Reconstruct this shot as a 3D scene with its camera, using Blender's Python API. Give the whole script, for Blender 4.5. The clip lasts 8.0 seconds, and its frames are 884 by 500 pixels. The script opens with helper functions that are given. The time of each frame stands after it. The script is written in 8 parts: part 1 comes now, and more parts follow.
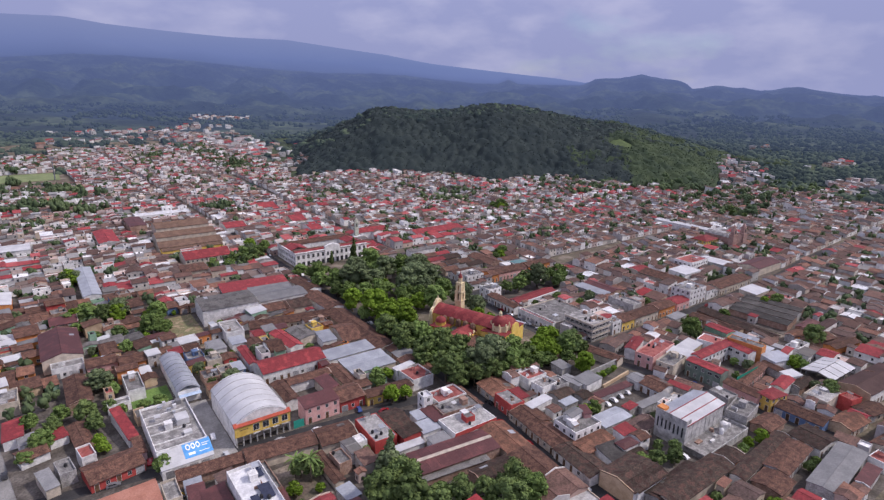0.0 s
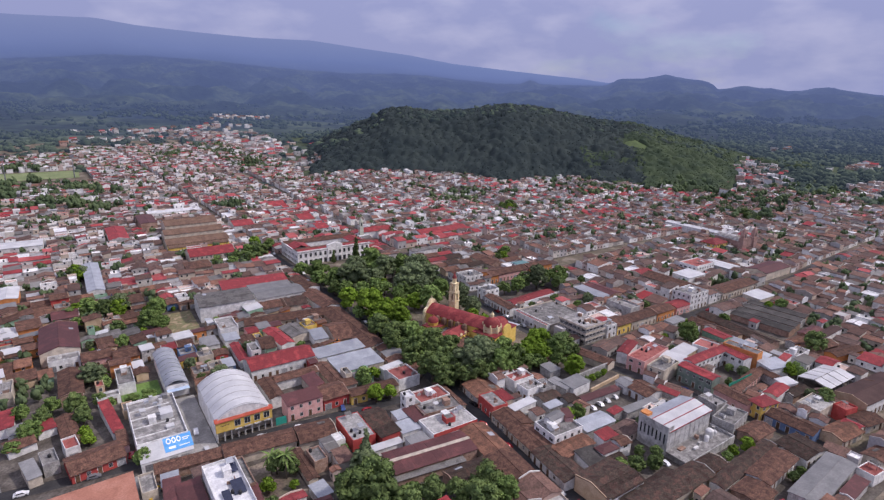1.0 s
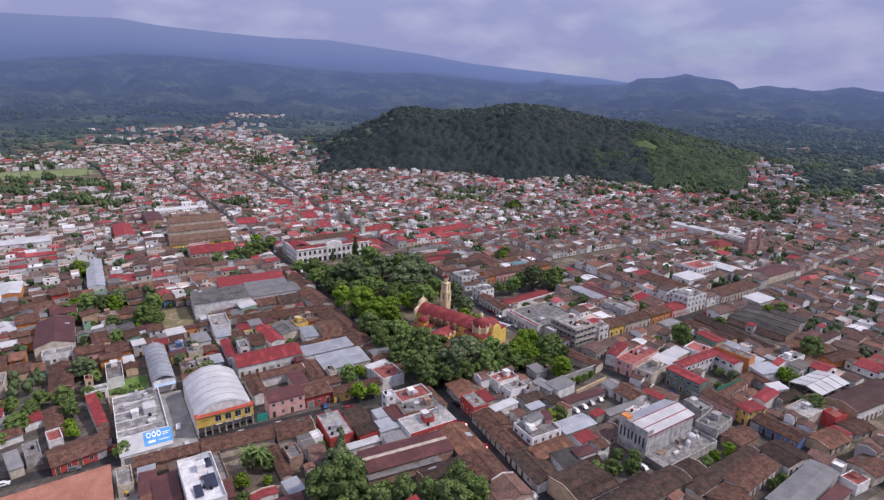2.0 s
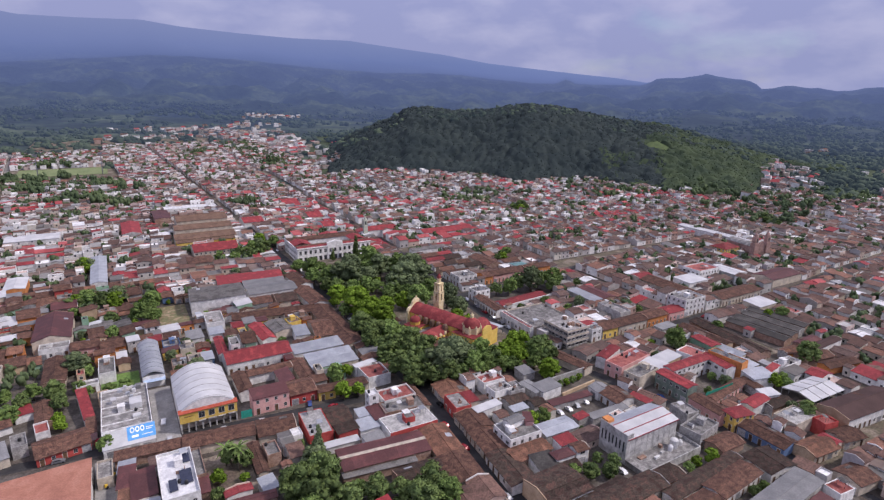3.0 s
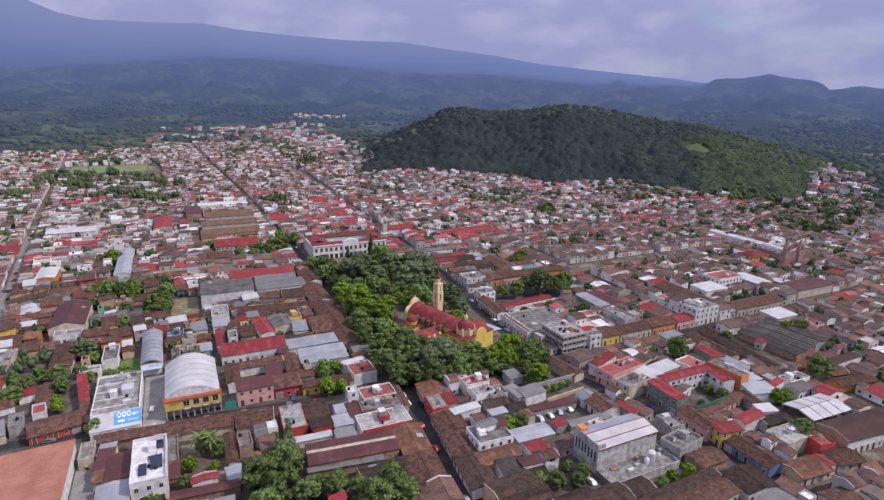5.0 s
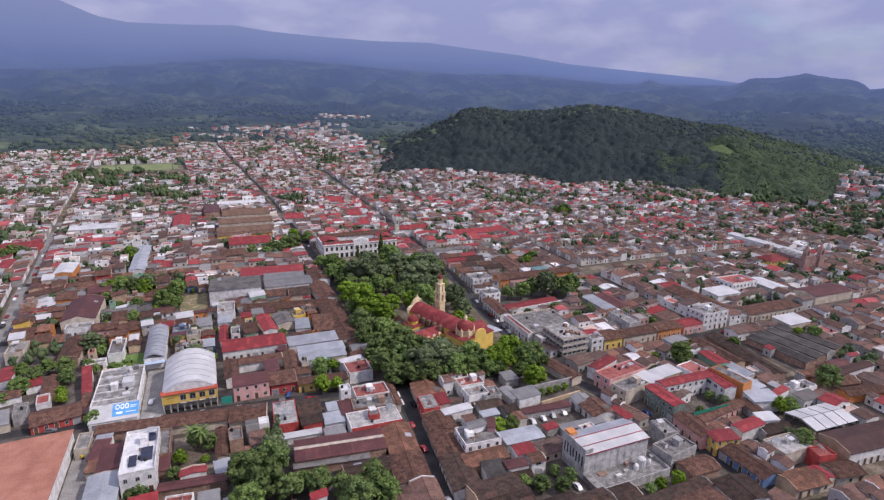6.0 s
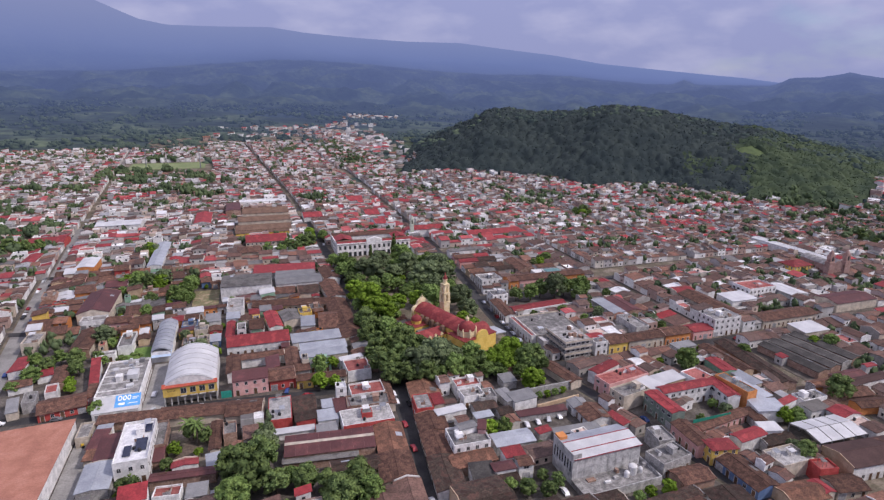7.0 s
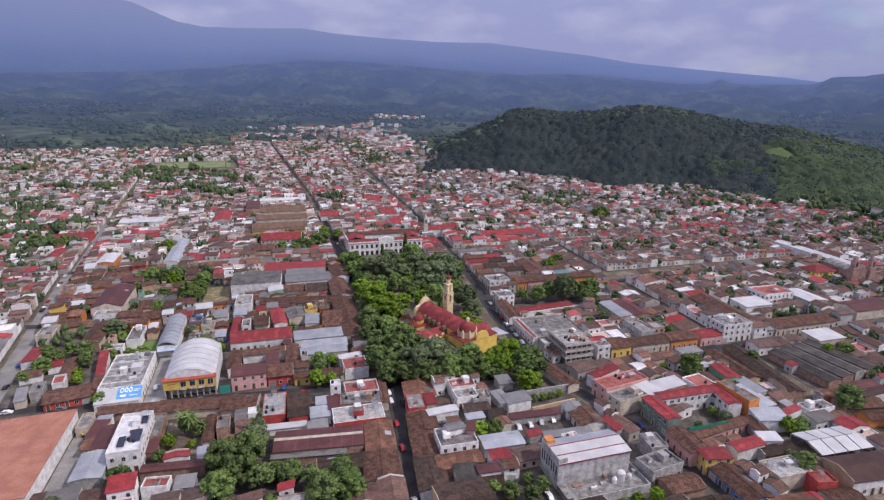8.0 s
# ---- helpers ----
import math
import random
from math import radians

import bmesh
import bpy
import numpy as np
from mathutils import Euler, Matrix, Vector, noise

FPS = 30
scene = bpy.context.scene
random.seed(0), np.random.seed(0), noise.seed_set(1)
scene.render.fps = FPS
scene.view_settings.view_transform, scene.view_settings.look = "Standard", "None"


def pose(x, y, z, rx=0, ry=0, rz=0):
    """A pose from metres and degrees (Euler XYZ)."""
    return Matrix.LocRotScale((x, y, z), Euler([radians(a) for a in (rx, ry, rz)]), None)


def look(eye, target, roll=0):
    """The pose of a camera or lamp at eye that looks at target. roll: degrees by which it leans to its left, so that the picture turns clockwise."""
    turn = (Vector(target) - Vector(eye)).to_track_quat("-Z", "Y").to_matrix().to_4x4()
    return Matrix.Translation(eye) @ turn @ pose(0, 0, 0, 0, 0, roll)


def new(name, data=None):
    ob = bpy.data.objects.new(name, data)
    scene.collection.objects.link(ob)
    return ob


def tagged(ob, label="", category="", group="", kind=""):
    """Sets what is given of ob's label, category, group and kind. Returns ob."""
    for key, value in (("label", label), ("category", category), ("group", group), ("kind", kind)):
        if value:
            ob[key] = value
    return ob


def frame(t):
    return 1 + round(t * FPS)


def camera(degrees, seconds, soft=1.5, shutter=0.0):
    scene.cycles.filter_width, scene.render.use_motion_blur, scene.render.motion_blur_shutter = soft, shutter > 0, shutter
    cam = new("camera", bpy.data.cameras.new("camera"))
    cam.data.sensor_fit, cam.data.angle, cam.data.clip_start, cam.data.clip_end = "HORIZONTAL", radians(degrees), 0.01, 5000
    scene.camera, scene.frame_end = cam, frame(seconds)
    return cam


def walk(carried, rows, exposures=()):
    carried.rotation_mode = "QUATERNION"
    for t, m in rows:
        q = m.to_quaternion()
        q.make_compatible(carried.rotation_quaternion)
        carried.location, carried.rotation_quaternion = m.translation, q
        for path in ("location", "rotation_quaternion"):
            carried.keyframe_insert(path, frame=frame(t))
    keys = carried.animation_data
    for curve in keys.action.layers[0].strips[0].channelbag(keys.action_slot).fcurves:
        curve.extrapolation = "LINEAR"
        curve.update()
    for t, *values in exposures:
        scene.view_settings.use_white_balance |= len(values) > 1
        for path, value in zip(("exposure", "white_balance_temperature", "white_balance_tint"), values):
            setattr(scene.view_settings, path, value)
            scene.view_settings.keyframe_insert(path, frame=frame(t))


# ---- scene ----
cam = camera(75.5, 8.0, soft=1.3)
METRES, EYE, TILT, LEAN, TURN = 112.0, 128.0, -15.9, -1.0, -36.0
ROWS = [
    (0.0, 0.0, 0.0, 0.0, -0.0, 0.0, -0.0),
    (0.5, 0.0682, 0.0017, 0.0008, 1.12, 0.01, -0.36),
    (1.0, 0.135, 0.0047, 0.0016, 2.19, 0.0, -0.68),
    (1.5, 0.2, 0.0088, 0.0028, 3.12, -0.05, -0.97),
    (3.0, 0.3826, 0.0237, 0.0068, 5.76, -0.1, -1.71),
    (3.5, 0.448, 0.0317, 0.0088, 6.9, -0.13, -2.01),
    (4.0, 0.5092, 0.0406, 0.0108, 8.07, -0.15, -2.32),
    (4.5, 0.566, 0.0501, 0.013, 9.42, -0.18, -2.71),
    (6.0, 0.7415, 0.089, 0.0219, 13.49, -0.35, -3.72),
    (6.5, 0.8006, 0.1052, 0.0257, 15.03, -0.44, -4.11),
    (7.0, 0.86, 0.1235, 0.0301, 16.55, -0.54, -4.49),
    (7.5, 0.9195, 0.1433, 0.0346, 18.13, -0.65, -4.86),
    (8.0, 0.9799, 0.1651, 0.0403, 19.55, -0.77, -5.19),
]
walk(cam, [(t, pose(0, 0, EYE, TILT, LEAN, TURN) @ pose(METRES * x, METRES * y, METRES * z, 90 + pitch, roll, yaw)) for t, x, y, z, yaw, pitch, roll in ROWS],
     exposures=[(0.0, -0.2, 6000, 18), (8.0, -0.2, 6000, 18)])

# ---- world, sun ----
SUN_UP, SUN_AZ = 46, 124  # degrees above the horizon; clockwise from +y
world = bpy.data.worlds.new("world")
scene.world = world
world.use_nodes = True
wn, wl = world.node_tree.nodes, world.node_tree.links
wn.clear()
sky = wn.new("ShaderNodeTexSky")
sky.sky_type, sky.sun_disc = "NISHITA", False
sky.sun_elevation, sky.sun_rotation = radians(SUN_UP), radians(SUN_AZ)
sky.altitude, sky.air_density, sky.dust_density = 1200, 1.0, 2.0
dirs = wn.new("ShaderNodeTexCoord")
stretch = wn.new("ShaderNodeMapping")
stretch.inputs["Scale"].default_value = (1.0, 1.0, 2.5)
cloud = wn.new("ShaderNodeTexNoise")
cloud.inputs["Scale"].default_value, cloud.inputs["Detail"].default_value = 3.6, 6
cover = wn.new("ShaderNodeValToRGB")
cover.color_ramp.elements[0].position, cover.color_ramp.elements[1].position = 0.2, 0.42
puff = wn.new("ShaderNodeTexNoise")
puff.inputs["Scale"].default_value, puff.inputs["Detail"].default_value = 8.5, 6
tone = wn.new("ShaderNodeValToRGB")
tone.color_ramp.elements[0].position, tone.color_ramp.elements[1].position = 0.44, 0.68
tone.color_ramp.elements[0].color = (3.25, 3.5, 5.3, 1)
tone.color_ramp.elements[1].color = (4.4, 4.5, 6.0, 1)
mixed = wn.new("ShaderNodeMix")
mixed.data_type = "RGBA"
back = wn.new("ShaderNodeBackground")
back.inputs["Strength"].default_value = 0.11
out = wn.new("ShaderNodeOutputWorld")
wl.new(dirs.outputs["Generated"], stretch.inputs["Vector"])
wl.new(stretch.outputs[0], cloud.inputs["Vector"])
wl.new(stretch.outputs[0], puff.inputs["Vector"])
wl.new(cloud.outputs["Fac"], cover.inputs["Fac"])
wl.new(puff.outputs["Fac"], tone.inputs["Fac"])
wl.new(cover.outputs["Color"], mixed.inputs["Factor"])
wl.new(sky.outputs[0], mixed.inputs["A"])
wl.new(tone.outputs["Color"], mixed.inputs["B"])
# an overcast dome: it brightens smoothly from the horizon to overhead
height = wn.new("ShaderNodeSeparateXYZ")
dome = wn.new("ShaderNodeMapRange")
dome.inputs["From Min"].default_value, dome.inputs["From Max"].default_value = 0.05, 0.9
dome.inputs["To Min"].default_value, dome.inputs["To Max"].default_value = 1.0, 1.7
lift = wn.new("ShaderNodeVectorMath")
lift.operation = "SCALE"
wl.new(dirs.outputs["Generated"], height.inputs[0])
wl.new(height.outputs["Z"], dome.inputs["Value"])
# whiter cloud overhead, bluer air low down
white = wn.new("ShaderNodeMix")
white.data_type = "RGBA"
white.inputs["B"].default_value = (4.5, 4.4, 4.9, 1)
over = wn.new("ShaderNodeMapRange")
over.inputs["From Min"].default_value, over.inputs["From Max"].default_value = 0.2, 0.6
over.inputs["To Max"].default_value = 0.75
wl.new(height.outputs["Z"], over.inputs["Value"])
wl.new(over.outputs[0], white.inputs["Factor"])
wl.new(mixed.outputs["Result"], white.inputs["A"])
wl.new(white.outputs["Result"], lift.inputs[0])
wl.new(dome.outputs[0], lift.inputs["Scale"])
wl.new(lift.outputs[0], back.inputs["Color"])
wl.new(back.outputs[0], out.inputs["Surface"])

sun = new("sun", bpy.data.lights.new("sun", "SUN"))
sun.data.energy, sun.data.angle, sun.data.color = 3.4, radians(2.0), (1.0, 0.9, 0.76)
az, up = radians(SUN_AZ), radians(SUN_UP)
sun.matrix_world = look((math.sin(az) * math.cos(up) * 500, math.cos(az) * math.cos(up) * 500, math.sin(up) * 500), (0, 0, 0))


# ---- materials ----
def surface(name, a, b, size=4.0, rough=0.85, fine=0.6, fleck=0.35, bump=0.3, metal=0.0, vary=0.12, c=None, islands=None, stripes=None, space="Object", spec=0.3):
    """A node material: two colours in patches of `size` metres, a finer grain, a little random lightness from piece to piece."""
    m = bpy.data.materials.new(name)
    m.use_nodes = True
    n, l = m.node_tree.nodes, m.node_tree.links
    p = n["Principled BSDF"]
    p.inputs["Roughness"].default_value, p.inputs["Metallic"].default_value = rough, metal
    p.inputs["Specular IOR Level"].default_value = spec
    geo = n.new("ShaderNodeNewGeometry")
    tc = n.new("ShaderNodeTexCoord")
    at = geo.outputs["Position"] if space == "World" else tc.outputs["Object"]
    info = n.new("ShaderNodeObjectInfo")
    big = n.new("ShaderNodeTexNoise")
    big.inputs["Scale"].default_value, big.inputs["Detail"].default_value = 1.0 / size, 5
    small = n.new("ShaderNodeTexNoise")
    small.inputs["Scale"].default_value, small.inputs["Detail"].default_value = 1.0 / fine, 4
    l.new(at, big.inputs["Vector"])
    l.new(at, small.inputs["Vector"])
    ramp = n.new("ShaderNodeValToRGB")
    ramp.color_ramp.elements[0].position, ramp.color_ramp.elements[1].position = 0.38, 0.62
    ramp.color_ramp.elements[0].color, ramp.color_ramp.elements[1].color = (*a, 1), (*b, 1)
    if c:
        e = ramp.color_ramp.elements.new(0.5)
        e.color = (*c, 1)
    l.new(big.outputs["Fac"], ramp.inputs["Fac"])
    colour = ramp.outputs["Color"]
    rnd = info.outputs["Random"]
    if islands:
        rnd = geo.outputs["Random Per Island"]
        pick = n.new("ShaderNodeValToRGB")
        pick.color_ramp.interpolation = "CONSTANT"
        while len(pick.color_ramp.elements) < len(islands):
            pick.color_ramp.elements.new(0.99)
        for i, col in enumerate(islands):
            pick.color_ramp.elements[i].position = i / len(islands)
            pick.color_ramp.elements[i].color = (*col, 1)
        l.new(rnd, pick.inputs["Fac"])
        mul = n.new("ShaderNodeMix")
        mul.data_type, mul.blend_type = "RGBA", "MULTIPLY"
        mul.inputs["Factor"].default_value = 1.0
        l.new(colour, mul.inputs["A"])
        l.new(pick.outputs["Color"], mul.inputs["B"])
        colour = mul.outputs["Result"]
    grain = n.new("ShaderNodeMapRange")
    grain.inputs["From Min"].default_value, grain.inputs["From Max"].default_value = 0.3, 0.7
    grain.inputs["To Min"].default_value, grain.inputs["To Max"].default_value = 1 - fleck, 1 + fleck
    l.new(small.outputs["Fac"], grain.inputs["Value"])
    light = n.new("ShaderNodeMapRange")
    light.inputs["To Min"].default_value, light.inputs["To Max"].default_value = 1 - vary, 1 + vary
    l.new(rnd, light.inputs["Value"])
    both = n.new("ShaderNodeMath")
    both.operation = "MULTIPLY"
    l.new(grain.outputs[0], both.inputs[0])
    l.new(light.outputs[0], both.inputs[1])
    if stripes:
        axis, pitch, depth = stripes
        wave = n.new("ShaderNodeTexWave")
        wave.wave_type, wave.bands_direction = "BANDS", axis
        wave.inputs["Scale"].default_value = 0.314 / pitch
        wave.inputs["Distortion"].default_value = 0.3
        l.new(at, wave.inputs["Vector"])
        dim = n.new("ShaderNodeMapRange")
        dim.inputs["To Min"].default_value, dim.inputs["To Max"].default_value = 1 - depth, 1 + depth * 0.4
        l.new(wave.outputs["Fac"], dim.inputs["Value"])
        more = n.new("ShaderNodeMath")
        more.operation = "MULTIPLY"
        l.new(both.outputs[0], more.inputs[0])
        l.new(dim.outputs[0], more.inputs[1])
        both = more
    hsv = n.new("ShaderNodeHueSaturation")
    l.new(both.outputs[0], hsv.inputs["Value"])
    l.new(colour, hsv.inputs["Color"])
    l.new(hsv.outputs[0], p.inputs["Base Color"])
    if bump:
        bp = n.new("ShaderNodeBump")
        bp.inputs["Strength"].default_value, bp.inputs["Distance"].default_value = bump, fine * 0.3
        l.new(small.outputs["Fac"], bp.inputs["Height"])
        l.new(bp.outputs[0], p.inputs["Normal"])
    return m


def leafy(name, a, b, size=3.0, space="World", fleck=0.45):
    """Foliage: dull green, varied from leaf to leaf and from tree to tree."""
    m = surface(name, a, b, size=size, rough=0.7, fine=0.9, fleck=fleck, bump=0, vary=0.6 * fleck, space=space, spec=0.05)
    return m


ROOFS = {
    "tile": surface("roof_tile_brown", (0.068, 0.035, 0.026), (0.134, 0.07, 0.049), 2.2, 0.92, 0.4, 0.6, 0.8, c=(0.1, 0.053, 0.039), vary=0.28),
    "orange": surface("roof_tile_orange", (0.12, 0.062, 0.043), (0.24, 0.118, 0.076), 3.0, 0.92, 0.4, 0.5, 0.7, c=(0.17, 0.085, 0.057), vary=0.18),
    "red": surface("roof_red_paint", (0.23, 0.034, 0.038), (0.31, 0.05, 0.052), 4.0, 0.75, 0.5, 0.3, 0.3, c=(0.19, 0.03, 0.034), vary=0.25),
    "maroon": surface("roof_maroon_sheet", (0.095, 0.036, 0.036), (0.14, 0.052, 0.05), 5.0, 0.6, 0.5, 0.2, 0.2, c=(0.10, 0.04, 0.04), vary=0.15),
    "metal": surface("roof_grey_sheet", (0.29, 0.305, 0.34), (0.38, 0.4, 0.435), 6.0, 0.55, 0.5, 0.14, 0.15, metal=0.15, vary=0.25),
    "white": surface("roof_white_sheet", (0.46, 0.46, 0.475), (0.58, 0.58, 0.585), 7.0, 0.5, 0.5, 0.07, 0.1, vary=0.06),
    "grey": surface("roof_fibre_cement", (0.085, 0.079, 0.074), (0.15, 0.14, 0.132), 4.0, 0.85, 0.5, 0.35, 0.3, c=(0.135, 0.128, 0.125), vary=0.3),
    "zinc": surface("roof_weathered_zinc", (0.18, 0.18, 0.185), (0.235, 0.233, 0.235), 5.0, 0.7, 0.5, 0.15, 0.1, metal=0.1, vary=0.2),
    "ribbed": surface("roof_dark_ribbed", (0.05, 0.046, 0.044), (0.095, 0.088, 0.082), 5.0, 0.85, 0.5, 0.3, 0.3, vary=0.35),
    "darkbrown": surface("roof_tile_dark", (0.042, 0.023, 0.019), (0.082, 0.045, 0.036), 2.4, 0.95, 0.4, 0.55, 0.8, c=(0.055, 0.042, 0.033), vary=0.25),
    "umber": surface("roof_umber_sheet", (0.058, 0.033, 0.03), (0.08, 0.046, 0.042), 7.0, 0.88, 0.5, 0.15, 0.15, vary=0.1),
    "teal": surface("roof_teal_sheet", (0.1, 0.19, 0.2), (0.14, 0.25, 0.25), 4.0, 0.7, 0.5, 0.2, 0.2),
    "vermilion": surface("roof_vermilion_tile", (0.36, 0.075, 0.045), (0.44, 0.1, 0.06), 4.0, 0.85, 0.5, 0.2, 0.3, vary=0.08),
    "slab": surface("roof_concrete_slab", (0.15, 0.145, 0.14), (0.3, 0.29, 0.28), 2.6, 0.9, 0.6, 0.35, 0.3, c=(0.215, 0.205, 0.2), vary=0.3),
    "paleslab": surface("roof_pale_slab", (0.27, 0.265, 0.26), (0.43, 0.42, 0.41), 2.6, 0.9, 0.6, 0.3, 0.3, c=(0.34, 0.33, 0.32), vary=0.15),
    "tan": surface("roof_tan_sheet", (0.115, 0.07, 0.05), (0.17, 0.105, 0.074), 4.0, 0.85, 0.5, 0.3, 0.3, c=(0.14, 0.086, 0.06), vary=0.15),
    "terracotta": surface("roof_terracotta", (0.34, 0.15, 0.105), (0.44, 0.21, 0.15), 6.0, 0.9, 0.5, 0.16, 0.3, c=(0.4, 0.18, 0.125), vary=0.05),
    "whiteslab": surface("roof_white_slab", (0.5, 0.5, 0.52), (0.66, 0.66, 0.67), 3.0, 0.85, 0.6, 0.15, 0.2, vary=0.1),
    "redslab": surface("roof_red_sealant", (0.24, 0.065, 0.055), (0.34, 0.12, 0.1), 3.0, 0.85, 0.6, 0.25, 0.3, c=(0.3, 0.1, 0.09), vary=0.2),
}
WALLS = {
    "white": surface("paint_white", (0.56, 0.555, 0.55), (0.78, 0.77, 0.76), 2.2, 0.85, 0.5, 0.14, 0.15, c=(0.68, 0.67, 0.66), vary=0.14),
    "cream": surface("paint_cream", (0.4, 0.35, 0.29), (0.58, 0.51, 0.42), 2.5, 0.85, 0.5, 0.12, 0.15, vary=0.1),
    "yellow": surface("paint_yellow", (0.62, 0.42, 0.09), (0.72, 0.52, 0.14), 2.5, 0.85, 0.5, 0.12, 0.15, vary=0.08),
    "orange": surface("paint_orange", (0.5, 0.19, 0.06), (0.58, 0.25, 0.09), 2.5, 0.85, 0.5, 0.15, 0.15, vary=0.1),
    "red": surface("paint_red", (0.34, 0.05, 0.045), (0.44, 0.08, 0.07), 2.5, 0.85, 0.5, 0.15, 0.15, vary=0.1),
    "pink": surface("paint_pink", (0.55, 0.3, 0.28), (0.64, 0.38, 0.35), 2.5, 0.85, 0.5, 0.12, 0.15, vary=0.1),
    "blue": surface("paint_blue", (0.09, 0.15, 0.28), (0.14, 0.21, 0.36), 2.5, 0.85, 0.5, 0.12, 0.15, vary=0.1),
    "green": surface("paint_green", (0.2, 0.34, 0.24), (0.28, 0.42, 0.31), 2.5, 0.85, 0.5, 0.12, 0.15, vary=0.1),
    "moss": surface("paint_grey_green", (0.12, 0.16, 0.135), (0.19, 0.23, 0.2), 2.5, 0.88, 0.5, 0.15, 0.15, vary=0.1),
    "grey": surface("stucco_grey", (0.27, 0.26, 0.26), (0.42, 0.41, 0.4), 2.0, 0.9, 0.5, 0.25, 0.25, c=(0.34, 0.33, 0.32), vary=0.15),
    "brick": surface("bare_block", (0.24, 0.15, 0.11), (0.36, 0.25, 0.2), 2.0, 0.95, 0.4, 0.3, 0.4, vary=0.15),
    "tan": surface("paint_tan", (0.4, 0.29, 0.19), (0.5, 0.38, 0.26), 2.5, 0.85, 0.5, 0.15, 0.15, vary=0.1),
}
M_ASPHALT = surface("asphalt", (0.032, 0.032, 0.035), (0.055, 0.053, 0.054), 6.0, 0.9, 0.5, 0.25, 0.2, space="World")
M_CONCRETE = surface("pavement_concrete", (0.07, 0.06, 0.052), (0.135, 0.119, 0.105), 5.0, 0.9, 0.8, 0.35, 0.2, c=(0.096, 0.083, 0.072), space="World")
M_PALE_ROAD = surface("pale_road_concrete", (0.21, 0.203, 0.195), (0.3, 0.29, 0.278), 6.0, 0.9, 0.6, 0.2, 0.2, space="World")
M_EARTH = surface("yard_earth", (0.13, 0.1, 0.08), (0.24, 0.2, 0.16), 9.0, 0.95, 1.0, 0.35, 0.3, c=(0.13, 0.115, 0.08), space="World")
M_LOT = surface("lot_earth", (0.26, 0.19, 0.12), (0.34, 0.26, 0.17), 4.0, 0.95, 0.8, 0.25, 0.3, c=(0.16, 0.17, 0.08), space="World")
M_GRASS = surface("grass", (0.08, 0.15, 0.035), (0.15, 0.24, 0.06), 8.0, 0.95, 0.8, 0.3, 0.3, space="World")
M_PITCH = surface("pitch_grass", (0.15, 0.19, 0.085), (0.2, 0.235, 0.11), 20.0, 0.95, 2.0, 0.2, 0.2, space="World")
M_GLASS = surface("window_glass", (0.02, 0.022, 0.028), (0.05, 0.055, 0.065), 1.0, 0.15, 0.5, 0.2, 0, spec=0.6)
M_FRAME = surface("window_frame", (0.5, 0.48, 0.46), (0.64, 0.62, 0.6), 1.0, 0.7, 0.3, 0.1, 0)
M_DOOR = surface("door_wood", (0.09, 0.05, 0.03), (0.17, 0.1, 0.06), 1.0, 0.7, 0.2, 0.3, 0.1, vary=0.4)
M_SHUTTER = surface("shop_shutter", (0.3, 0.3, 0.32), (0.45, 0.45, 0.47), 1.0, 0.5, 0.3, 0.1, 0, metal=0.3, stripes=("Z", 0.12, 0.3), vary=0.4)
M_TANK = surface("tank_plastic", (0.018, 0.018, 0.02), (0.03, 0.03, 0.033), 0.6, 0.5, 0.3, 0.2, 0)
M_STEEL = surface("steel", (0.25, 0.26, 0.28), (0.4, 0.41, 0.43), 1.0, 0.4, 0.3, 0.2, 0, metal=0.7)
M_BARK = surface("bark", (0.08, 0.06, 0.045), (0.15, 0.12, 0.09), 0.8, 0.95, 0.15, 0.4, 0.6)
LEAVES = {
    "dark": leafy("leaves_dark", (0.086, 0.126, 0.046), (0.136, 0.184, 0.06)),
    "mid": leafy("leaves_mid", (0.108, 0.164, 0.05), (0.16, 0.226, 0.066)),
    "bright": leafy("leaves_bright", (0.11, 0.18, 0.018), (0.17, 0.26, 0.034)),
    "dull": leafy("leaves_dull", (0.104, 0.138, 0.07), (0.146, 0.182, 0.09)),
}
# haze's blue and cloud shade put into these leaves; paler copy for sunlit shoulder
M_WOOD_SHADED = leafy("hill_leaves_shaded", (0.03, 0.042, 0.044), (0.045, 0.059, 0.057), size=45.0, fleck=0.16)
M_WOOD_SUNLIT = leafy("hill_leaves_sunlit", (0.04, 0.059, 0.037), (0.069, 0.094, 0.05), size=30.0, fleck=0.2)
M_WOOD = leafy("woodland_leaves", (0.062, 0.09, 0.048), (0.1, 0.135, 0.064), size=40.0, fleck=0.25)


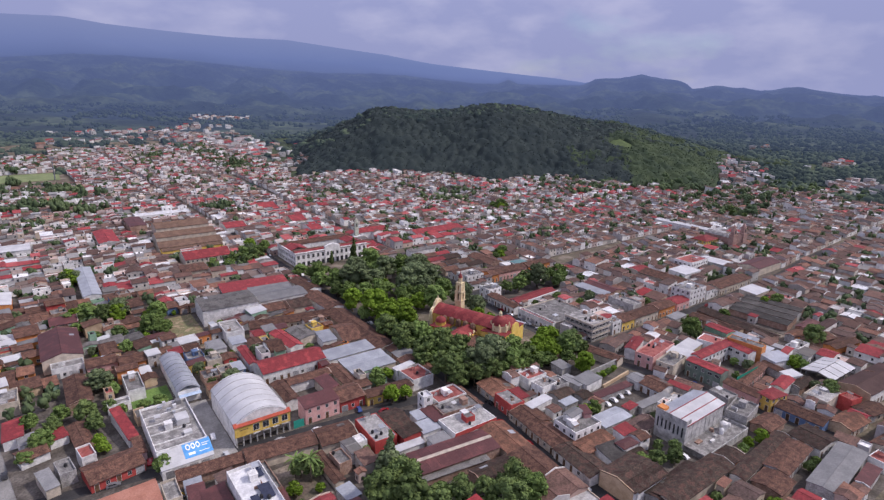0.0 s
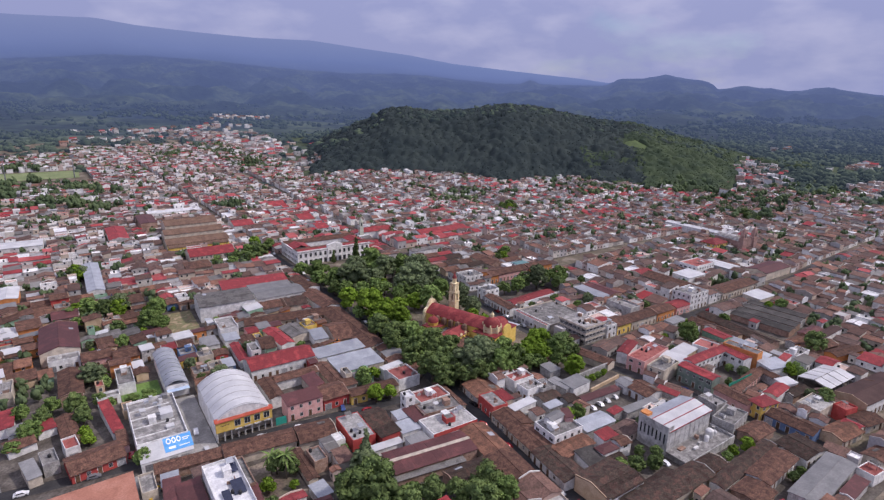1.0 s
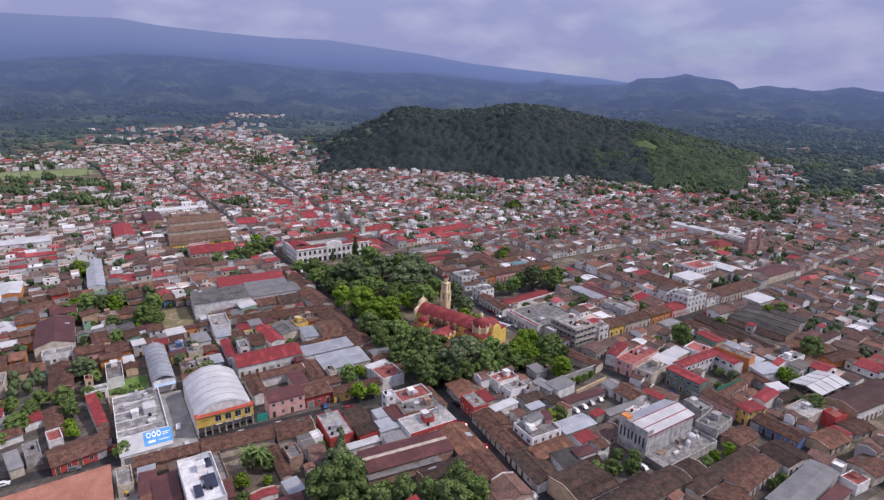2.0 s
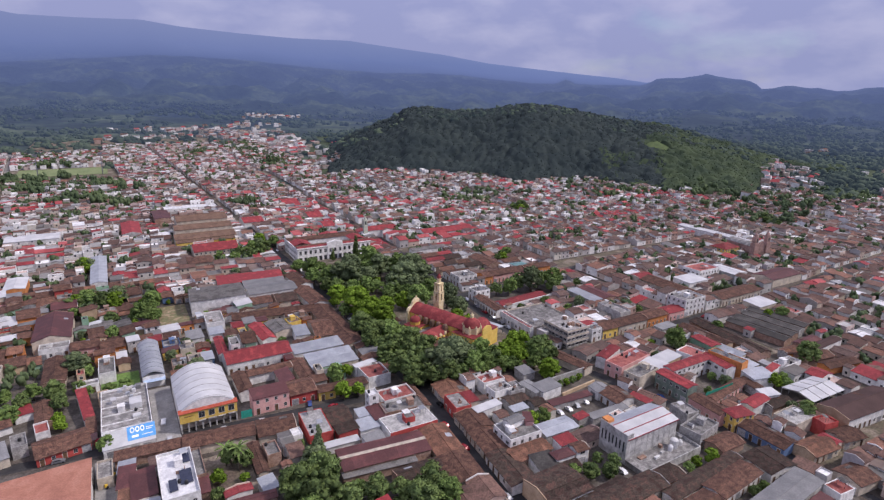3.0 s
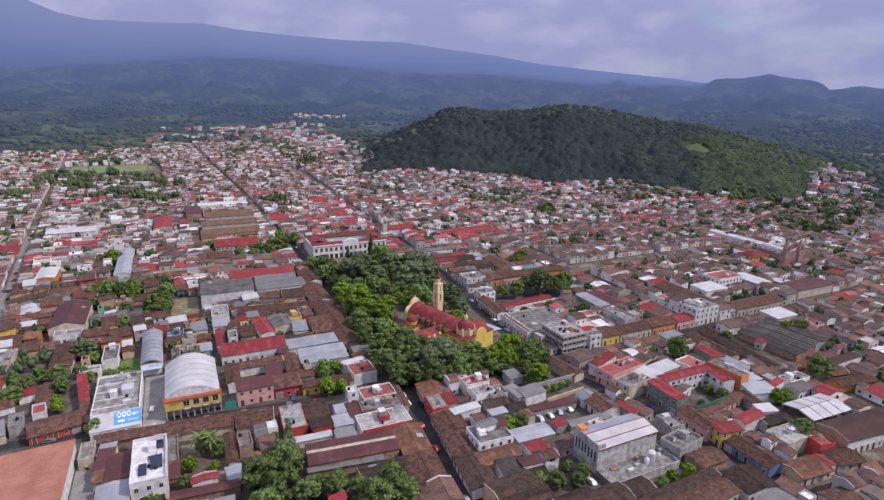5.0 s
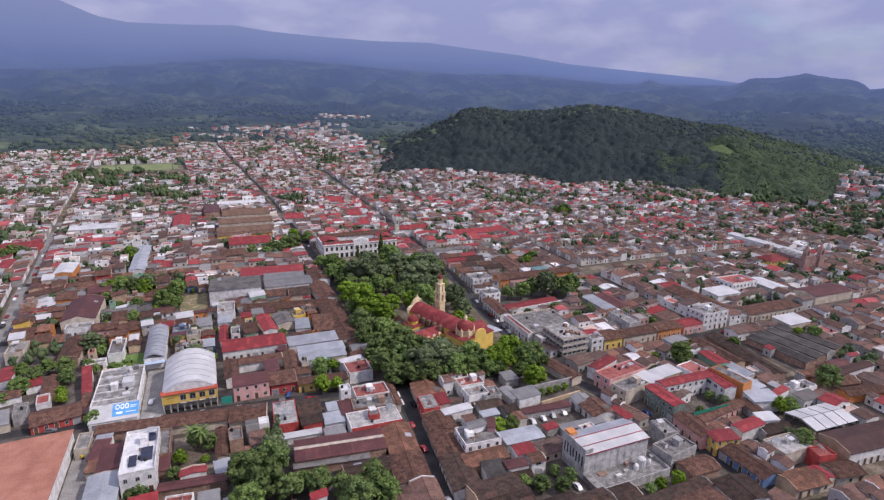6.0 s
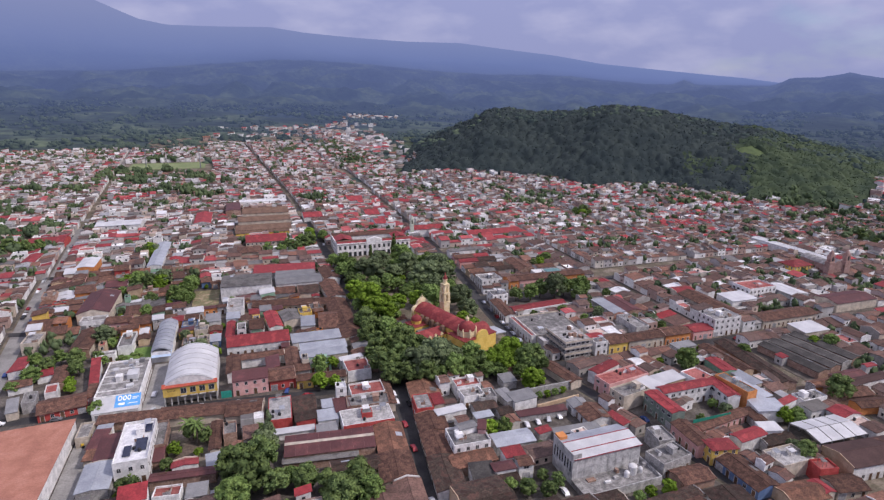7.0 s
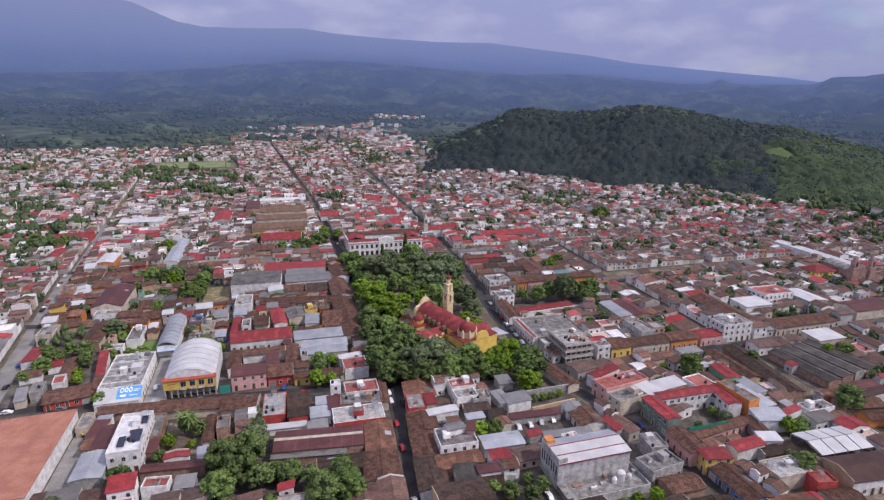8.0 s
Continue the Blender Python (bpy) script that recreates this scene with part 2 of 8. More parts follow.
# ---- mesh helpers ----
class Build:
    """Collects corners and faces of one mesh; each face has a material slot."""

    def __init__(self):
        self.v, self.f, self.m = [], [], []

    def face(self, pts, mat=0):
        k = len(self.v)
        self.v.extend(pts)
        self.f.append(tuple(range(k, k + len(pts))))
        self.m.append(mat)

    def box(self, x0, y0, z0, x1, y1, z1, mat=0, bottom=False):
        k = len(self.v)
        self.v.extend([(x0, y0, z0), (x1, y0, z0), (x1, y1, z0), (x0, y1, z0), (x0, y0, z1), (x1, y0, z1), (x1, y1, z1), (x0, y1, z1)])
        fs = [(0, 1, 5, 4), (1, 2, 6, 5), (2, 3, 7, 6), (3, 0, 4, 7), (4, 5, 6, 7)]
        if bottom:
            fs.append((3, 2, 1, 0))
        for q in fs:
            self.f.append(tuple(k + i for i in q))
            self.m.append(mat)

    def prism(self, profile, a, b, axis="x", mat=0, caps=True):
        """A closed profile of (across, z) drawn along an axis from a to b."""
        k, n = len(self.v), len(profile)
        for s in (a, b):
            self.v.extend([(s, p, z) if axis == "x" else (p, s, z) for p, z in profile])
        for i in range(n):
            j = (i + 1) % n
            q = (k + i, k + j, k + n + j, k + n + i)
            self.f.append(q if axis == "x" else q[::-1])
            self.m.append(mat)
        if caps:
            lo, hi = tuple(range(k, k + n)), tuple(range(k + n, k + 2 * n))
            self.f.extend([lo[::-1], hi] if axis == "x" else [lo, hi[::-1]])
            self.m.extend([mat, mat])

    def ring(self, cx, cy, stages, n=10, mat=0, turn=0.0):
        """A turned or many-sided body: stages of (radius, z) from the bottom up, closed on top."""
        k = len(self.v)
        for r, z in stages:
            self.v.extend([(cx + r * math.cos(turn + 2 * math.pi * i / n), cy + r * math.sin(turn + 2 * math.pi * i / n), z) for i in range(n)])
        for s in range(len(stages) - 1):
            for i in range(n):
                j = (i + 1) % n
                self.f.append((k + s * n + i, k + s * n + j, k + (s + 1) * n + j, k + (s + 1) * n + i))
                self.m.append(mat)
        self.f.append(tuple(k + (len(stages) - 1) * n + i for i in range(n)))
        self.m.append(mat)

    def mesh(self, name, mats, smooth=False):
        me = bpy.data.meshes.new(name)
        me.from_pydata(self.v, [], self.f)
        for m in mats:
            me.materials.append(m)
        me.polygons.foreach_set("material_index", self.m)
        if smooth:
            me.polygons.foreach_set("use_smooth", [True] * len(self.f))
        me.update()
        return me


def part(name, b, mats, parent, label="", smooth=False):
    me = b if isinstance(b, bpy.types.Mesh) else b.mesh(name, mats if isinstance(mats, (list, tuple)) else [mats], smooth)
    ob = new(name, me)
    ob.parent = parent
    if label:
        ob["label"] = label
    return ob


def thing(name, x, y, z, rot, label, category, group=""):
    ob = new(name)
    ob.matrix_world = pose(x, y, z, 0, 0, rot)
    return tagged(ob, label, category, group)


def big_mesh(name, verts, quads, mat, smooth=False):
    """A mesh from arrays: corners (n, 3) and faces (m, 3 or 4)."""
    me = bpy.data.meshes.new(name)
    k = quads.shape[1]
    me.vertices.add(len(verts))
    me.vertices.foreach_set("co", np.ascontiguousarray(verts, dtype=np.float32).ravel())
    me.loops.add(quads.size)
    me.loops.foreach_set("vertex_index", np.ascontiguousarray(quads, dtype=np.int32).ravel())
    me.polygons.add(len(quads))
    me.polygons.foreach_set("loop_start", np.arange(0, quads.size, k, dtype=np.int32))
    me.materials.append(mat)
    if smooth:
        me.polygons.foreach_set("use_smooth", np.ones(len(quads), dtype=bool))
    me.update(calc_edges=True)
    me.validate()
    return me


# ---- streets: the middle lines, x of the long streets by y and y of the cross streets by x ----
def line(pts):
    a = [p[0] for p in pts]
    b = [p[1] for p in pts]
    return lambda s: float(np.interp(s, a, b))


street_l = line([(-200, 12), (60, -4), (254, -28), (314, -36), (441, -51), (612, -66), (945, -93), (1200, -115), (1400, -130)])
street_m = line([(380, 52), (505, 58), (650, 56), (900, 45), (1200, 25)])
street_a = line([(-200, 128), (60, 134), (108, 138), (171, 142), (264, 146), (382, 142), (671, 131), (1114, 106), (1300, 95)])
street_b = line([(-200, 262), (60, 241), (82, 236), (118, 230), (142, 223), (166, 217), (200, 214.5), (223, 215), (255, 217), (296, 223), (360, 228), (443, 231), (651, 230), (855, 224), (1265, 219)])
street_c = line([(-200, 205), (-10, 195), (49, 187), (88, 183), (141, 178), (214, 174), (245, 171), (311, 172), (366, 172), (438, 175), (489, 181), (587, 187), (900, 205)])
street_w = line([(-45, 290), (-20, 285), (4, 279), (20, 273), (34, 268), (60, 283), (140, 283)])
street_c2 = line([(214, 267), (270, 271), (330, 280), (443, 291), (703, 296), (900, 305)])
street_c2w = line([(-300, 400), (57, 380), (142, 378), (222, 376)])


# ---- ground ----
CX, CY = 50.0, -25.0
HILL_AZ = [16.5, 18.2, 19, 20.2, 22.2, 24.6, 25.9, 27.9, 30.6, 33.8, 37.3, 40.5, 43.1, 45.3, 47.5, 49.9, 52.8, 55.6, 58, 60.4, 64, 70]
HILL_Z = [0, 12, 27, 38, 54, 71, 86, 88, 83, 86, 96, 93, 86, 78, 72, 71, 58, 46, 34, 25, 12, 0]
FOOT_AZ = [16, 17.4, 19.9, 23, 25.2, 28.5, 32.4, 36.7, 40.9, 43.5, 47.6, 52, 55.8, 58.9, 64, 70]
HILL_FOOT = [770, 752, 748, 746, 745, 742, 735, 695, 722, 732, 718, 692, 705, 735, 780, 830]


def hill_foot(az):
    return np.interp(az, FOOT_AZ, HILL_FOOT)


def valley_rise(r):
    """The valley floor climbs gently from the old centre to the edge of town."""
    return 0.055 * np.clip(r - 600, 0, 550)


def hill_height(x, y):
    """What the hill adds to the valley floor: a skirt with houses on it, then the wooded slope."""
    az, r = np.degrees(np.arctan2(x - CX, y - CY)), np.hypot(x - CX, y - CY)
    top = np.interp(az, HILL_AZ, HILL_Z)
    foot = np.interp(az, FOOT_AZ, HILL_FOOT)
    skirt = 8 * np.clip(top / 40, 0, 1)
    q = np.clip((r - foot + 110) / 110, 0, 1)
    s = np.clip((r - foot) / (915 - foot), 0, 1)
    d = np.clip((1260 - r) / 300, 0, 1)
    crest = np.maximum(top - 18.5 - skirt, 0)
    return (skirt * q * q * (3 - 2 * q) + crest * np.sin(s * math.pi / 2) ** 1.15) * (d * d * (3 - 2 * d))


def ground_at(x, y):
    r = np.hypot(x - CX, y - CY)
    return valley_rise(r) + hill_height(x, y)


def on_slope(x, y):
    """A place of the level plan, moved to where it lies on the rising ground: x, y, z."""
    R = math.hypot(x - CX, y - CY)
    if R <= 600:
        return x, y, 0.0
    r = 1.258 * R / (1 + 0.00043 * R)
    x, y = CX + (x - CX) * r / R, CY + (y - CY) * r / R
    return x, y, float(ground_at(np.array(x), np.array(y)))


# elevations of the far land by azimuth: the wooded foothills with the table mountain, and the high range behind
NEAR_AZ = [-60, -20, -6, 5, 16.4, 27, 36, 46, 55, 65.7, 72.8, 110]
NEAR_EL = [-1.6, -2.2, -2.4, -2.6, -3.0, -3.2, -3.1, -2.7, -2.5, -2.6, -2.9, -3.0]
FOOT_AT = [-60, -21, -9, -3, 0, 3.6, 7, 10, 13, 16, 20, 24, 29, 32, 35, 38.5, 40.6, 41.6, 42.6, 44.5, 48.6, 49.8, 51.8, 53, 53.8, 54.9, 56.6, 57.6, 58.2, 59, 60.2, 61.7, 62.4, 63.6, 64.6, 65.5, 66.6, 67.4, 70, 73, 85, 110]
FOOT_EL = [0.3, 0.5, 0.9, 1.5, 1.75, 2.1, 2.1, 2.0, 1.85, 1.55, 1.3, 1.1, 1.15, 1.0, 0.7, 0.42, 0.42, 0.78, 0.42, 0.4, 0.4, 1.05, 1.1, 1.3, 1.5, 1.15, 1.05, 0.8, 0.28, 0.36, 0.6, 0.4, 0.4, 0.2, 0.24, 0.48, 0.56, 0.36, 0.0, -0.13, -0.4, -0.6]
BACK_AT = [-60, -25, -16, -10.5, -7.2, -5, -1, 3.5, 6.5, 11.4, 16, 21, 25.6, 30, 34.2, 40.3, 46.6, 49.6, 54, 70, 110]
BACK_EL = [7.0, 7.2, 7.0, 6.4, 5.05, 4.7, 4.75, 4.88, 4.5, 4.18, 3.95, 3.9, 3.35, 2.85, 2.15, 1.55, 0.94, 0.55, 0.1, -0.5, -0.5]


def far_land(x, y):
    az, r = np.degrees(np.arctan2(x - CX, y - CY)), np.hypot(x - CX, y - CY)
    z1 = 128 + 1750 * np.tan(np.radians(np.interp(az, NEAR_AZ, NEAR_EL)))
    z2 = 128 + 4000 * np.tan(np.radians(np.interp(az, FOOT_AT, FOOT_EL)))
    z3 = 128 + 4720 * np.tan(np.radians(np.interp(az, BACK_AT, BACK_EL)))

    def ease(a, b):
        s = np.clip((r - a) / (b - a), 0, 1)
        return s * s * (3 - 2 * s)
    climb = np.clip((r - 1900) / 2100, 0, 1)
    return valley_rise(r) + (z1 - 30.25) * ease(1150, 1800) + (z2 - z1) * (0.55 * climb + 0.45 * climb ** 3) + (z3 - z2) * ease(4050, 4720)


def rough(xs, ys, size, seed):
    return np.array([noise.fractal(Vector((x / size, y / size, seed)), 1.0, 2.0, 4) for x, y in zip(xs.ravel(), ys.ravel())]).reshape(xs.shape)


def grid_faces(rows, cols, wrap=False):
    i, j = np.meshgrid(np.arange(rows - 1), np.arange(cols if wrap else cols - 1), indexing="ij")
    jj = (j + 1) % cols
    return np.stack([i * cols + j, i * cols + jj, (i + 1) * cols + jj, (i + 1) * cols + j], -1).reshape(-1, 4)[:, ::-1]


def land():
    """The ground as one sheet to the horizon, with the hills and the far range raised out of it."""
    azs = np.radians(np.concatenate([np.arange(-30, 85, 0.45), np.arange(85, 330, 7.5)]))
    rs = np.concatenate([[0.5], np.arange(150, 600, 150), np.arange(600, 1150, 50), np.arange(1150, 2000, 45), np.arange(2000, 4100, 34), np.arange(4100, 4720, 60), [4720, 4790]])
    A, R = np.meshgrid(azs, rs)
    X, Y = CX + R * np.sin(A), CY + R * np.cos(A)
    seen = np.where((np.degrees(A) > -45) & (np.degrees(A) < 100), 1, 0)
    Z = far_land(X, Y) * np.where((np.degrees(A) < 100), 1, 0.15)
    # wooded spurs and gullies on the foothills, long smooth flanks behind
    fade = seen * np.clip((R - 1500) / 900, 0, 1) * np.clip((3990 - R) / 450, 0, 1)
    spur = 1 - np.abs(rough(X, Y, 520, 3.0)) * 2.2
    Z += fade * (spur * 52 - 36 + rough(X, Y, 190, 9.0) * 34) + seen * np.clip((R - 1900) / 400, 0, 1) * np.clip((4080 - R) / 60, 0, 1) * rough(X, Y, 60, 5.0) * 6
    Z += seen * np.clip((R - 4150) / 200, 0, 1) * np.clip((4700 - R) / 300, 0, 1) * rough(X, Y, 500, 7.0) * 26
    Z = np.where(R < 1150, valley_rise(R) - 0.3, Z)
    v = np.stack([X, Y, Z - 0.02], -1).reshape(-1, 3)
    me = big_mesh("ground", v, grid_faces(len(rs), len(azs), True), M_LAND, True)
    return tagged(new("ground", me), "green valley land rising to hazy wooded mountains", "ground", kind="structure")


def hill():
    az = np.radians(np.arange(12, 71.1, 0.6))
    r = np.arange(600, 1290, 12.0)
    A, R = np.meshgrid(az, r)
    X, Y = CX + R * np.sin(A), CY + R * np.cos(A)
    Z = hill_height(X, Y)
    Z = Z + valley_rise(R) + np.clip((Z - 8) / 20, 0, 1) * (rough(X, Y, 60, 1.0) * 2 - 1.6) - np.where(Z < 0.05, 0.6, 0.15)
    me = big_mesh("hill", np.stack([X, Y, Z], -1).reshape(-1, 3), grid_faces(len(r), len(az)), M_HILL, True)
    return tagged(new("hill", me), "low wooded hill rising beside the town", "hill", kind="structure")


def haze_glow(m):
    """Haze painted into a material: with distance it mixes into blue emission."""
    n, l = m.node_tree.nodes, m.node_tree.links
    # emission stands in for haze, stronger the farther the place lies from the town
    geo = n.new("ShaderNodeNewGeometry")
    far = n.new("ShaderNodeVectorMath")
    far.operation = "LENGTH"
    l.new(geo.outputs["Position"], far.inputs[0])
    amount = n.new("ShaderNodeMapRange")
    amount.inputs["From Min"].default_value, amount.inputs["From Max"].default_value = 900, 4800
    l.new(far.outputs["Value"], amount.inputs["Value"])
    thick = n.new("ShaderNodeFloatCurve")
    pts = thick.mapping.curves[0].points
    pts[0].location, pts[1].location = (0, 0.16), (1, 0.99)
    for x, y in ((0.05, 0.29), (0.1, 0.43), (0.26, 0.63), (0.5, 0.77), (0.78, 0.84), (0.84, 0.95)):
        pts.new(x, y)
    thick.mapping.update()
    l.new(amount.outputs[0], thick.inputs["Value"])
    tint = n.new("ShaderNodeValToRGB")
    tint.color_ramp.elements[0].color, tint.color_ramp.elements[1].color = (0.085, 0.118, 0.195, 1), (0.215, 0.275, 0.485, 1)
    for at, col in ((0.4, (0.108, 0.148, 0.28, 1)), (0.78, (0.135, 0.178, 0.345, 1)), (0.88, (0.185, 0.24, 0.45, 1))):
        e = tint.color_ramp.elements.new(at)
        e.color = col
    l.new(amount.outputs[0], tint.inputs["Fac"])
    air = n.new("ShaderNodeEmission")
    # high flanks emit a paler tint, painted as the cloud's foot
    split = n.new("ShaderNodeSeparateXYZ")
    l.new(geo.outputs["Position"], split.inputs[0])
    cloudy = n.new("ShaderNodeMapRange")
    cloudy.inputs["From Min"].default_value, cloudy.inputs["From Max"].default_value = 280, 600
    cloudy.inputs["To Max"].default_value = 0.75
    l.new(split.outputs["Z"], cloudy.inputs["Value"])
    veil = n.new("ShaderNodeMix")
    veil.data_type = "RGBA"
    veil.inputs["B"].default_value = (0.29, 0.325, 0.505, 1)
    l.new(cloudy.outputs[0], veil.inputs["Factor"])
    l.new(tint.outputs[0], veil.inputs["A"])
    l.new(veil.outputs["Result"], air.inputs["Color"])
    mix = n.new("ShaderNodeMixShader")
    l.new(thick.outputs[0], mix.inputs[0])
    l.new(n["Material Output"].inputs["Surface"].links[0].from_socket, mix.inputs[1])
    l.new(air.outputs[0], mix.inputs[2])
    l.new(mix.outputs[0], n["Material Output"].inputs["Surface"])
    return m


# far ground and valley leaves both carry the painted haze
M_LAND = haze_glow(surface("valley_land", (0.02, 0.03, 0.022), (0.095, 0.12, 0.058), 190.0, 0.95, 24.0, 0.6, 0.9, c=(0.036, 0.052, 0.034), space="World"))
M_VALLEY = haze_glow(leafy("valley_leaves", (0.046, 0.064, 0.042), (0.09, 0.118, 0.062), size=110.0, fleck=0.2))
M_MEADOW = surface("meadow_grass", (0.06, 0.088, 0.034), (0.086, 0.118, 0.044), 8.0, 0.95, 1.5, 0.3, 0.3, space="World")
M_HILL = surface("hill_floor", (0.035, 0.05, 0.03), (0.06, 0.08, 0.04), 20.0, 0.95, 3.0, 0.4, 0.5, space="World")
land()
hill()


def strip(name, pts, width, z0, mat, label, category):
    """A road or a path: a flat band along a line of points."""
    b = Build()
    left, right = [], []
    lifts = [on_slope(x, y)[2] for x, y in pts]
    pts = [on_slope(x, y)[:2] for x, y in pts]
    for i, (x, y) in enumerate(pts):
        z = z0 + lifts[i]
        p, q = pts[max(0, i - 1)], pts[min(len(pts) - 1, i + 1)]
        d = math.hypot(q[0] - p[0], q[1] - p[1])
        nx, ny = -(q[1] - p[1]) / d, (q[0] - p[0]) / d
        left.append((x + nx * width / 2, y + ny * width / 2, z))
        right.append((x - nx * width / 2, y - ny * width / 2, z))
    for i in range(len(pts) - 1):
        b.face([right[i], right[i + 1], left[i + 1], left[i]])
    return tagged(new(name, b.mesh(name, [mat])), label, category, kind="structure")


def long_road(f, y0, y1, width, z=0.01, mat=M_ASPHALT):
    strip("road", [(f(y), y) for y in np.arange(y0, y1 + 1, 20.0)], width, z, mat, "dark asphalt street between rows of houses", "road")


def cross_road(f, x0, x1, width, z=0.02):
    strip("road", [(x, f(x)) for x in np.arange(x0, x1 + 1, 20.0)], width, z, M_ASPHALT, "dark asphalt cross street between houses", "road")


# town floor under everything
floor = Build()
xs, ys = np.arange(-700, 1101, 60.0), np.concatenate([np.arange(-150, 450, 60.0), np.arange(450, 1500, 40.0)])
for x, y in ((x, y) for y in ys for x in xs):
    u, v, w = on_slope(x, y)
    floor.v.append((u, v, w))
for j in range(len(ys) - 1):
    for i in range(len(xs) - 1):
        k = j * len(xs) + i
        u, v, w = on_slope(xs[i] + 30, ys[j] + 20)
        turn = math.degrees(math.atan2(u - CX, v - CY))
        if 13 < turn < 72 and math.hypot(u - CX, v - CY) > hill_foot(turn) - 25 or ys[j] > 1150 and not -150 < xs[i] < 260:
            continue
        floor.f.append((k, k + 1, k + len(xs) + 1, k + len(xs)))
        floor.m.append(0)
tagged(new("town_ground", floor.mesh("town_ground", [M_EARTH])), "bare earth and yards between the houses", "ground", kind="structure")
long_road(street_l, -100, 1240, 8.6, 0.01, M_PALE_ROAD)
long_road(street_a, -120, 1310, 7.6)
long_road(street_b, -120, 1310, 6.0)
cross_road(street_c, -500, 900, 6.0)
cross_road(street_c2, 216, 900, 6.2)
cross_road(street_c2w, -400, 142, 6.4)
cross_road(street_w, -42, 36, 5.6)
cross_road(lambda x: 61.0 - 7.5, 236, 520, 7.0, 0.03)


# ---- houses ----
def window_mesh(w, h):
    b = Build()
    b.box(-w / 2 - 0.1, -0.1, 0, w / 2 + 0.1, 0.02, 0.1, 0, True)
    b.box(-w / 2 - 0.1, -0.07, h - 0.1, w / 2 + 0.1, 0.02, h, 0, True)
    b.box(-w / 2 - 0.1, -0.07, 0.1, -w / 2, 0.02, h - 0.1, 0)
    b.box(w / 2, -0.07, 0.1, w / 2 + 0.1, 0.02, h - 0.1, 0)
    b.box(-0.03, -0.05, 0.1, 0.03, 0.02, h - 0.1, 0)
    b.face([(-w / 2, -0.015, 0.1), (w / 2, -0.015, 0.1), (w / 2, -0.015, h - 0.1), (-w / 2, -0.015, h - 0.1)], 1)
    return b.mesh("window", [M_FRAME, M_GLASS])


def door_mesh(w, h, leaf):
    b = Build()
    b.box(-w / 2 - 0.12, -0.08, 0, -w / 2, 0.02, h, 0)
    b.box(w / 2, -0.08, 0, w / 2 + 0.12, 0.02, h, 0)
    b.box(-w / 2 - 0.12, -0.08, h, w / 2 + 0.12, 0.02, h + 0.14, 0, True)
    b.face([(-w / 2, -0.02, 0), (w / 2, -0.02, 0), (w / 2, -0.02, h), (-w / 2, -0.02, h)], 1)
    return b.mesh("door", [M_FRAME, leaf])


WINDOW = window_mesh(1.1, 1.6)
WIDE_WINDOW = window_mesh(1.8, 1.4)
DOOR = door_mesh(1.3, 2.7, M_DOOR)
SHOP = door_mesh(2.6, 2.7, M_SHUTTER)


def tank_mesh():
    b = Build()
    b.ring(0, 0, [(0.55, 0), (0.57, 0.9), (0.5, 1.05), (0.25, 1.2), (0.22, 1.3)], 10)
    return b.mesh("water_tank", [M_TANK], True)


TANK = tank_mesh()


def openings(parent, w, d, h, sides, storeys, rng, shops=0.3):
    """Doors and windows along the named sides: S, N, E, W."""
    for side in sides:
        length = w if side in "SN" else d
        n = max(1, int(length / 3.1))
        for s in range(storeys):
            for i in range(n):
                u = (i + 0.5) / n * length - length / 2
                if s == 0:
                    me = (SHOP if rng.random() < shops else DOOR) if (i % 2 == 0) else (DOOR if rng.random() < 0.4 else WINDOW)
                else:
                    me = WINDOW if rng.random() < 0.8 else WIDE_WINDOW
                if me is SHOP and length / n < 3.0:
                    me = DOOR
                z = (0.0 if me in (DOOR, SHOP) else 1.0) + s * (h / storeys) + (0.2 if s else 0)
                at = {"S": pose(u, -d / 2, z), "N": pose(u, d / 2, z, 0, 0, 180), "E": pose(w / 2, u, z, 0, 0, 90), "W": pose(-w / 2, u, z, 0, 0, -90)}[side]
                ob = part("door" if me in (DOOR, SHOP) else "window", me, None, parent)
                ob.matrix_basis = at


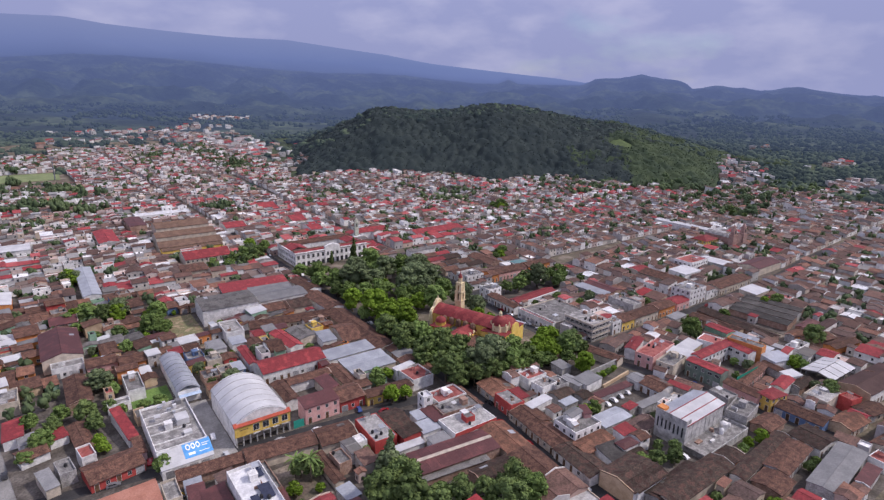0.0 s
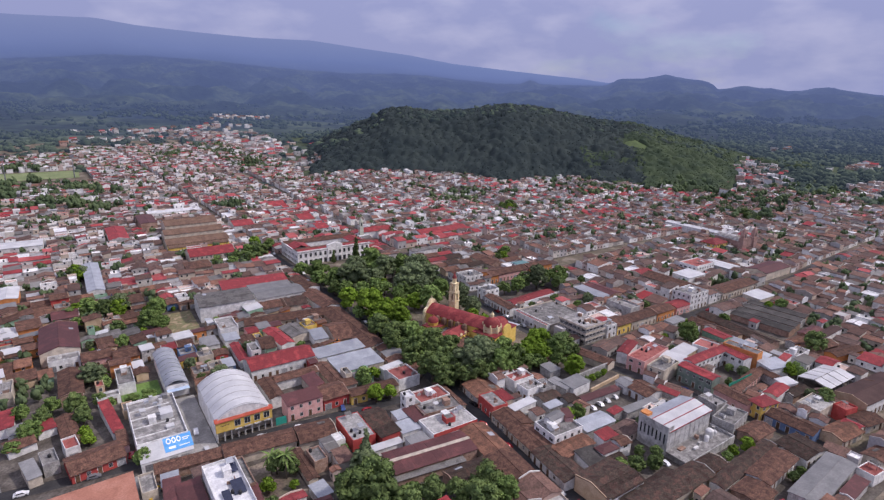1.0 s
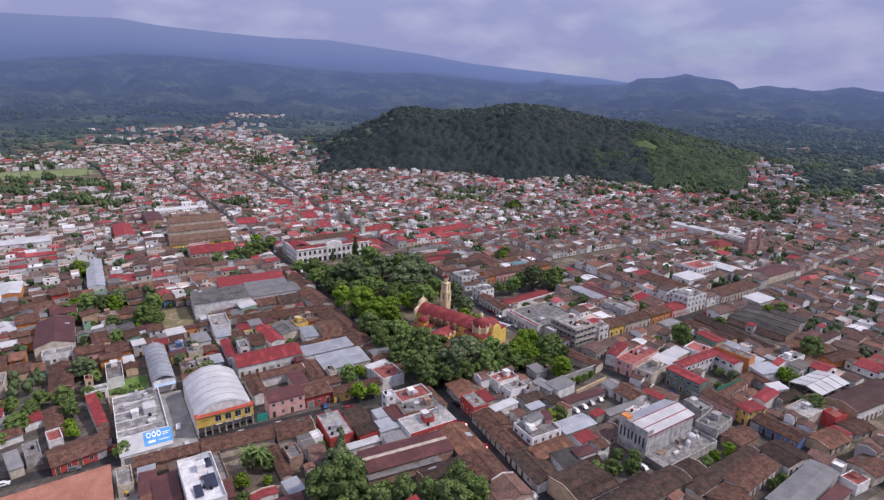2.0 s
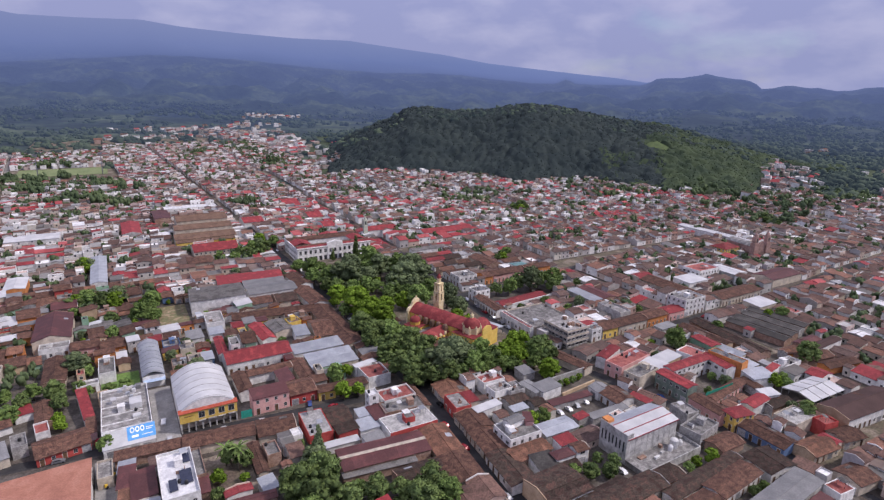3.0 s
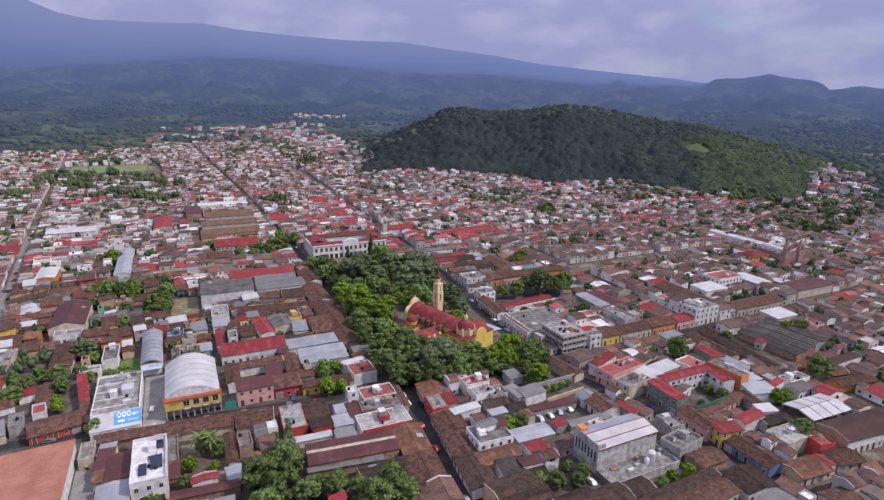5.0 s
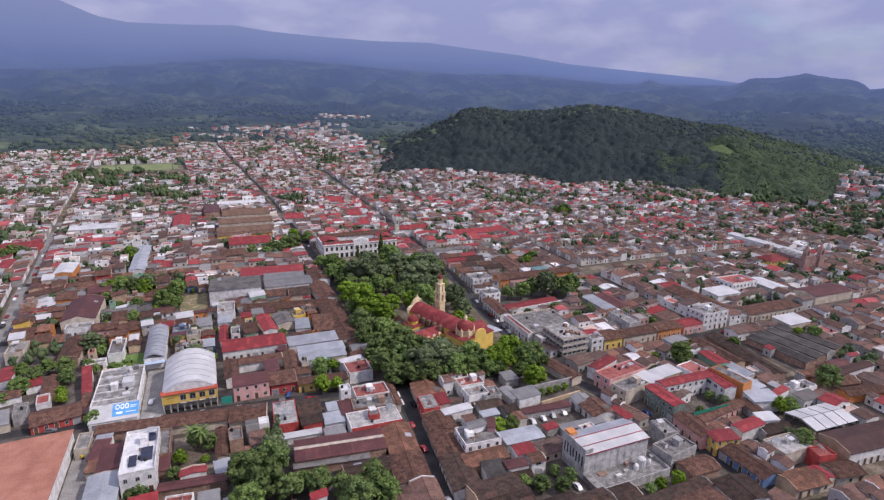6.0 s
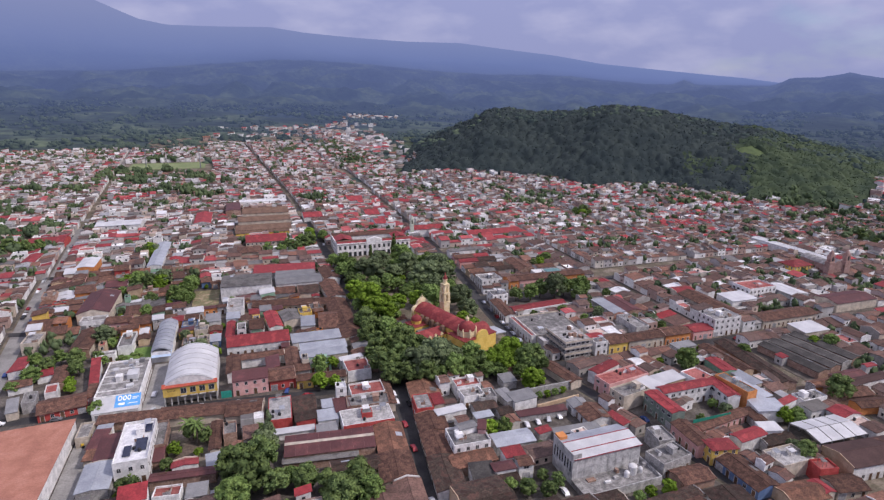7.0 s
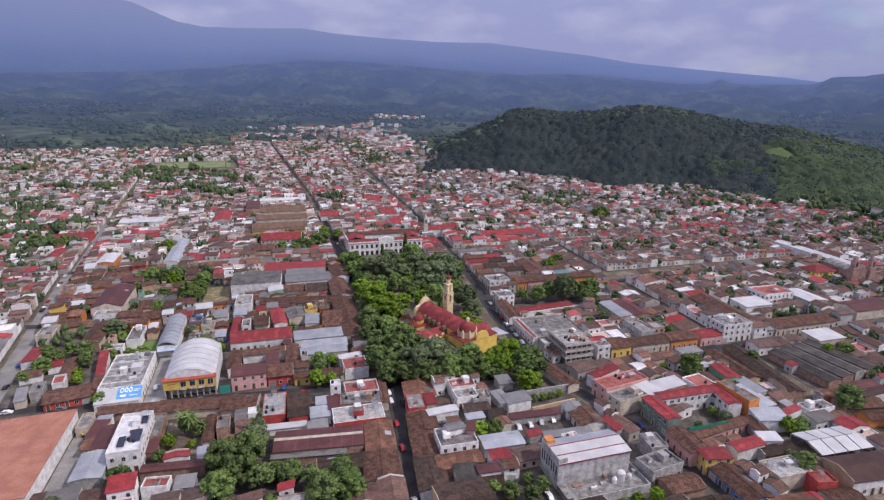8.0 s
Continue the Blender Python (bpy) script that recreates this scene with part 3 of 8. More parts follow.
def roof_shape(b, w, d, h, kind, ridge, pitch, over=0.45, thick=0.2, mat=0):
    """Adds a roof over a rectangle: gable, shed or hip. Returns the rise."""
    span, length = (d, w) if ridge == "x" else (w, d)
    o = over
    if kind == "gable":
        rise = span / 2 * pitch
        drop = o * pitch
        b.prism([(-span / 2 - o, h - drop), (0, h + rise), (span / 2 + o, h - drop), (span / 2 + o, h - drop + thick), (0, h + rise + thick), (-span / 2 - o, h - drop + thick)],
                -length / 2 - o * 0.5, length / 2 + o * 0.5, ridge, mat)
        b.prism([(-0.18, h + rise + thick - 0.06), (0.18, h + rise + thick - 0.06), (0.1, h + rise + thick + 0.1), (-0.1, h + rise + thick + 0.1)], -length / 2 - o * 0.5, length / 2 + o * 0.5, ridge, mat)
    elif kind == "shed":
        rise = span * pitch * 0.6
        b.prism([(-span / 2 - o, h - o * pitch * 0.6), (span / 2 + o, h + rise + o * pitch * 0.6), (span / 2 + o, h + rise + o * pitch * 0.6 + thick), (-span / 2 - o, h - o * pitch * 0.6 + thick)],
                -length / 2 - o * 0.5, length / 2 + o * 0.5, ridge, mat)
    else:
        rise = min(w, d) / 2 * pitch
        x, y = w / 2 + o, d / 2 + o
        z0 = h - o * pitch + thick
        k = max(0.0, (w - d) / 2) if w > d else 0.0
        j = max(0.0, (d - w) / 2) if d > w else 0.0
        c = [(-x, -y, z0), (x, -y, z0), (x, y, z0), (-x, y, z0)]
        p, q = ((-k, 0, h + rise + thick), (k, 0, h + rise + thick)) if w >= d else ((0, -j, h + rise + thick), (0, j, h + rise + thick))
        if w >= d:
            for f in ([c[0], c[1], q, p], [c[1], c[2], q], [c[2], c[3], p, q], [c[3], c[0], p]):
                b.face(f, mat)
        else:
            for f in ([c[0], c[1], p], [c[1], c[2], q, p], [c[2], c[3], q], [c[3], c[0], p, q]):
                b.face(f, mat)
        low = [(a[0], a[1], z0 - thick) for a in c]
        for i in range(4):
            b.face([low[i], low[(i + 1) % 4], c[(i + 1) % 4], c[i]], mat)
    return rise


def wall_shape(b, w, d, h, kind, ridge, pitch, parapet=0.7, mat=0, t=0.25):
    x, y = w / 2, d / 2
    if kind == "flat":
        top, k = h + parapet, len(b.v)
        for u, v, z in ((x, y, 0), (x, y, top), (x - t, y - t, top), (x - t, y - t, h - 0.3)):
            b.v.extend([(-u, -v, z), (u, -v, z), (u, v, z), (-u, v, z)])
        for s in range(3):
            for i in range(4):
                j = (i + 1) % 4
                b.f.append((k + 4 * s + i, k + 4 * s + j, k + 4 * s + 4 + j, k + 4 * s + 4 + i))
                b.m.append(mat)
        return
    span, length = (d, w) if ridge == "x" else (w, d)
    if kind == "gable":
        prof = [(-span / 2, 0), (span / 2, 0), (span / 2, h), (0, h + span / 2 * pitch), (-span / 2, h)]
    elif kind == "shed":
        prof = [(-span / 2, 0), (span / 2, 0), (span / 2, h + span * pitch * 0.6), (-span / 2, h)]
    else:
        prof = [(-span / 2, 0), (span / 2, 0), (span / 2, h), (-span / 2, h)]
    b.prism(prof, -length / 2, length / 2, ridge, mat)


ROOF_WORDS = {"tile": "weathered brown clay tile roof", "orange": "orange clay tile roof", "red": "red painted roof", "maroon": "maroon sheet roof", "metal": "grey sheet metal roof",
              "white": "white sheet roof", "terracotta": "terracotta roof", "whiteslab": "flat white roof", "paleslab": "flat pale concrete roof", "tan": "tan sheet roof", "zinc": "weathered grey sheet roof", "teal": "teal sheet roof", "umber": "dark brown sheet roof", "darkbrown": "dark brown clay tile roof", "ribbed": "dark ribbed sheet roof", "vermilion": "bright orange-red tile roof", "grey": "grey fibre cement roof", "slab": "flat concrete roof", "redslab": "flat red sealed roof"}
WALL_WORDS = {"white": "white", "cream": "cream", "yellow": "yellow", "orange": "orange", "red": "red", "pink": "pink", "blue": "blue", "green": "green", "moss": "dull grey-green", "grey": "bare grey", "brick": "bare block", "tan": "tan"}
HOUSES = []
BASE = 0.15


def house(x0, y0, x1, y1, h, roof="tile", wall="white", kind=None, ridge=None, sides="", storeys=1, pitch=0.27, parapet=0.7, tanks=0, rot=0.0, name="house", label="", shops=0.3, seed=0, band=None):
    """A house on a rectangle of the plan, turned by rot about its middle."""
    rng = random.Random(seed or int(x0 * 31 + y0 * 17 + 1000))
    w, d = x1 - x0, y1 - y0
    kind = kind or ("flat" if roof in ("slab", "redslab", "whiteslab", "paleslab") else "gable")
    ridge = ridge or ("x" if w >= d else "y")
    if name == "house" and not label and kind == "shed" and not sides:
        name, label = "shed", f"low {WALL_WORDS[wall]} shed with {ROOF_WORDS[roof]}"
    if not label:
        label = f"{'two-storey' if storeys == 2 else 'tall' if storeys > 2 else 'low'} {WALL_WORDS[wall]} town house with {ROOF_WORDS[roof]}"
    ob = thing(name, (x0 + x1) / 2, (y0 + y1) / 2, BASE, rot, label, name.replace("_", " "), "houses of the town" if name == "house" else "")
    HOUSES.append((x0, y0, x1, y1))
    b = Build()
    wall_shape(b, w, d, h, kind, ridge, pitch, parapet)
    part("body", b, WALLS[wall], ob)
    b = Build()
    if kind == "flat":
        b.box(-w / 2 + 0.25, -d / 2 + 0.25, h - 0.25, w / 2 - 0.25, d / 2 - 0.25, h)
    else:
        roof_shape(b, w, d, h, kind, ridge, pitch, 0.7 if roof in ("tile", "darkbrown", "orange") else 0.4)
    part("roof", b, ROOFS[roof], ob)
    if band:
        side, paint = band
        b = Build()
        if side == "S":
            b.box(-w / 2, -d / 2 - 0.06, h - 1.5, w / 2, -d / 2, h + parapet + 0.02)
        else:
            b.box(-w / 2 - 0.06, -d / 2, h - 1.5, -w / 2, d / 2, h + parapet + 0.02)
        part("painted_band", b, WALLS[paint], ob, f"{paint} painted band below the roof edge")
    openings(ob, w, d, h, sides, storeys, rng, shops)
    for i in range(tanks):
        t = part("water_tank", TANK, None, ob)
        t.matrix_basis = pose(rng.uniform(-w / 2 + 1, w / 2 - 1), rng.uniform(-d / 2 + 1, d / 2 - 1), h if kind == "flat" else h + 0.2)
    if kind == "flat" and w > 5 and d > 5:
        for q in range(rng.choice((1, 2, 3))):
            b = Build()
            u, v, g, s = rng.uniform(-w / 2 + 1, w / 2 - 3), rng.uniform(-d / 2 + 1, d / 2 - 3), rng.uniform(1.5, 3.0), rng.uniform(1.5, 2.8)
            if rng.random() < 0.5:
                b.prism([(v, h + 2.0), (v + s, h + 2.3), (v + s, h + 2.36), (v, h + 2.06)], u, u + g, "x")
                for px in (u + 0.05, u + g - 0.05):
                    for py in (v + 0.05, v + s - 0.05):
                        b.box(px - 0.04, py - 0.04, h, px + 0.04, py + 0.04, h + 2.05)
                part("canopy", b, ROOFS[rng.choice(("metal", "grey", "white"))], ob)
            else:
                b.box(u, v, h, u + g, v + 0.15, h + 1.1)
                b.box(u + g - 0.15, v + 0.15, h, u + g, v + s, h + 1.1)
                part("roof_wall", b, WALLS[rng.choice(("grey", "brick", "white"))], ob)
    if kind == "flat" and w > 6 and d > 6 and rng.random() < 0.6:
        b = Build()
        u, v = rng.uniform(-w / 2 + 2, w / 2 - 4), rng.uniform(-d / 2 + 2, d / 2 - 4)
        b.box(u, v, h, u + 2.4, v + 2.8, h + 2.3)
        b.box(u - 0.15, v - 0.15, h + 2.3, u + 2.55, v + 2.95, h + 2.45)
        part("stair_head", b, WALLS[wall], ob)
    if kind == "gable" and rng.random() < 0.3:
        b = Build()
        span, length = (d, w) if ridge == "x" else (w, d)
        end, top = rng.choice((-1, 1)) * (length / 2 + 0.12), h + span / 2 * pitch + 0.34
        b.prism([(-span / 2, 0), (span / 2, 0), (span / 2, h + 0.35), (0, top), (-span / 2, h + 0.35)], end - 0.13, end + 0.13, ridge)
        part("party_wall", b, WALLS[rng.choice(("cream", "grey", "brick", "tan", "brick"))], ob, "thin plastered gable wall above the roof")
    if kind != "flat" and w * d > 60 and rng.random() < 0.5:
        b = Build()
        span, length = (d, w) if ridge == "x" else (w, d)
        p0, p1, a0 = rng.uniform(0.15, 0.3) * span, rng.uniform(0.36, 0.46) * span, rng.uniform(-0.4, 0.2) * length
        slope = pitch if kind == "gable" else 0
        if kind == "gable":
            z = lambda p: h + (span / 2 - p) * slope + 0.26
            b.prism([(p0, z(p0)), (p1, z(p1)), (p1, z(p1) + 0.05), (p0, z(p0) + 0.05)], a0, a0 + rng.uniform(1.2, 3.5), ridge)
            part("roof_patch", b, ROOFS[rng.choice(("grey", "metal", "orange", "tile"))], ob, "patch of newer roofing")
    return ob


def long_shed(x, y, w, d, h, rot):
    """A long shed: maroon sheets either side of a raised pale ridge vent."""
    ob = thing("long_shed", x, y, BASE, rot, "long shed with maroon sheet roof and pale ridge vent", "shed")
    HOUSES.append((x - w / 2, y - d / 2, x + w / 2, y + d / 2))
    pitch = 0.13
    b = Build()
    wall_shape(b, w, d, h, "gable", "x", pitch)
    part("body", b, WALLS["brick"], ob)
    n = 8
    for s in (-1, 1):
        for i in range(n):
            b = Build()
            a, c = -w / 2 - 0.3 + i * (w + 0.6) / n, -w / 2 - 0.3 + (i + 1) * (w + 0.6) / n - 0.04
            lo, hi = d / 2 + 0.4, 0.7
            z = lambda q: h + (d / 2 - q) * pitch + 0.05
            pts = [(s * lo, z(lo)), (s * hi, z(hi)), (s * hi, z(hi) + 0.12), (s * lo, z(lo) + 0.12)]
            b.prism(pts if s < 0 else pts[::-1], a, c, "x")
            part("roof_sheet", b, ROOFS["maroon"], ob)
    b = Build()
    top = h + d / 2 * pitch
    b.prism([(-0.8, top - 0.1), (0.8, top - 0.1), (0.8, top + 0.16), (0, top + 0.26), (-0.8, top + 0.16)], -w / 2 - 0.2, w / 2 + 0.2, "x")
    part("ridge_vent", b, WALLS["cream"], ob, "pale beige raised ridge vent")
    return ob


# ---- the town fill: lots between the streets ----
def overlap(r, s):
    return max(0, min(r[2], s[2]) - max(r[0], s[0])) * max(0, min(r[3], s[3]) - max(r[1], s[1]))


class Far:
    """Houses too many and too far to pick apart, joined by kind of surface."""

    def __init__(self):
        self.walls, self.pitched, self.reds, self.flats, self.sheets, self.bits = Build(), Build(), Build(), Build(), Build(), Build()

    def add(self, cx, cy, w, d, h, kind, ridge, pitch, rot, sort, rng, up=None):
        if up is None:
            cx, cy, up = on_slope(cx, cy)
        c, s = math.cos(rot), math.sin(rot)
        for target, fill in ((self.walls, 0), ({"tile": self.pitched, "red": self.reds, "flat": self.flats, "sheet": self.sheets}[sort], 1), (self.bits, 2)):
            b = Build()
            if fill == 0:
                wall_shape(b, w, d, h, kind, ridge, pitch, 0.5)
                if kind == "gable" and rng.random() < 0.35:
                    span, length = (d, w) if ridge == "x" else (w, d)
                    end = rng.choice((-1, 1)) * (length / 2 + 0.15)
                    b.prism([(-span / 2, 0), (span / 2, 0), (span / 2, h + 0.6), (0, h + span / 2 * pitch + 0.7), (-span / 2, h + 0.6)], end - 0.16, end + 0.16, ridge)
            elif fill == 1:
                if kind == "flat":
                    b.face([(-w / 2 + 0.2, -d / 2 + 0.2, h), (w / 2 - 0.2, -d / 2 + 0.2, h), (w / 2 - 0.2, d / 2 - 0.2, h), (-w / 2 + 0.2, d / 2 - 0.2, h)])
                else:
                    roof_shape(b, w, d, h, kind, ridge, pitch)
            else:
                # dark openings, set a little proud as shutters and doors
                n = max(1, int(w / 3.2))
                for k in range(int(max(1, round(h / 3.2)))):
                    for i in range(n):
                        if rng.random() < (0.75 if cy < 420 else 0.4):
                            u = (i + 0.5) / n * w - w / 2
                            b.face([(u - 0.55, -d / 2 - 0.04, 0.9 + 3 * k), (u + 0.55, -d / 2 - 0.04, 0.9 + 3 * k), (u + 0.55, -d / 2 - 0.04, 2.3 + 3 * k), (u - 0.55, -d / 2 - 0.04, 2.3 + 3 * k)])
                n = max(1, int(d / 3.6))
                for i in range(n):
                    if rng.random() < (0.7 if cy < 420 else 0.35):
                        v = (i + 0.5) / n * d - d / 2
                        b.face([(-w / 2 - 0.04, v + 0.5, 1.0), (-w / 2 - 0.04, v - 0.5, 1.0), (-w / 2 - 0.04, v - 0.5, 2.4), (-w / 2 - 0.04, v + 0.5, 2.4)])
                if kind == "flat" and rng.random() < 0.5:
                    u, v = rng.uniform(-w / 3, w / 3), rng.uniform(-d / 3, d / 3)
                    b.ring(u, v, [(0.55, h), (0.55, h + 1.1), (0.2, h + 1.35)], 7)
            k = len(target.v)
            target.v.extend([(cx + c * x - s * y, cy + s * x + c * y, z + up + 0.1) for x, y, z in b.v])
            target.f.extend([tuple(k + i for i in f) for f in b.f])
            target.m.extend([0] * len(b.f))


FAR = Far()
YARDS = []
NEAR_COUNT = [0]


def sort_of(kind, roof, x, y, rng):
    """The old centre east of the square keeps brown tile; red sheet and paint are commoner beyond it."""
    if kind == "flat":
        return "flat"
    if roof in ("tile", "darkbrown", "orange", "red", "maroon", "redslab"):
        share = 0.06 if x > 240 and y < 330 else 0.18
        if y > 380:
            share = 0.72 if noise.noise(Vector((x / 75, y / 75, 4.0))) > 0.08 else 0.16
        return "red" if rng.random() < share else "tile"
    return "sheet"


def style(rng, street, far):
    """What stands on a lot: wall, roof, shape, storeys."""
    r = rng.random()
    wall = rng.choice(["white", "cream", "tan", "brick", "grey", "grey", "pink", "orange", "yellow", "tan", "brick", "blue", "red", "green"])
    tiled = 0.8 if street else 0.56
    if far:
        tiled -= 0.3
    if r < tiled:
        return wall, rng.choice(["tile"] * 9 + ["orange", "maroon"]), rng.choice(["gable", "gable", "shed"]), 1 if rng.random() < 0.8 else 2
    r = (r - tiled) / (1 - tiled)
    if r < 0.45:
        return wall, rng.choice(["slab", "slab", "slab", "redslab"]), "flat", rng.choice([1, 1, 1, 2, 2]) if far else rng.choice([1, 1, 1, 2])
    if r < 0.8:
        return wall, rng.choice(["metal", "grey", "grey", "grey", "zinc", "white"]), rng.choice(["gable", "shed"]), 1
    return wall, rng.choice(["red", "maroon", "tile", "tile"]), rng.choice(["gable", "shed"]), 1


def lots(x0, y0, x1, y1, rng, least, most, bend):
    w, d = x1 - x0, y1 - y0
    X, Y = bend((x0 + x1) / 2, (y0 + y1) / 2)
    hit = sum(overlap((X - w / 2, Y - d / 2, X + w / 2, Y + d / 2), r) for r in HAND) / max(0.01, w * d)
    if hit > 0.9:
        return
    big = max(w, d)
    if big > most or (hit > 0.12 and big > 6.5):
        k = rng.uniform(0.38, 0.62)
        if w >= d:
            yield from lots(x0, y0, x0 + w * k, y1, rng, least, most, bend)
            yield from lots(x0 + w * k, y0, x1, y1, rng, least, most, bend)
        else:
            yield from lots(x0, y0, x1, y0 + d * k, rng, least, most, bend)
            yield from lots(x0, y0 + d * k, x1, y1, rng, least, most, bend)
    elif hit <= 0.12 and min(w, d) > 3.0:
        yield x0, y0, x1, y1


def block(x0, y0, x1, y1, seed, near=False, shift=None, least=6, most=11, green=0.13, pave=True, keep=1.0):
    """A block of lots. shift(x, y) gives the bend of the streets, as a move in x and y."""
    rng = random.Random(seed)
    bend = shift or (lambda x, y: (x, y))
    if pave and math.hypot(bend(x0, y0)[0] - CX, bend(x1, y1)[1] - CY) < 560:
        b = Build()
        corners = [bend(x0 - 1.4, y0 - 1.4), bend(x1 + 1.4, y0 - 1.4), bend(x1 + 1.4, y1 + 1.4), bend(x0 - 1.4, y1 + 1.4)]
        b.face([(*c, BASE) for c in corners])
        for i in range(4):
            b.face([(*corners[i], 0), (*corners[(i + 1) % 4], 0), (*corners[(i + 1) % 4], BASE), (*corners[i], BASE)])
        tagged(new("pavement", b.mesh("pavement", [M_CONCRETE])), "raised concrete pavement round a town block", "pavement", kind="structure")
    for a, c, e, f in lots(x0, y0, x1, y1, rng, least, most, bend):
        if rng.random() > keep:
            continue
        w, d = e - a, f - c
        mx, my = (a + e) / 2, (c + f) / 2
        X, Y = bend(mx, my)
        if math.hypot(X - CX, Y - CY) > 600:
            u, v, _ = on_slope(X, Y)
            if math.hypot(u - CX, v - CY) > hill_foot(math.degrees(math.atan2(u - CX, v - CY))) + 6 and 17 < math.degrees(math.atan2(u - CX, v - CY)) < 66:
                continue
        P, Q = bend(mx, my - 1), bend(mx, my + 1)
        rot = math.atan2(-(Q[0] - P[0]), Q[1] - P[1])
        on = [s for s, t in (("W", a - x0), ("E", x1 - e), ("S", c - y0), ("N", y1 - f)) if t < 0.5]
        if not on and rng.random() < green * 2.2 or on and rng.random() < green * 0.35:
            YARDS.append((X, Y, w, d, rng.random()))
            continue
        far = not near
        wall, roof, kind, storeys = style(rng, bool(on), far and Y > 400)
        if X < 140 and Y > 185 and roof in ("tile", "grey") and rng.random() < 0.25:
            roof, kind = rng.choice((("zinc", "shed"), ("slab", "flat"), ("white", "shed"), ("orange", "gable")))
        # south-east lots get darker walls and more of the darker tile
        if X > 140 and Y < 180 and wall in ("white", "cream", "yellow", "pink"):
            wall = rng.choice(("brick", "grey", "tan", "cream"))
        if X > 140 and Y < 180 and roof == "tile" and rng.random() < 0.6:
            roof = "darkbrown"
        if X > 215 and Y < 400 and roof in ("metal", "white", "slab") and rng.random() < 0.62:
            roof, kind = rng.choice(("tile", "tile", "grey")), "gable"
        ridge = ("y" if ("W" in on or "E" in on) and not ("S" in on or "N" in on) else "x" if on else rng.choice("xy"))
        h = {1: rng.uniform(3.2, 4.6), 2: rng.uniform(5.8, 7.0), 3: rng.uniform(8.8, 10)}[storeys]
        if on and storeys == 1 and kind == "gable":
            h = rng.uniform(4.0, 4.7)
        shrink = rng.uniform(0.0, 0.3) if on else rng.uniform(0.1, 1.6)
        w, d = max(2.5, w - shrink * rng.random()), max(2.5, d - shrink)
        pitch = rng.uniform(0.22, 0.31) if roof in ("tile", "orange", "darkbrown") else rng.uniform(0.1, 0.2)
        if near and NEAR_COUNT[0] < 150:
            NEAR_COUNT[0] += 1
            house(X - w / 2, Y - d / 2, X + w / 2, Y + d / 2, h, roof, wall, kind, ridge, "".join(s for s in on) or ("S" if rng.random() < 0.4 else ""), storeys, pitch, rng.uniform(0.3, 0.9),
                  1 if kind == "flat" and rng.random() < 0.6 else 0, math.degrees(rot), seed=rng.randrange(1, 10 ** 6))
        else:
            sort = sort_of(kind, roof, X, Y, rng)
            FAR.add(X, Y, w, d, h, kind, ridge, pitch, rot, sort, rng)


def between(left, right, bottom, top, seed, gaps=(5.2, 5.2, 4.4, 4.4), **more):
    """A block between two long streets (x by y) and two cross streets (y by x), set back by the gaps left, right, bottom, top."""
    xl, xr = (left if callable(left) else (lambda y: left)), (right if callable(right) else (lambda y: right))
    yb, yt = (bottom if callable(bottom) else (lambda x: bottom)), (top if callable(top) else (lambda x: top))
    my = (yb(xl(200)) + yt(xl(200))) / 2
    mx = (xl(my) + xr(my)) / 2
    W, D = xr(my) - xl(my) - gaps[0] - gaps[1], yt(mx) - yb(mx) - gaps[2] - gaps[3]

    def bend(x, y):
        X = xl(my) + gaps[0] + x
        Y = my
        for _ in range(3):
            b, t = yb(X) + gaps[2], yt(X) - gaps[3]
            Y = b + y / D * (t - b)
            a, c = xl(Y) + gaps[0], xr(Y) - gaps[1]
            X = a + x / W * (c - a)
        return X, Y
    block(0, 0, W, D, seed, shift=bend, **more)


# ---- trees ----
def leaf_cloud(rng, n, size, centres, hollow=0.55, loose=0.55):
    """Leaves as small quads on and in a few lobes; centres are (x, y, z, rx, rz). Returns corners and faces."""
    lobes = np.array(centres)
    pick = rng.choice(len(lobes), n, p=lobes[:, 3] ** 2 / (lobes[:, 3] ** 2).sum())
    way = rng.normal(size=(n, 3))
    way /= np.linalg.norm(way, axis=1)[:, None]
    way[:, 2] = np.where(way[:, 2] < -0.3, -way[:, 2], way[:, 2])
    reach = rng.uniform(hollow, 1.08, n) ** 0.6
    c = lobes[pick]
    p = c[:, :3] + way * reach[:, None] * np.stack([c[:, 3], c[:, 3], c[:, 4]], 1)
    out = p - lobes[:, :3].mean(0)
    nrm = 0.5 * way + 0.5 * out / np.linalg.norm(out, axis=1)[:, None] + rng.normal(size=(n, 3)) * loose
    nrm /= np.linalg.norm(nrm, axis=1)[:, None]
    t = np.cross(nrm, rng.normal(size=(n, 3)))
    t /= np.linalg.norm(t, axis=1)[:, None]
    u = np.cross(nrm, t)
    s = size * rng.uniform(0.6, 1.3, n)[:, None]
    v = np.stack([p - t * s - u * s * 0.55, p + t * s * 0.2 - u * s * 0.75, p + t * s + u * s * 0.5, p - t * s * 0.3 + u * s * 0.7], 1).reshape(-1, 3)
    return v, np.arange(n * 4).reshape(-1, 4)


def ball(level=1):
    bm = bmesh.new()
    bmesh.ops.create_icosphere(bm, subdivisions=level, radius=1.0)
    v = np.array([p.co[:] for p in bm.verts])
    f = np.array([[p.index for p in q.verts] for q in bm.faces])
    bm.free()
    return v, f


BALL = ball(2)
SMALL_BALL = ball(1)


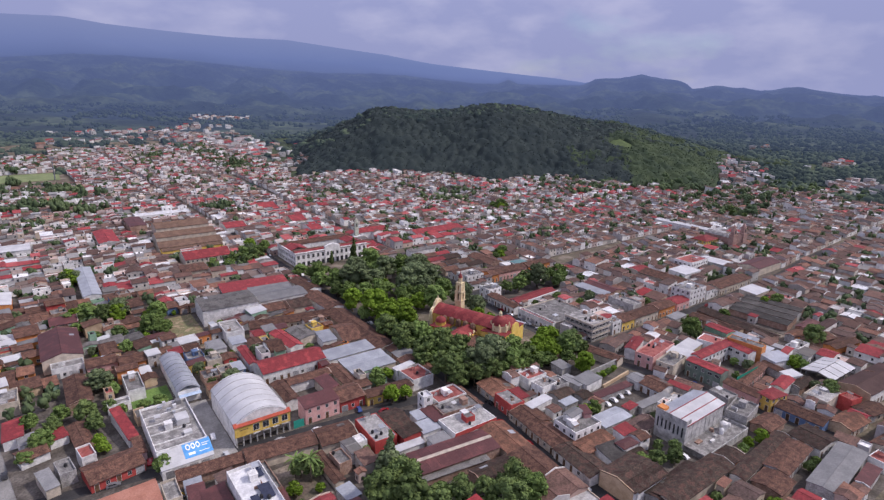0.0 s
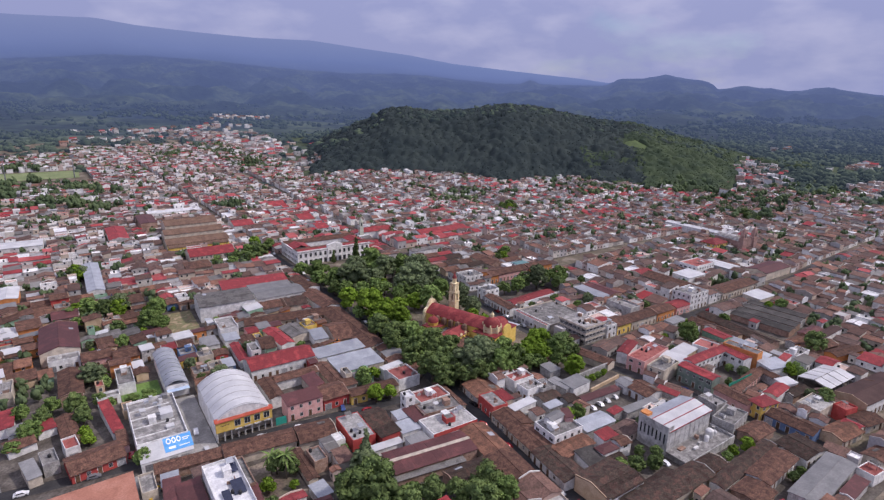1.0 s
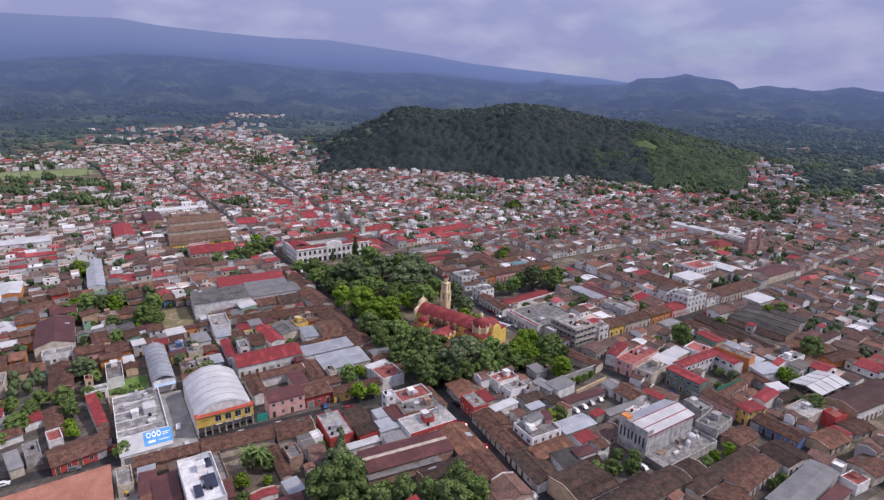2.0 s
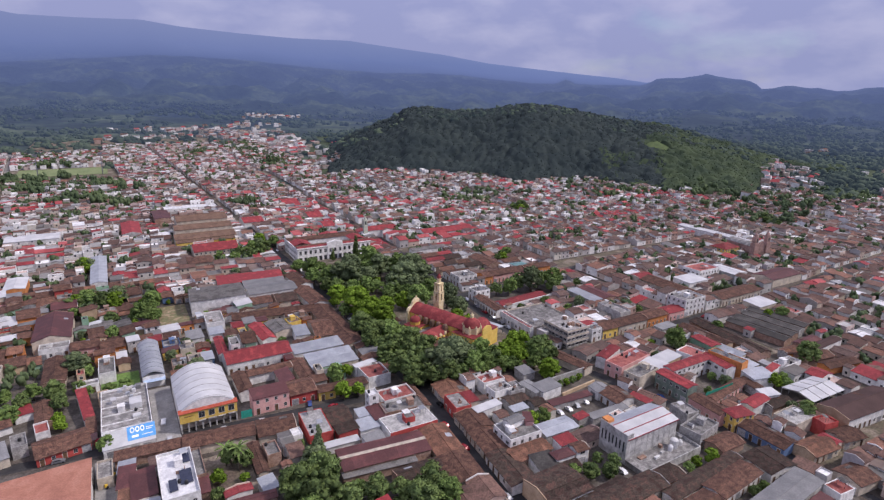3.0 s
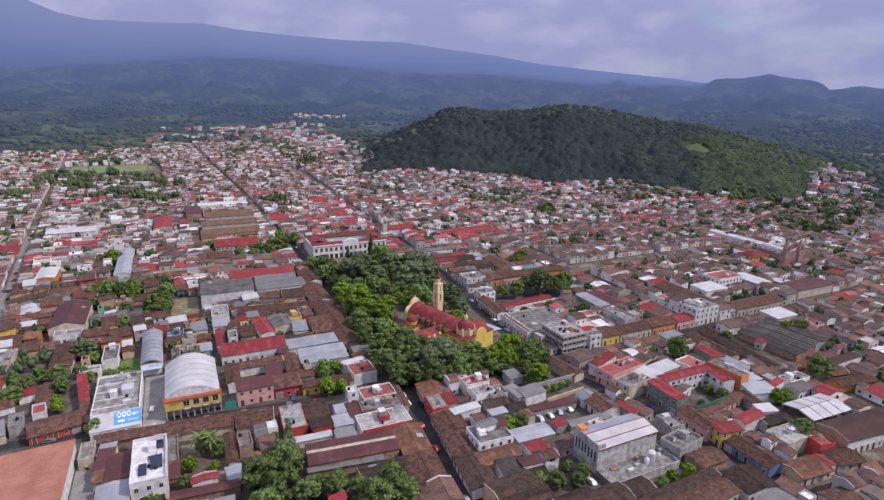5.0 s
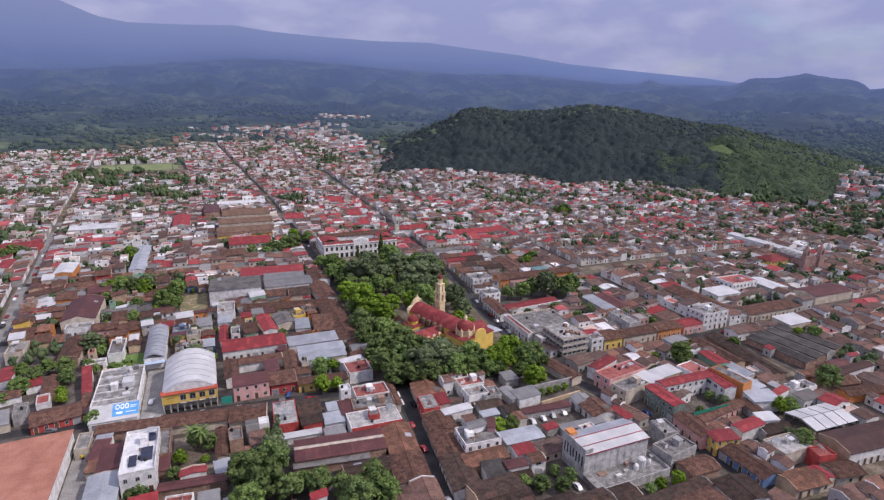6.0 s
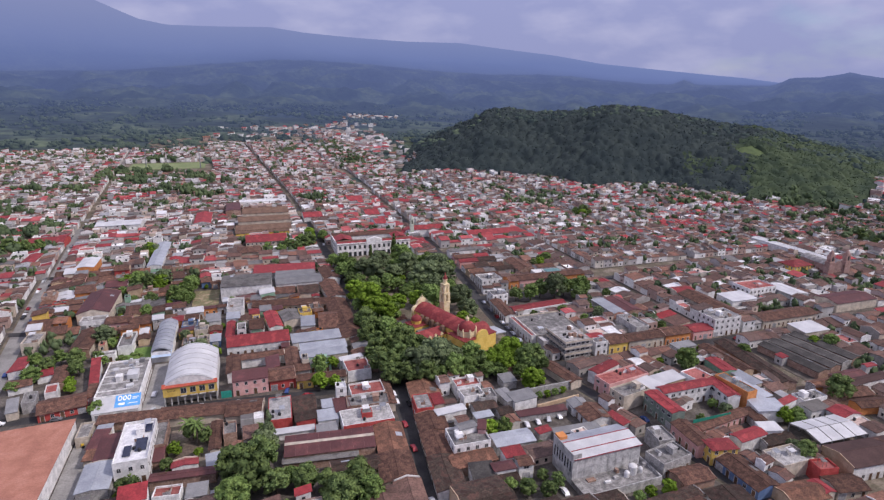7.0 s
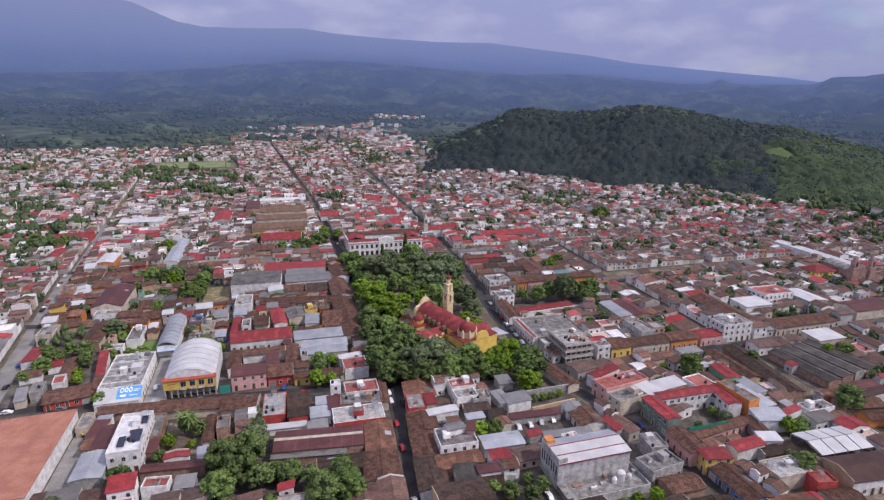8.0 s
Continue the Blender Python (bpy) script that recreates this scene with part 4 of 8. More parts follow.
def lumps(rng, lobes, fill=0.86, form=None):
    """The dense inside of a crown: uneven lumps, one for each lobe, as triangles written as thin quads."""
    bv, bf = form or BALL
    vs, fs, k = [], [], 0
    for x, y, z, rx, rz in lobes:
        r = fill * (1 + 0.2 * rng.normal(size=(len(bv), 1)).clip(-1.5, 1.5))
        vs.append(bv * r * (rx, rx, rz) + (x, y, z))
        fs.append(bf + k)
        k += len(bv)
    return np.concatenate(vs), np.concatenate(fs)


def join_crown(name, leaf, lump, mat):
    """Leaves (quads) and lumps (triangles) in one mesh."""
    (lv, lq), (tv, tf) = leaf, lump
    tris = np.concatenate([lq[:, [0, 1, 2]], lq[:, [0, 2, 3]], tf + len(lv)])
    return big_mesh(name, np.concatenate([lv, tv]), tris, mat)


def tree_model(seed, leaves, r, height, shape="round", n=950, size=0.42):
    """One tree of unit place: trunk with limbs, crown of leaves; r is the crown's radius."""
    rng = np.random.default_rng(seed)
    lobes = []
    if shape == "round":
        # lobes over an uneven dome: a few large limbs' heads, many small ones round the rim
        zc, rz = height * 0.52, height * 0.44
        for i in range(40):
            a, up = 2.4 * i + rng.uniform(-0.5, 0.5), rng.uniform(-0.75, 1.0)
            flat = math.sqrt(max(0.0, 1 - up * up))
            s = r * rng.uniform(0.2, 0.37)
            q = (r - s * 0.75) * rng.uniform(0.84, 1.06)
            lobes.append((q * flat * math.cos(a), q * flat * math.sin(a), zc + (rz - s * 0.4) * up * rng.uniform(0.85, 1.1), s, s * rng.uniform(0.6, 0.85)))
        lobes.append((0, 0, zc, r * 0.62, rz * 0.7))
    elif shape == "tall":
        for i in range(7):
            f = i / 6
            s = r * (1.0 - 0.75 * f) * rng.uniform(0.8, 1.1)
            lobes.append((rng.uniform(-0.2, 0.2) * r, rng.uniform(-0.2, 0.2) * r, height * (0.2 + 0.74 * f), s, height * 0.11))
    b = Build()
    lean = (rng.uniform(-0.04, 0.04), rng.uniform(-0.04, 0.04))
    rad = 0.05 * r + 0.12
    top = height * (0.6 if shape == "round" else 0.9)
    b.ring(0, 0, [(rad * 1.6, 0), (rad, 0.6), (rad * 0.8, top * 0.5), (rad * 0.4, top)], 7)
    for x, y, z, s, _ in lobes[:6]:
        z0 = top * rng.uniform(0.45, 0.8)
        d = Vector((x, y, z - z0))
        if d.length < 0.8:
            continue
        side = d.cross(Vector((0, 0, 1))).normalized() if abs(d.normalized().z) < 0.98 else Vector((1, 0, 0))
        other = d.cross(side).normalized()
        w = rad * 0.45
        k = len(b.v)
        for e, ww in ((Vector((0, 0, z0)), w), (Vector((x, y, z)), w * 0.35)):
            b.v.extend([tuple(e + side * (ww * math.cos(q)) + other * (ww * math.sin(q))) for q in (0, 2.1, 4.2)])
        b.f.extend([(k, k + 1, k + 4, k + 3), (k + 1, k + 2, k + 5, k + 4), (k + 2, k, k + 3, k + 5)])
        b.m.extend([0, 0, 0])
    v, q = leaf_cloud(rng, int(n * 1.25), size * 0.95, lobes, 0.62, 0.85)
    return b.mesh("trunk", [M_BARK], True), join_crown("crown", (v, q), lumps(rng, lobes, 0.86, SMALL_BALL), LEAVES[leaves])


TREE_MODELS = {
    "dark": [tree_model(1, "dark", 5.2, 12, n=1140), tree_model(2, "dark", 6.0, 13.5, n=1320), tree_model(3, "dark", 4.4, 11, n=570)],
    "mid": [tree_model(4, "mid", 5.0, 11, n=1080), tree_model(5, "mid", 5.6, 12.5, n=1200), tree_model(6, "mid", 4.0, 9, n=780)],
    "bright": [tree_model(7, "bright", 5.0, 11.5, n=1080), tree_model(8, "bright", 4.2, 9, n=840)],
    "dull": [tree_model(9, "dull", 5.6, 12.5, n=1200), tree_model(10, "dull", 6.4, 14, n=1380)],
    "cypress": [tree_model(11, "dark", 2.2, 13, "tall", n=540), tree_model(12, "dull", 2.8, 15, "tall", n=660)],
}
TREE_WORDS = {"dark": "dark green broadleaf tree", "mid": "green broadleaf tree", "bright": "bright light-green leafy tree", "dull": "grey-green spreading tree", "cypress": "tall narrow dark conifer"}
TREES = [0]


def tree(x, y, kind="mid", scale=1.0, where="in a town yard", z=0.0, group="town trees"):
    rng = random.Random(int(x * 13 + y * 7) + TREES[0])
    TREES[0] += 1
    trunk, crown = rng.choice(TREE_MODELS[kind])
    ob = thing("tree", x, y, z, rng.uniform(0, 360), f"{TREE_WORDS[kind]} {where}", "tree", group)
    ob.scale = (scale * rng.uniform(0.9, 1.1), scale * rng.uniform(0.9, 1.1), scale * rng.uniform(0.88, 1.08))
    part("trunk", trunk, None, ob)
    part("crown", crown, None, ob)
    return ob


def palm(x, y, height=9.0):
    ob = thing("palm", x, y, BASE, 0, "tall palm with drooping fronds in a courtyard", "palm tree")
    b = Build()
    b.ring(0, 0, [(0.32, 0), (0.22, 0.8), (0.18, height)], 8)
    part("trunk", b, M_BARK, ob, smooth=True)
    for i in range(16):
        b = Build()
        a, rise = i * 2.4, 0.9 - 0.09 * i
        for k in range(6):
            pts = []
            for s, sgn in ((k, -1), (k, 1), (k + 1, 1), (k + 1, -1)):
                r = s * 0.62
                z = height + rise * r - 0.085 * r * r * 1.6
                w = 0.42 * math.sin(math.pi * (s + 0.8) / 7.2)
                pts.append((r * math.cos(a) - sgn * w * math.sin(a), r * math.sin(a) + sgn * w * math.cos(a), z - 0.12 * abs(sgn) * w))
            b.face(pts)
        part("frond", b, LEAVES["mid"], ob)
    return ob


def crowns(name, places, mat, label, leaves=46, leaf=1.25, seed=5, smooth=False, heads=4):
    """Many far trees in one object: lumps of leaves with an uneven outline. places: (x, y, z, radius, height)."""
    rng = np.random.default_rng(seed)
    forms = []
    for k in range(6):
        lobes = [(rng.uniform(-0.5, 0.5), rng.uniform(-0.5, 0.5), rng.uniform(0.25, 0.7), rng.uniform(0.4, 0.62), rng.uniform(0.28, 0.42)) for _ in range(heads)]
        v, q = leaf_cloud(rng, leaves, 1.0, lobes, 0.75)
        c = v.reshape(-1, 4, 3).mean(1, keepdims=True)
        tv, tf = lumps(rng, lobes, 0.9, SMALL_BALL)
        centre = np.concatenate([np.repeat(c, 4, 1).reshape(-1, 3), tv])
        offset = np.concatenate([v - np.repeat(c, 4, 1).reshape(-1, 3), tv * 0])
        forms.append((centre, offset, np.concatenate([q[:, [0, 1, 2]], q[:, [0, 2, 3]], tf + len(v)])))
    vs, fs, n = [], [], 0
    for x, y, z, r, h in places:
        c, o, f = forms[rng.integers(6)]
        a = rng.uniform(0, 6.283)
        ca, sa = math.cos(a), math.sin(a)
        R = np.array([[ca, -sa, 0], [sa, ca, 0], [0, 0, 1]])
        vs.append(((c * (r, r, h)) @ R.T + (o * leaf * min(1.0, r / 4.5)) @ R.T + (x, y, z)).astype(np.float32))
        fs.append(f + n)
        n += len(c)
    me = big_mesh(name, np.concatenate(vs), np.concatenate(fs), mat, smooth)
    return tagged(new(name, me), label, "trees", kind="stuff")


# ---- landmarks ----
def bars(parent, x, y, z, w, h, n, mat, name="lettering"):
    b = Build()
    for i in range(n):
        u = x - w / 2 + (i + 0.15) * w / n
        b.box(u, y - 0.03, z, u + w / n * 0.65, y, z + h, 0, True)
    return part(name, b, mat, parent)


def vault_profile(w, z0, rise, n=16, t=0.18):
    outer = [(-w / 2 + w * i / n, z0 + rise * (1 - (2 * i / n - 1) ** 2)) for i in range(n + 1)]
    return [(x, z - t) for x, z in outer] + outer[::-1]


def market_hall():
    """The white-vaulted hall with its yellow front."""
    ob = thing("market_hall", 57.5, 204.8, BASE, 0, "large hall with white vaulted membrane roof and yellow front", "hall")
    w, d = 20.4, 32.4
    b = Build()
    for x0, x1, y0, y1 in ((-w / 2, -w / 2 + 0.3, -d / 2 + 0.4, d / 2), (w / 2 - 0.3, w / 2, -d / 2 + 0.4, d / 2), (-w / 2 + 0.3, w / 2 - 0.3, d / 2 - 0.3, d / 2)):
        b = Build()
        b.box(x0, y0, 0, x1, y1, 8.5)
        part("side_wall", b, WALLS["white"], ob)
    b = Build()
    prof = vault_profile(w, 8.5, 4.3, 20)
    b.prism([(x, z) for x, z in prof][::-1], -d / 2 + 0.5, d / 2, "y")
    part("vault", b, ROOFS["white"], ob, smooth=False)
    b = Build()
    b.prism([(x, z - 0.02) for x, z in prof[21:]], -d / 2 + 0.6, -d / 2 + 0.75, "y")
    part("end_wall", b, WALLS["white"], ob)
    for k in range(7):
        y = -d / 2 + 1.2 + k * (d - 2.2) / 6
        b = Build()
        b.prism([(x, z + 0.06) for x, z in prof][::-1], y - 0.14, y + 0.14, "y")
        part("rib", b, WALLS["grey"], ob)
    b = Build()
    b.box(-w / 2 - 0.2, -d / 2, 4.0, w / 2 + 0.2, -d / 2 + 0.5, 8.2)
    part("front", b, WALLS["yellow"], ob, "yellow painted upper front")
    b = Build()
    b.box(-w / 2 - 0.5, -d / 2 - 0.5, 8.2, w / 2 + 0.5, -d / 2 + 0.7, 8.4)
    b.prism([(-d / 2 - 0.5, 8.4), (-d / 2 + 1.1, 8.4), (-d / 2 + 1.1, 9.4)], -w / 2 - 0.5, w / 2 + 0.5, "x")
    part("cornice", b, ROOFS["vermilion"], ob, "orange-red tiled cornice")
    for i in range(9):
        x = -w / 2 + 0.2 + i * (w - 0.4) / 8
        b = Build()
        b.box(x - 0.25, -d / 2 - 0.05, 0, x + 0.25, -d / 2 + 0.5, 4.0)
        part("pillar", b, WALLS["grey"], ob)
    for i in range(4):
        x = -w / 2 + 7.6 + i * 3.6
        p = part("window", window_mesh(2.1, 2.6), None, ob)
        p.matrix_basis = pose(x, -d / 2 - 0.02, 5.0)
        b = Build()
        b.box(x - 1.3, -d / 2 - 0.9, 4.0, x + 1.3, -d / 2, 4.15, 0, True)
        part("ledge", b, WALLS["grey"], ob)
    b = Build()
    b.box(-w / 2 + 0.3, -d / 2 + 3.0, 0, w / 2 - 0.3, -d / 2 + 3.2, 4.0)
    part("shop_back_wall", b, WALLS["cream"], ob)
    bars(ob, -7.2, -d / 2 - 0.02, 6.4, 3.2, 0.45, 6, M_DOOR)
    HOUSES.append((46.5, 188.0, 68.5, 221.5))
    # the smaller vault behind
    ob = thing("vaulted_shed", 41.3, 250.5, BASE, 0, "long shed with pale grey vaulted sheet roof", "shed")
    w, d = 8.6, 37.0
    b = Build()
    b.box(-w / 2, -d / 2, 0, w / 2, d / 2, 5.4)
    part("body", b, WALLS["white"], ob)
    b = Build()
    prof = vault_profile(w + 0.4, 5.4, 2.1)
    b.prism(prof[::-1], -d / 2 - 0.3, d / 2 + 0.3, "y")
    part("vault", b, ROOFS["metal"], ob)
    for k in range(9):
        y = -d / 2 + 0.5 + k * (d - 1) / 8
        b = Build()
        b.prism([(x, z + 0.05) for x, z in prof][::-1], y - 0.1, y + 0.1, "y")
        part("rib", b, ROOFS["grey"], ob)
    HOUSES.append((36.5, 231.5, 46, 269.5))


def church():
    """The yellow parish church with a red vaulted roof, domes and one slender tower."""
    ob = thing("church", 180, 221, BASE, 20, "yellow baroque church with red roofs, domes and tower", "church")
    ob.scale = (1.13, 1.13, 1.1)
    Y, R, C = WALLS["yellow"], ROOFS["church"], WALLS["stone"]
    b = Build()
    b.box(-5, -13, 0, 5, 16.5, 9.0)
    part("nave_wall", b, Y, ob)
    b = Build()
    b.prism(vault_profile(10.6, 9.0, 3.4, 14)[::-1], -18, 16.4, "y")
    part("nave_vault", b, R, ob, "red barrel-vaulted roof")
    for i in range(5):
        b = Build()
        b.prism([(x, z + 0.1) for x, z in vault_profile(10.6, 9.0, 3.4, 14)][::-1], -11 + i * 5.4, -10.5 + i * 5.4, "y")
        part("vault_rib", b, R, ob)
    b = Build()
    b.prism([(-6.2, 0), (6.2, 0), (6.2, 9.5), (5.4, 10.6), (3.6, 11.3), (2.6, 13.2), (1.2, 14.4), (0, 14.9), (-1.2, 14.4), (-2.6, 13.2), (-3.6, 11.3), (-5.4, 10.6), (-6.2, 9.5)], 16.5, 17.7, "y")
    part("front_gable", b, C, ob, "cream stepped and curved front gable")
    b = Build()
    b.ring(0, 17.1, [(0.3, 14.8), (0.45, 15.2), (0.15, 15.9), (0.05, 16.6)], 8)
    part("finial", b, C, ob)
    # tower
    tx, ty = 8.4, 9.7
    b = Build()
    b.box(tx - 1.75, ty - 1.75, 0, tx + 1.75, ty + 1.75, 12.6)
    part("tower_base", b, C, ob, "cream tower shaft")
    b = Build()
    b.box(tx - 2.05, ty - 2.05, 12.6, tx + 2.05, ty + 2.05, 13.1)
    part("tower_cornice", b, C, ob)
    for z, r, hh in ((13.1, 1.2, 4.6), (17.9, 0.95, 4.2)):
        for sx in (-1, 1):
            for sy in (-1, 1):
                b = Build()
                b.box(tx + sx * r - 0.7, ty + sy * r - 0.7, z, tx + sx * r + 0.6, ty + sy * r + 0.6, z + hh)
                part("belfry_pier", b, C, ob)
        # solid dark box paints the shade inside the open belfry
        b = Build()
        b.box(tx - r * 0.75, ty - r * 0.75, z, tx + r * 0.75, ty + r * 0.75, z + hh)
        part("bell_chamber", b, M_DOOR, ob, "dark box in place of the belfry's shaded inside")
        b = Build()
        b.box(tx - r - 0.7, ty - r - 0.7, z + hh - 0.9, tx + r + 0.7, ty + r + 0.7, z + hh + 0.2)
        part("belfry_cornice", b, C, ob)
    b = Build()
    b.ring(tx, ty, [(1.05, 22.2), (1.0, 24.3), (1.25, 24.4), (1.2, 24.7)], 8)
    part("lantern_stage", b, C, ob)
    b = Build()
    b.ring(tx, ty, [(1.1, 24.7), (0.95, 25.6), (0.55, 26.4), (0.2, 26.9), (0.25, 27.3), (0.05, 28.2)], 8)
    part("tower_cupola", b, R, ob, "small red cupola", True)
    # crossing and main dome
    b = Build()
    b.box(-7.5, -24.0, 0, 11, -12.0, 7.6)
    part("transept_wall", b, Y, ob)
    b = Build()
    b.v = []
    b.prism([(y - 16, z) for y, z in vault_profile(9.0, 7.6, 2.6, 10)], 2.5, 11.2, "x")
    part("transept_vault", b, R, ob)
    b = Build()
    b.prism([(-3.6, 7.5), (3.6, 7.5), (3.3, 9.2), (2.2, 10.6), (0, 11.3), (-2.2, 10.6), (-3.3, 9.2)], -24.3, -23.6, "y")
    b.v = [(x + 2.4, y, z) for x, y, z in b.v]
    part("round_gable", b, Y, ob, "yellow half-round gable")
    b = Build()
    b.prism([(-7.8, 7.6), (11.3, 7.6), (11.3, 7.9), (-7.8, 7.9)], -24.2, -11.8, "y")
    part("transept_roof", b, R, ob)
    b = Build()
    b.ring(-1.6, -18.4, [(4.0, 7.8), (4.0, 10.4), (4.3, 10.5), (4.3, 10.8)], 8, 0, math.pi / 8)
    part("dome_drum", b, C, ob)
    for i in range(8):
        a = 2 * math.pi * i / 8 + math.pi / 8
        b = Build()
        b.ring(-1.6 + 4.1 * math.cos(a), -18.4 + 4.1 * math.sin(a), [(0.5, 7.8), (0.5, 10.9), (0.1, 12.0)], 6)
        part("drum_pinnacle", b, C, ob)
    b = Build()
    b.ring(-1.6, -18.4, [(4.0, 10.8), (3.8, 12.0), (3.2, 13.1), (2.2, 14.0), (1.0, 14.6), (0.8, 14.7)], 16)
    part("dome", b, R, ob, "red tiled dome", True)
    b = Build()
    b.ring(-1.6, -18.4, [(0.75, 14.6), (0.75, 15.9), (0.95, 16.0), (0.3, 16.8), (0.05, 17.5)], 8)
    part("dome_lantern", b, C, ob)
    # the long chapel at right angles to the nave
    b = Build()
    b.box(-20, -8.2, 0, -5, 0.2, 5.6)
    part("chapel_wall", b, Y, ob)
    b = Build()
    b.prism([(-8.5, 5.6), (-4, 8.0), (0.5, 5.6), (0.5, 5.85), (-4, 8.25), (-8.5, 5.85)], -20.3, -1.0, "x")
    part("chapel_roof", b, R, ob)
    for i in range(5):
        b = Build()
        x = -19.6 + i * 3.4
        b.box(x - 0.45, -9.0, 0, x + 0.45, -8.2, 5.0)
        b.prism([(-9.0, 5.0), (-8.2, 5.0), (-8.2, 5.8)], x - 0.45, x + 0.45, "x")
        part("buttress", b, Y, ob)
    for i in range(4):
        p = part("window", WINDOW, None, ob)
        p.matrix_basis = pose(-17.9 + i * 3.4, -8.2, 2.2)
        b = Build()
        b.prism([(-0.9, 5.5), (0.9, 5.5), (0.7, 6.6), (0, 7.1), (-0.7, 6.6)], -8.5, -8.1, "y")
        b.v = [(x - 17.9 + i * 3.4, y, z) for x, y, z in b.v]
        part("dormer", b, C, ob)
    for i in range(2):
        p = part("window", WINDOW, None, ob)
        p.matrix_basis = pose(-20, -6.2 + i * 4, 2.2, 0, 0, -90)
    # baptistery with the small dome
    b = Build()
    b.box(-13.5, 4.5, 0, -5.0, 12.0, 6.0)
    part("baptistery_wall", b, Y, ob)
    b = Build()
    b.box(-13.8, 4.2, 6.0, -4.9, 12.3, 6.3)
    part("baptistery_roof", b, R, ob)
    b = Build()
    b.ring(-9.6, 8.8, [(2.5, 6.2), (2.5, 7.8), (2.7, 7.9)], 8)
    part("small_drum", b, Y, ob)
    b = Build()
    b.ring(-9.6, 8.8, [(2.6, 7.9), (2.4, 8.9), (1.7, 9.8), (0.7, 10.3), (0.3, 10.4), (0.3, 11.0), (0.05, 11.5)], 14)
    part("small_dome", b, R, ob, "small red dome", True)
    b = Build()
    b.box(-13, 0.3, 0, -5, 4.4, 4.6)
    part("link_range", b, ROOFS["slab"], ob)
    for i in range(5):
        b = Build()
        b.ring(-6.0, -6.5 + i * 3.9, [(1.4, 6), (1.4, 8.0), (1.1, 9.0), (0.3, 9.5)], 8)
        part("side_turret", b, ROOFS["tan"], ob)
    b = Build()
    b.box(5.0, -12, 0, 8.6, 7, 5.0)
    part("aisle_wall", b, Y, ob)
    b = Build()
    b.prism([(4.9, 6.6), (4.9, 6.8), (8.9, 5.2), (8.9, 5.0)], -12.2, 7.2, "y")
    part("aisle_roof", b, R, ob)
    # courtyard range and sheet porch behind
    b = Build()
    b.box(-19, -19.5, 0, -7.6, -9.2, 3.4)
    part("sacristy", b, C, ob)
    b = Build()
    b.prism([(-19.8, 3.4), (-8.9, 4.6), (-8.9, 4.8), (-19.8, 3.6)], -19.4, -7.5, "x")
    part("sacristy_roof", b, ROOFS["tile"], ob, "low brown tile roof")
    b = Build()
    b.prism([(8.5, 5.4), (8.5, 5.55), (21, 3.9), (21, 3.75)], -21, -12.5, "y")
    part("porch_roof", b, ROOFS["metal"], ob, "grey sheet porch roof")
    for sx in (11.4, 20.6):
        for sy in (-20.6, -12.9):
            b = Build()
            b.box(sx - 0.1, sy - 0.1, 0, sx + 0.1, sy + 0.1, 5.0 if sx < 15 else 3.8)
            part("porch_post", b, M_STEEL, ob)
    HOUSES.append((158, 195, 207, 240))


ROOFS["church"] = surface("roof_church_red", (0.24, 0.038, 0.04), (0.31, 0.062, 0.058), 3.0, 0.75, 0.5, 0.25, 0.3, c=(0.2, 0.034, 0.036), vary=0.1)
WALLS["stone"] = surface("paint_pale_stone", (0.64, 0.52, 0.3), (0.74, 0.64, 0.42), 2.0, 0.85, 0.4, 0.15, 0.15)


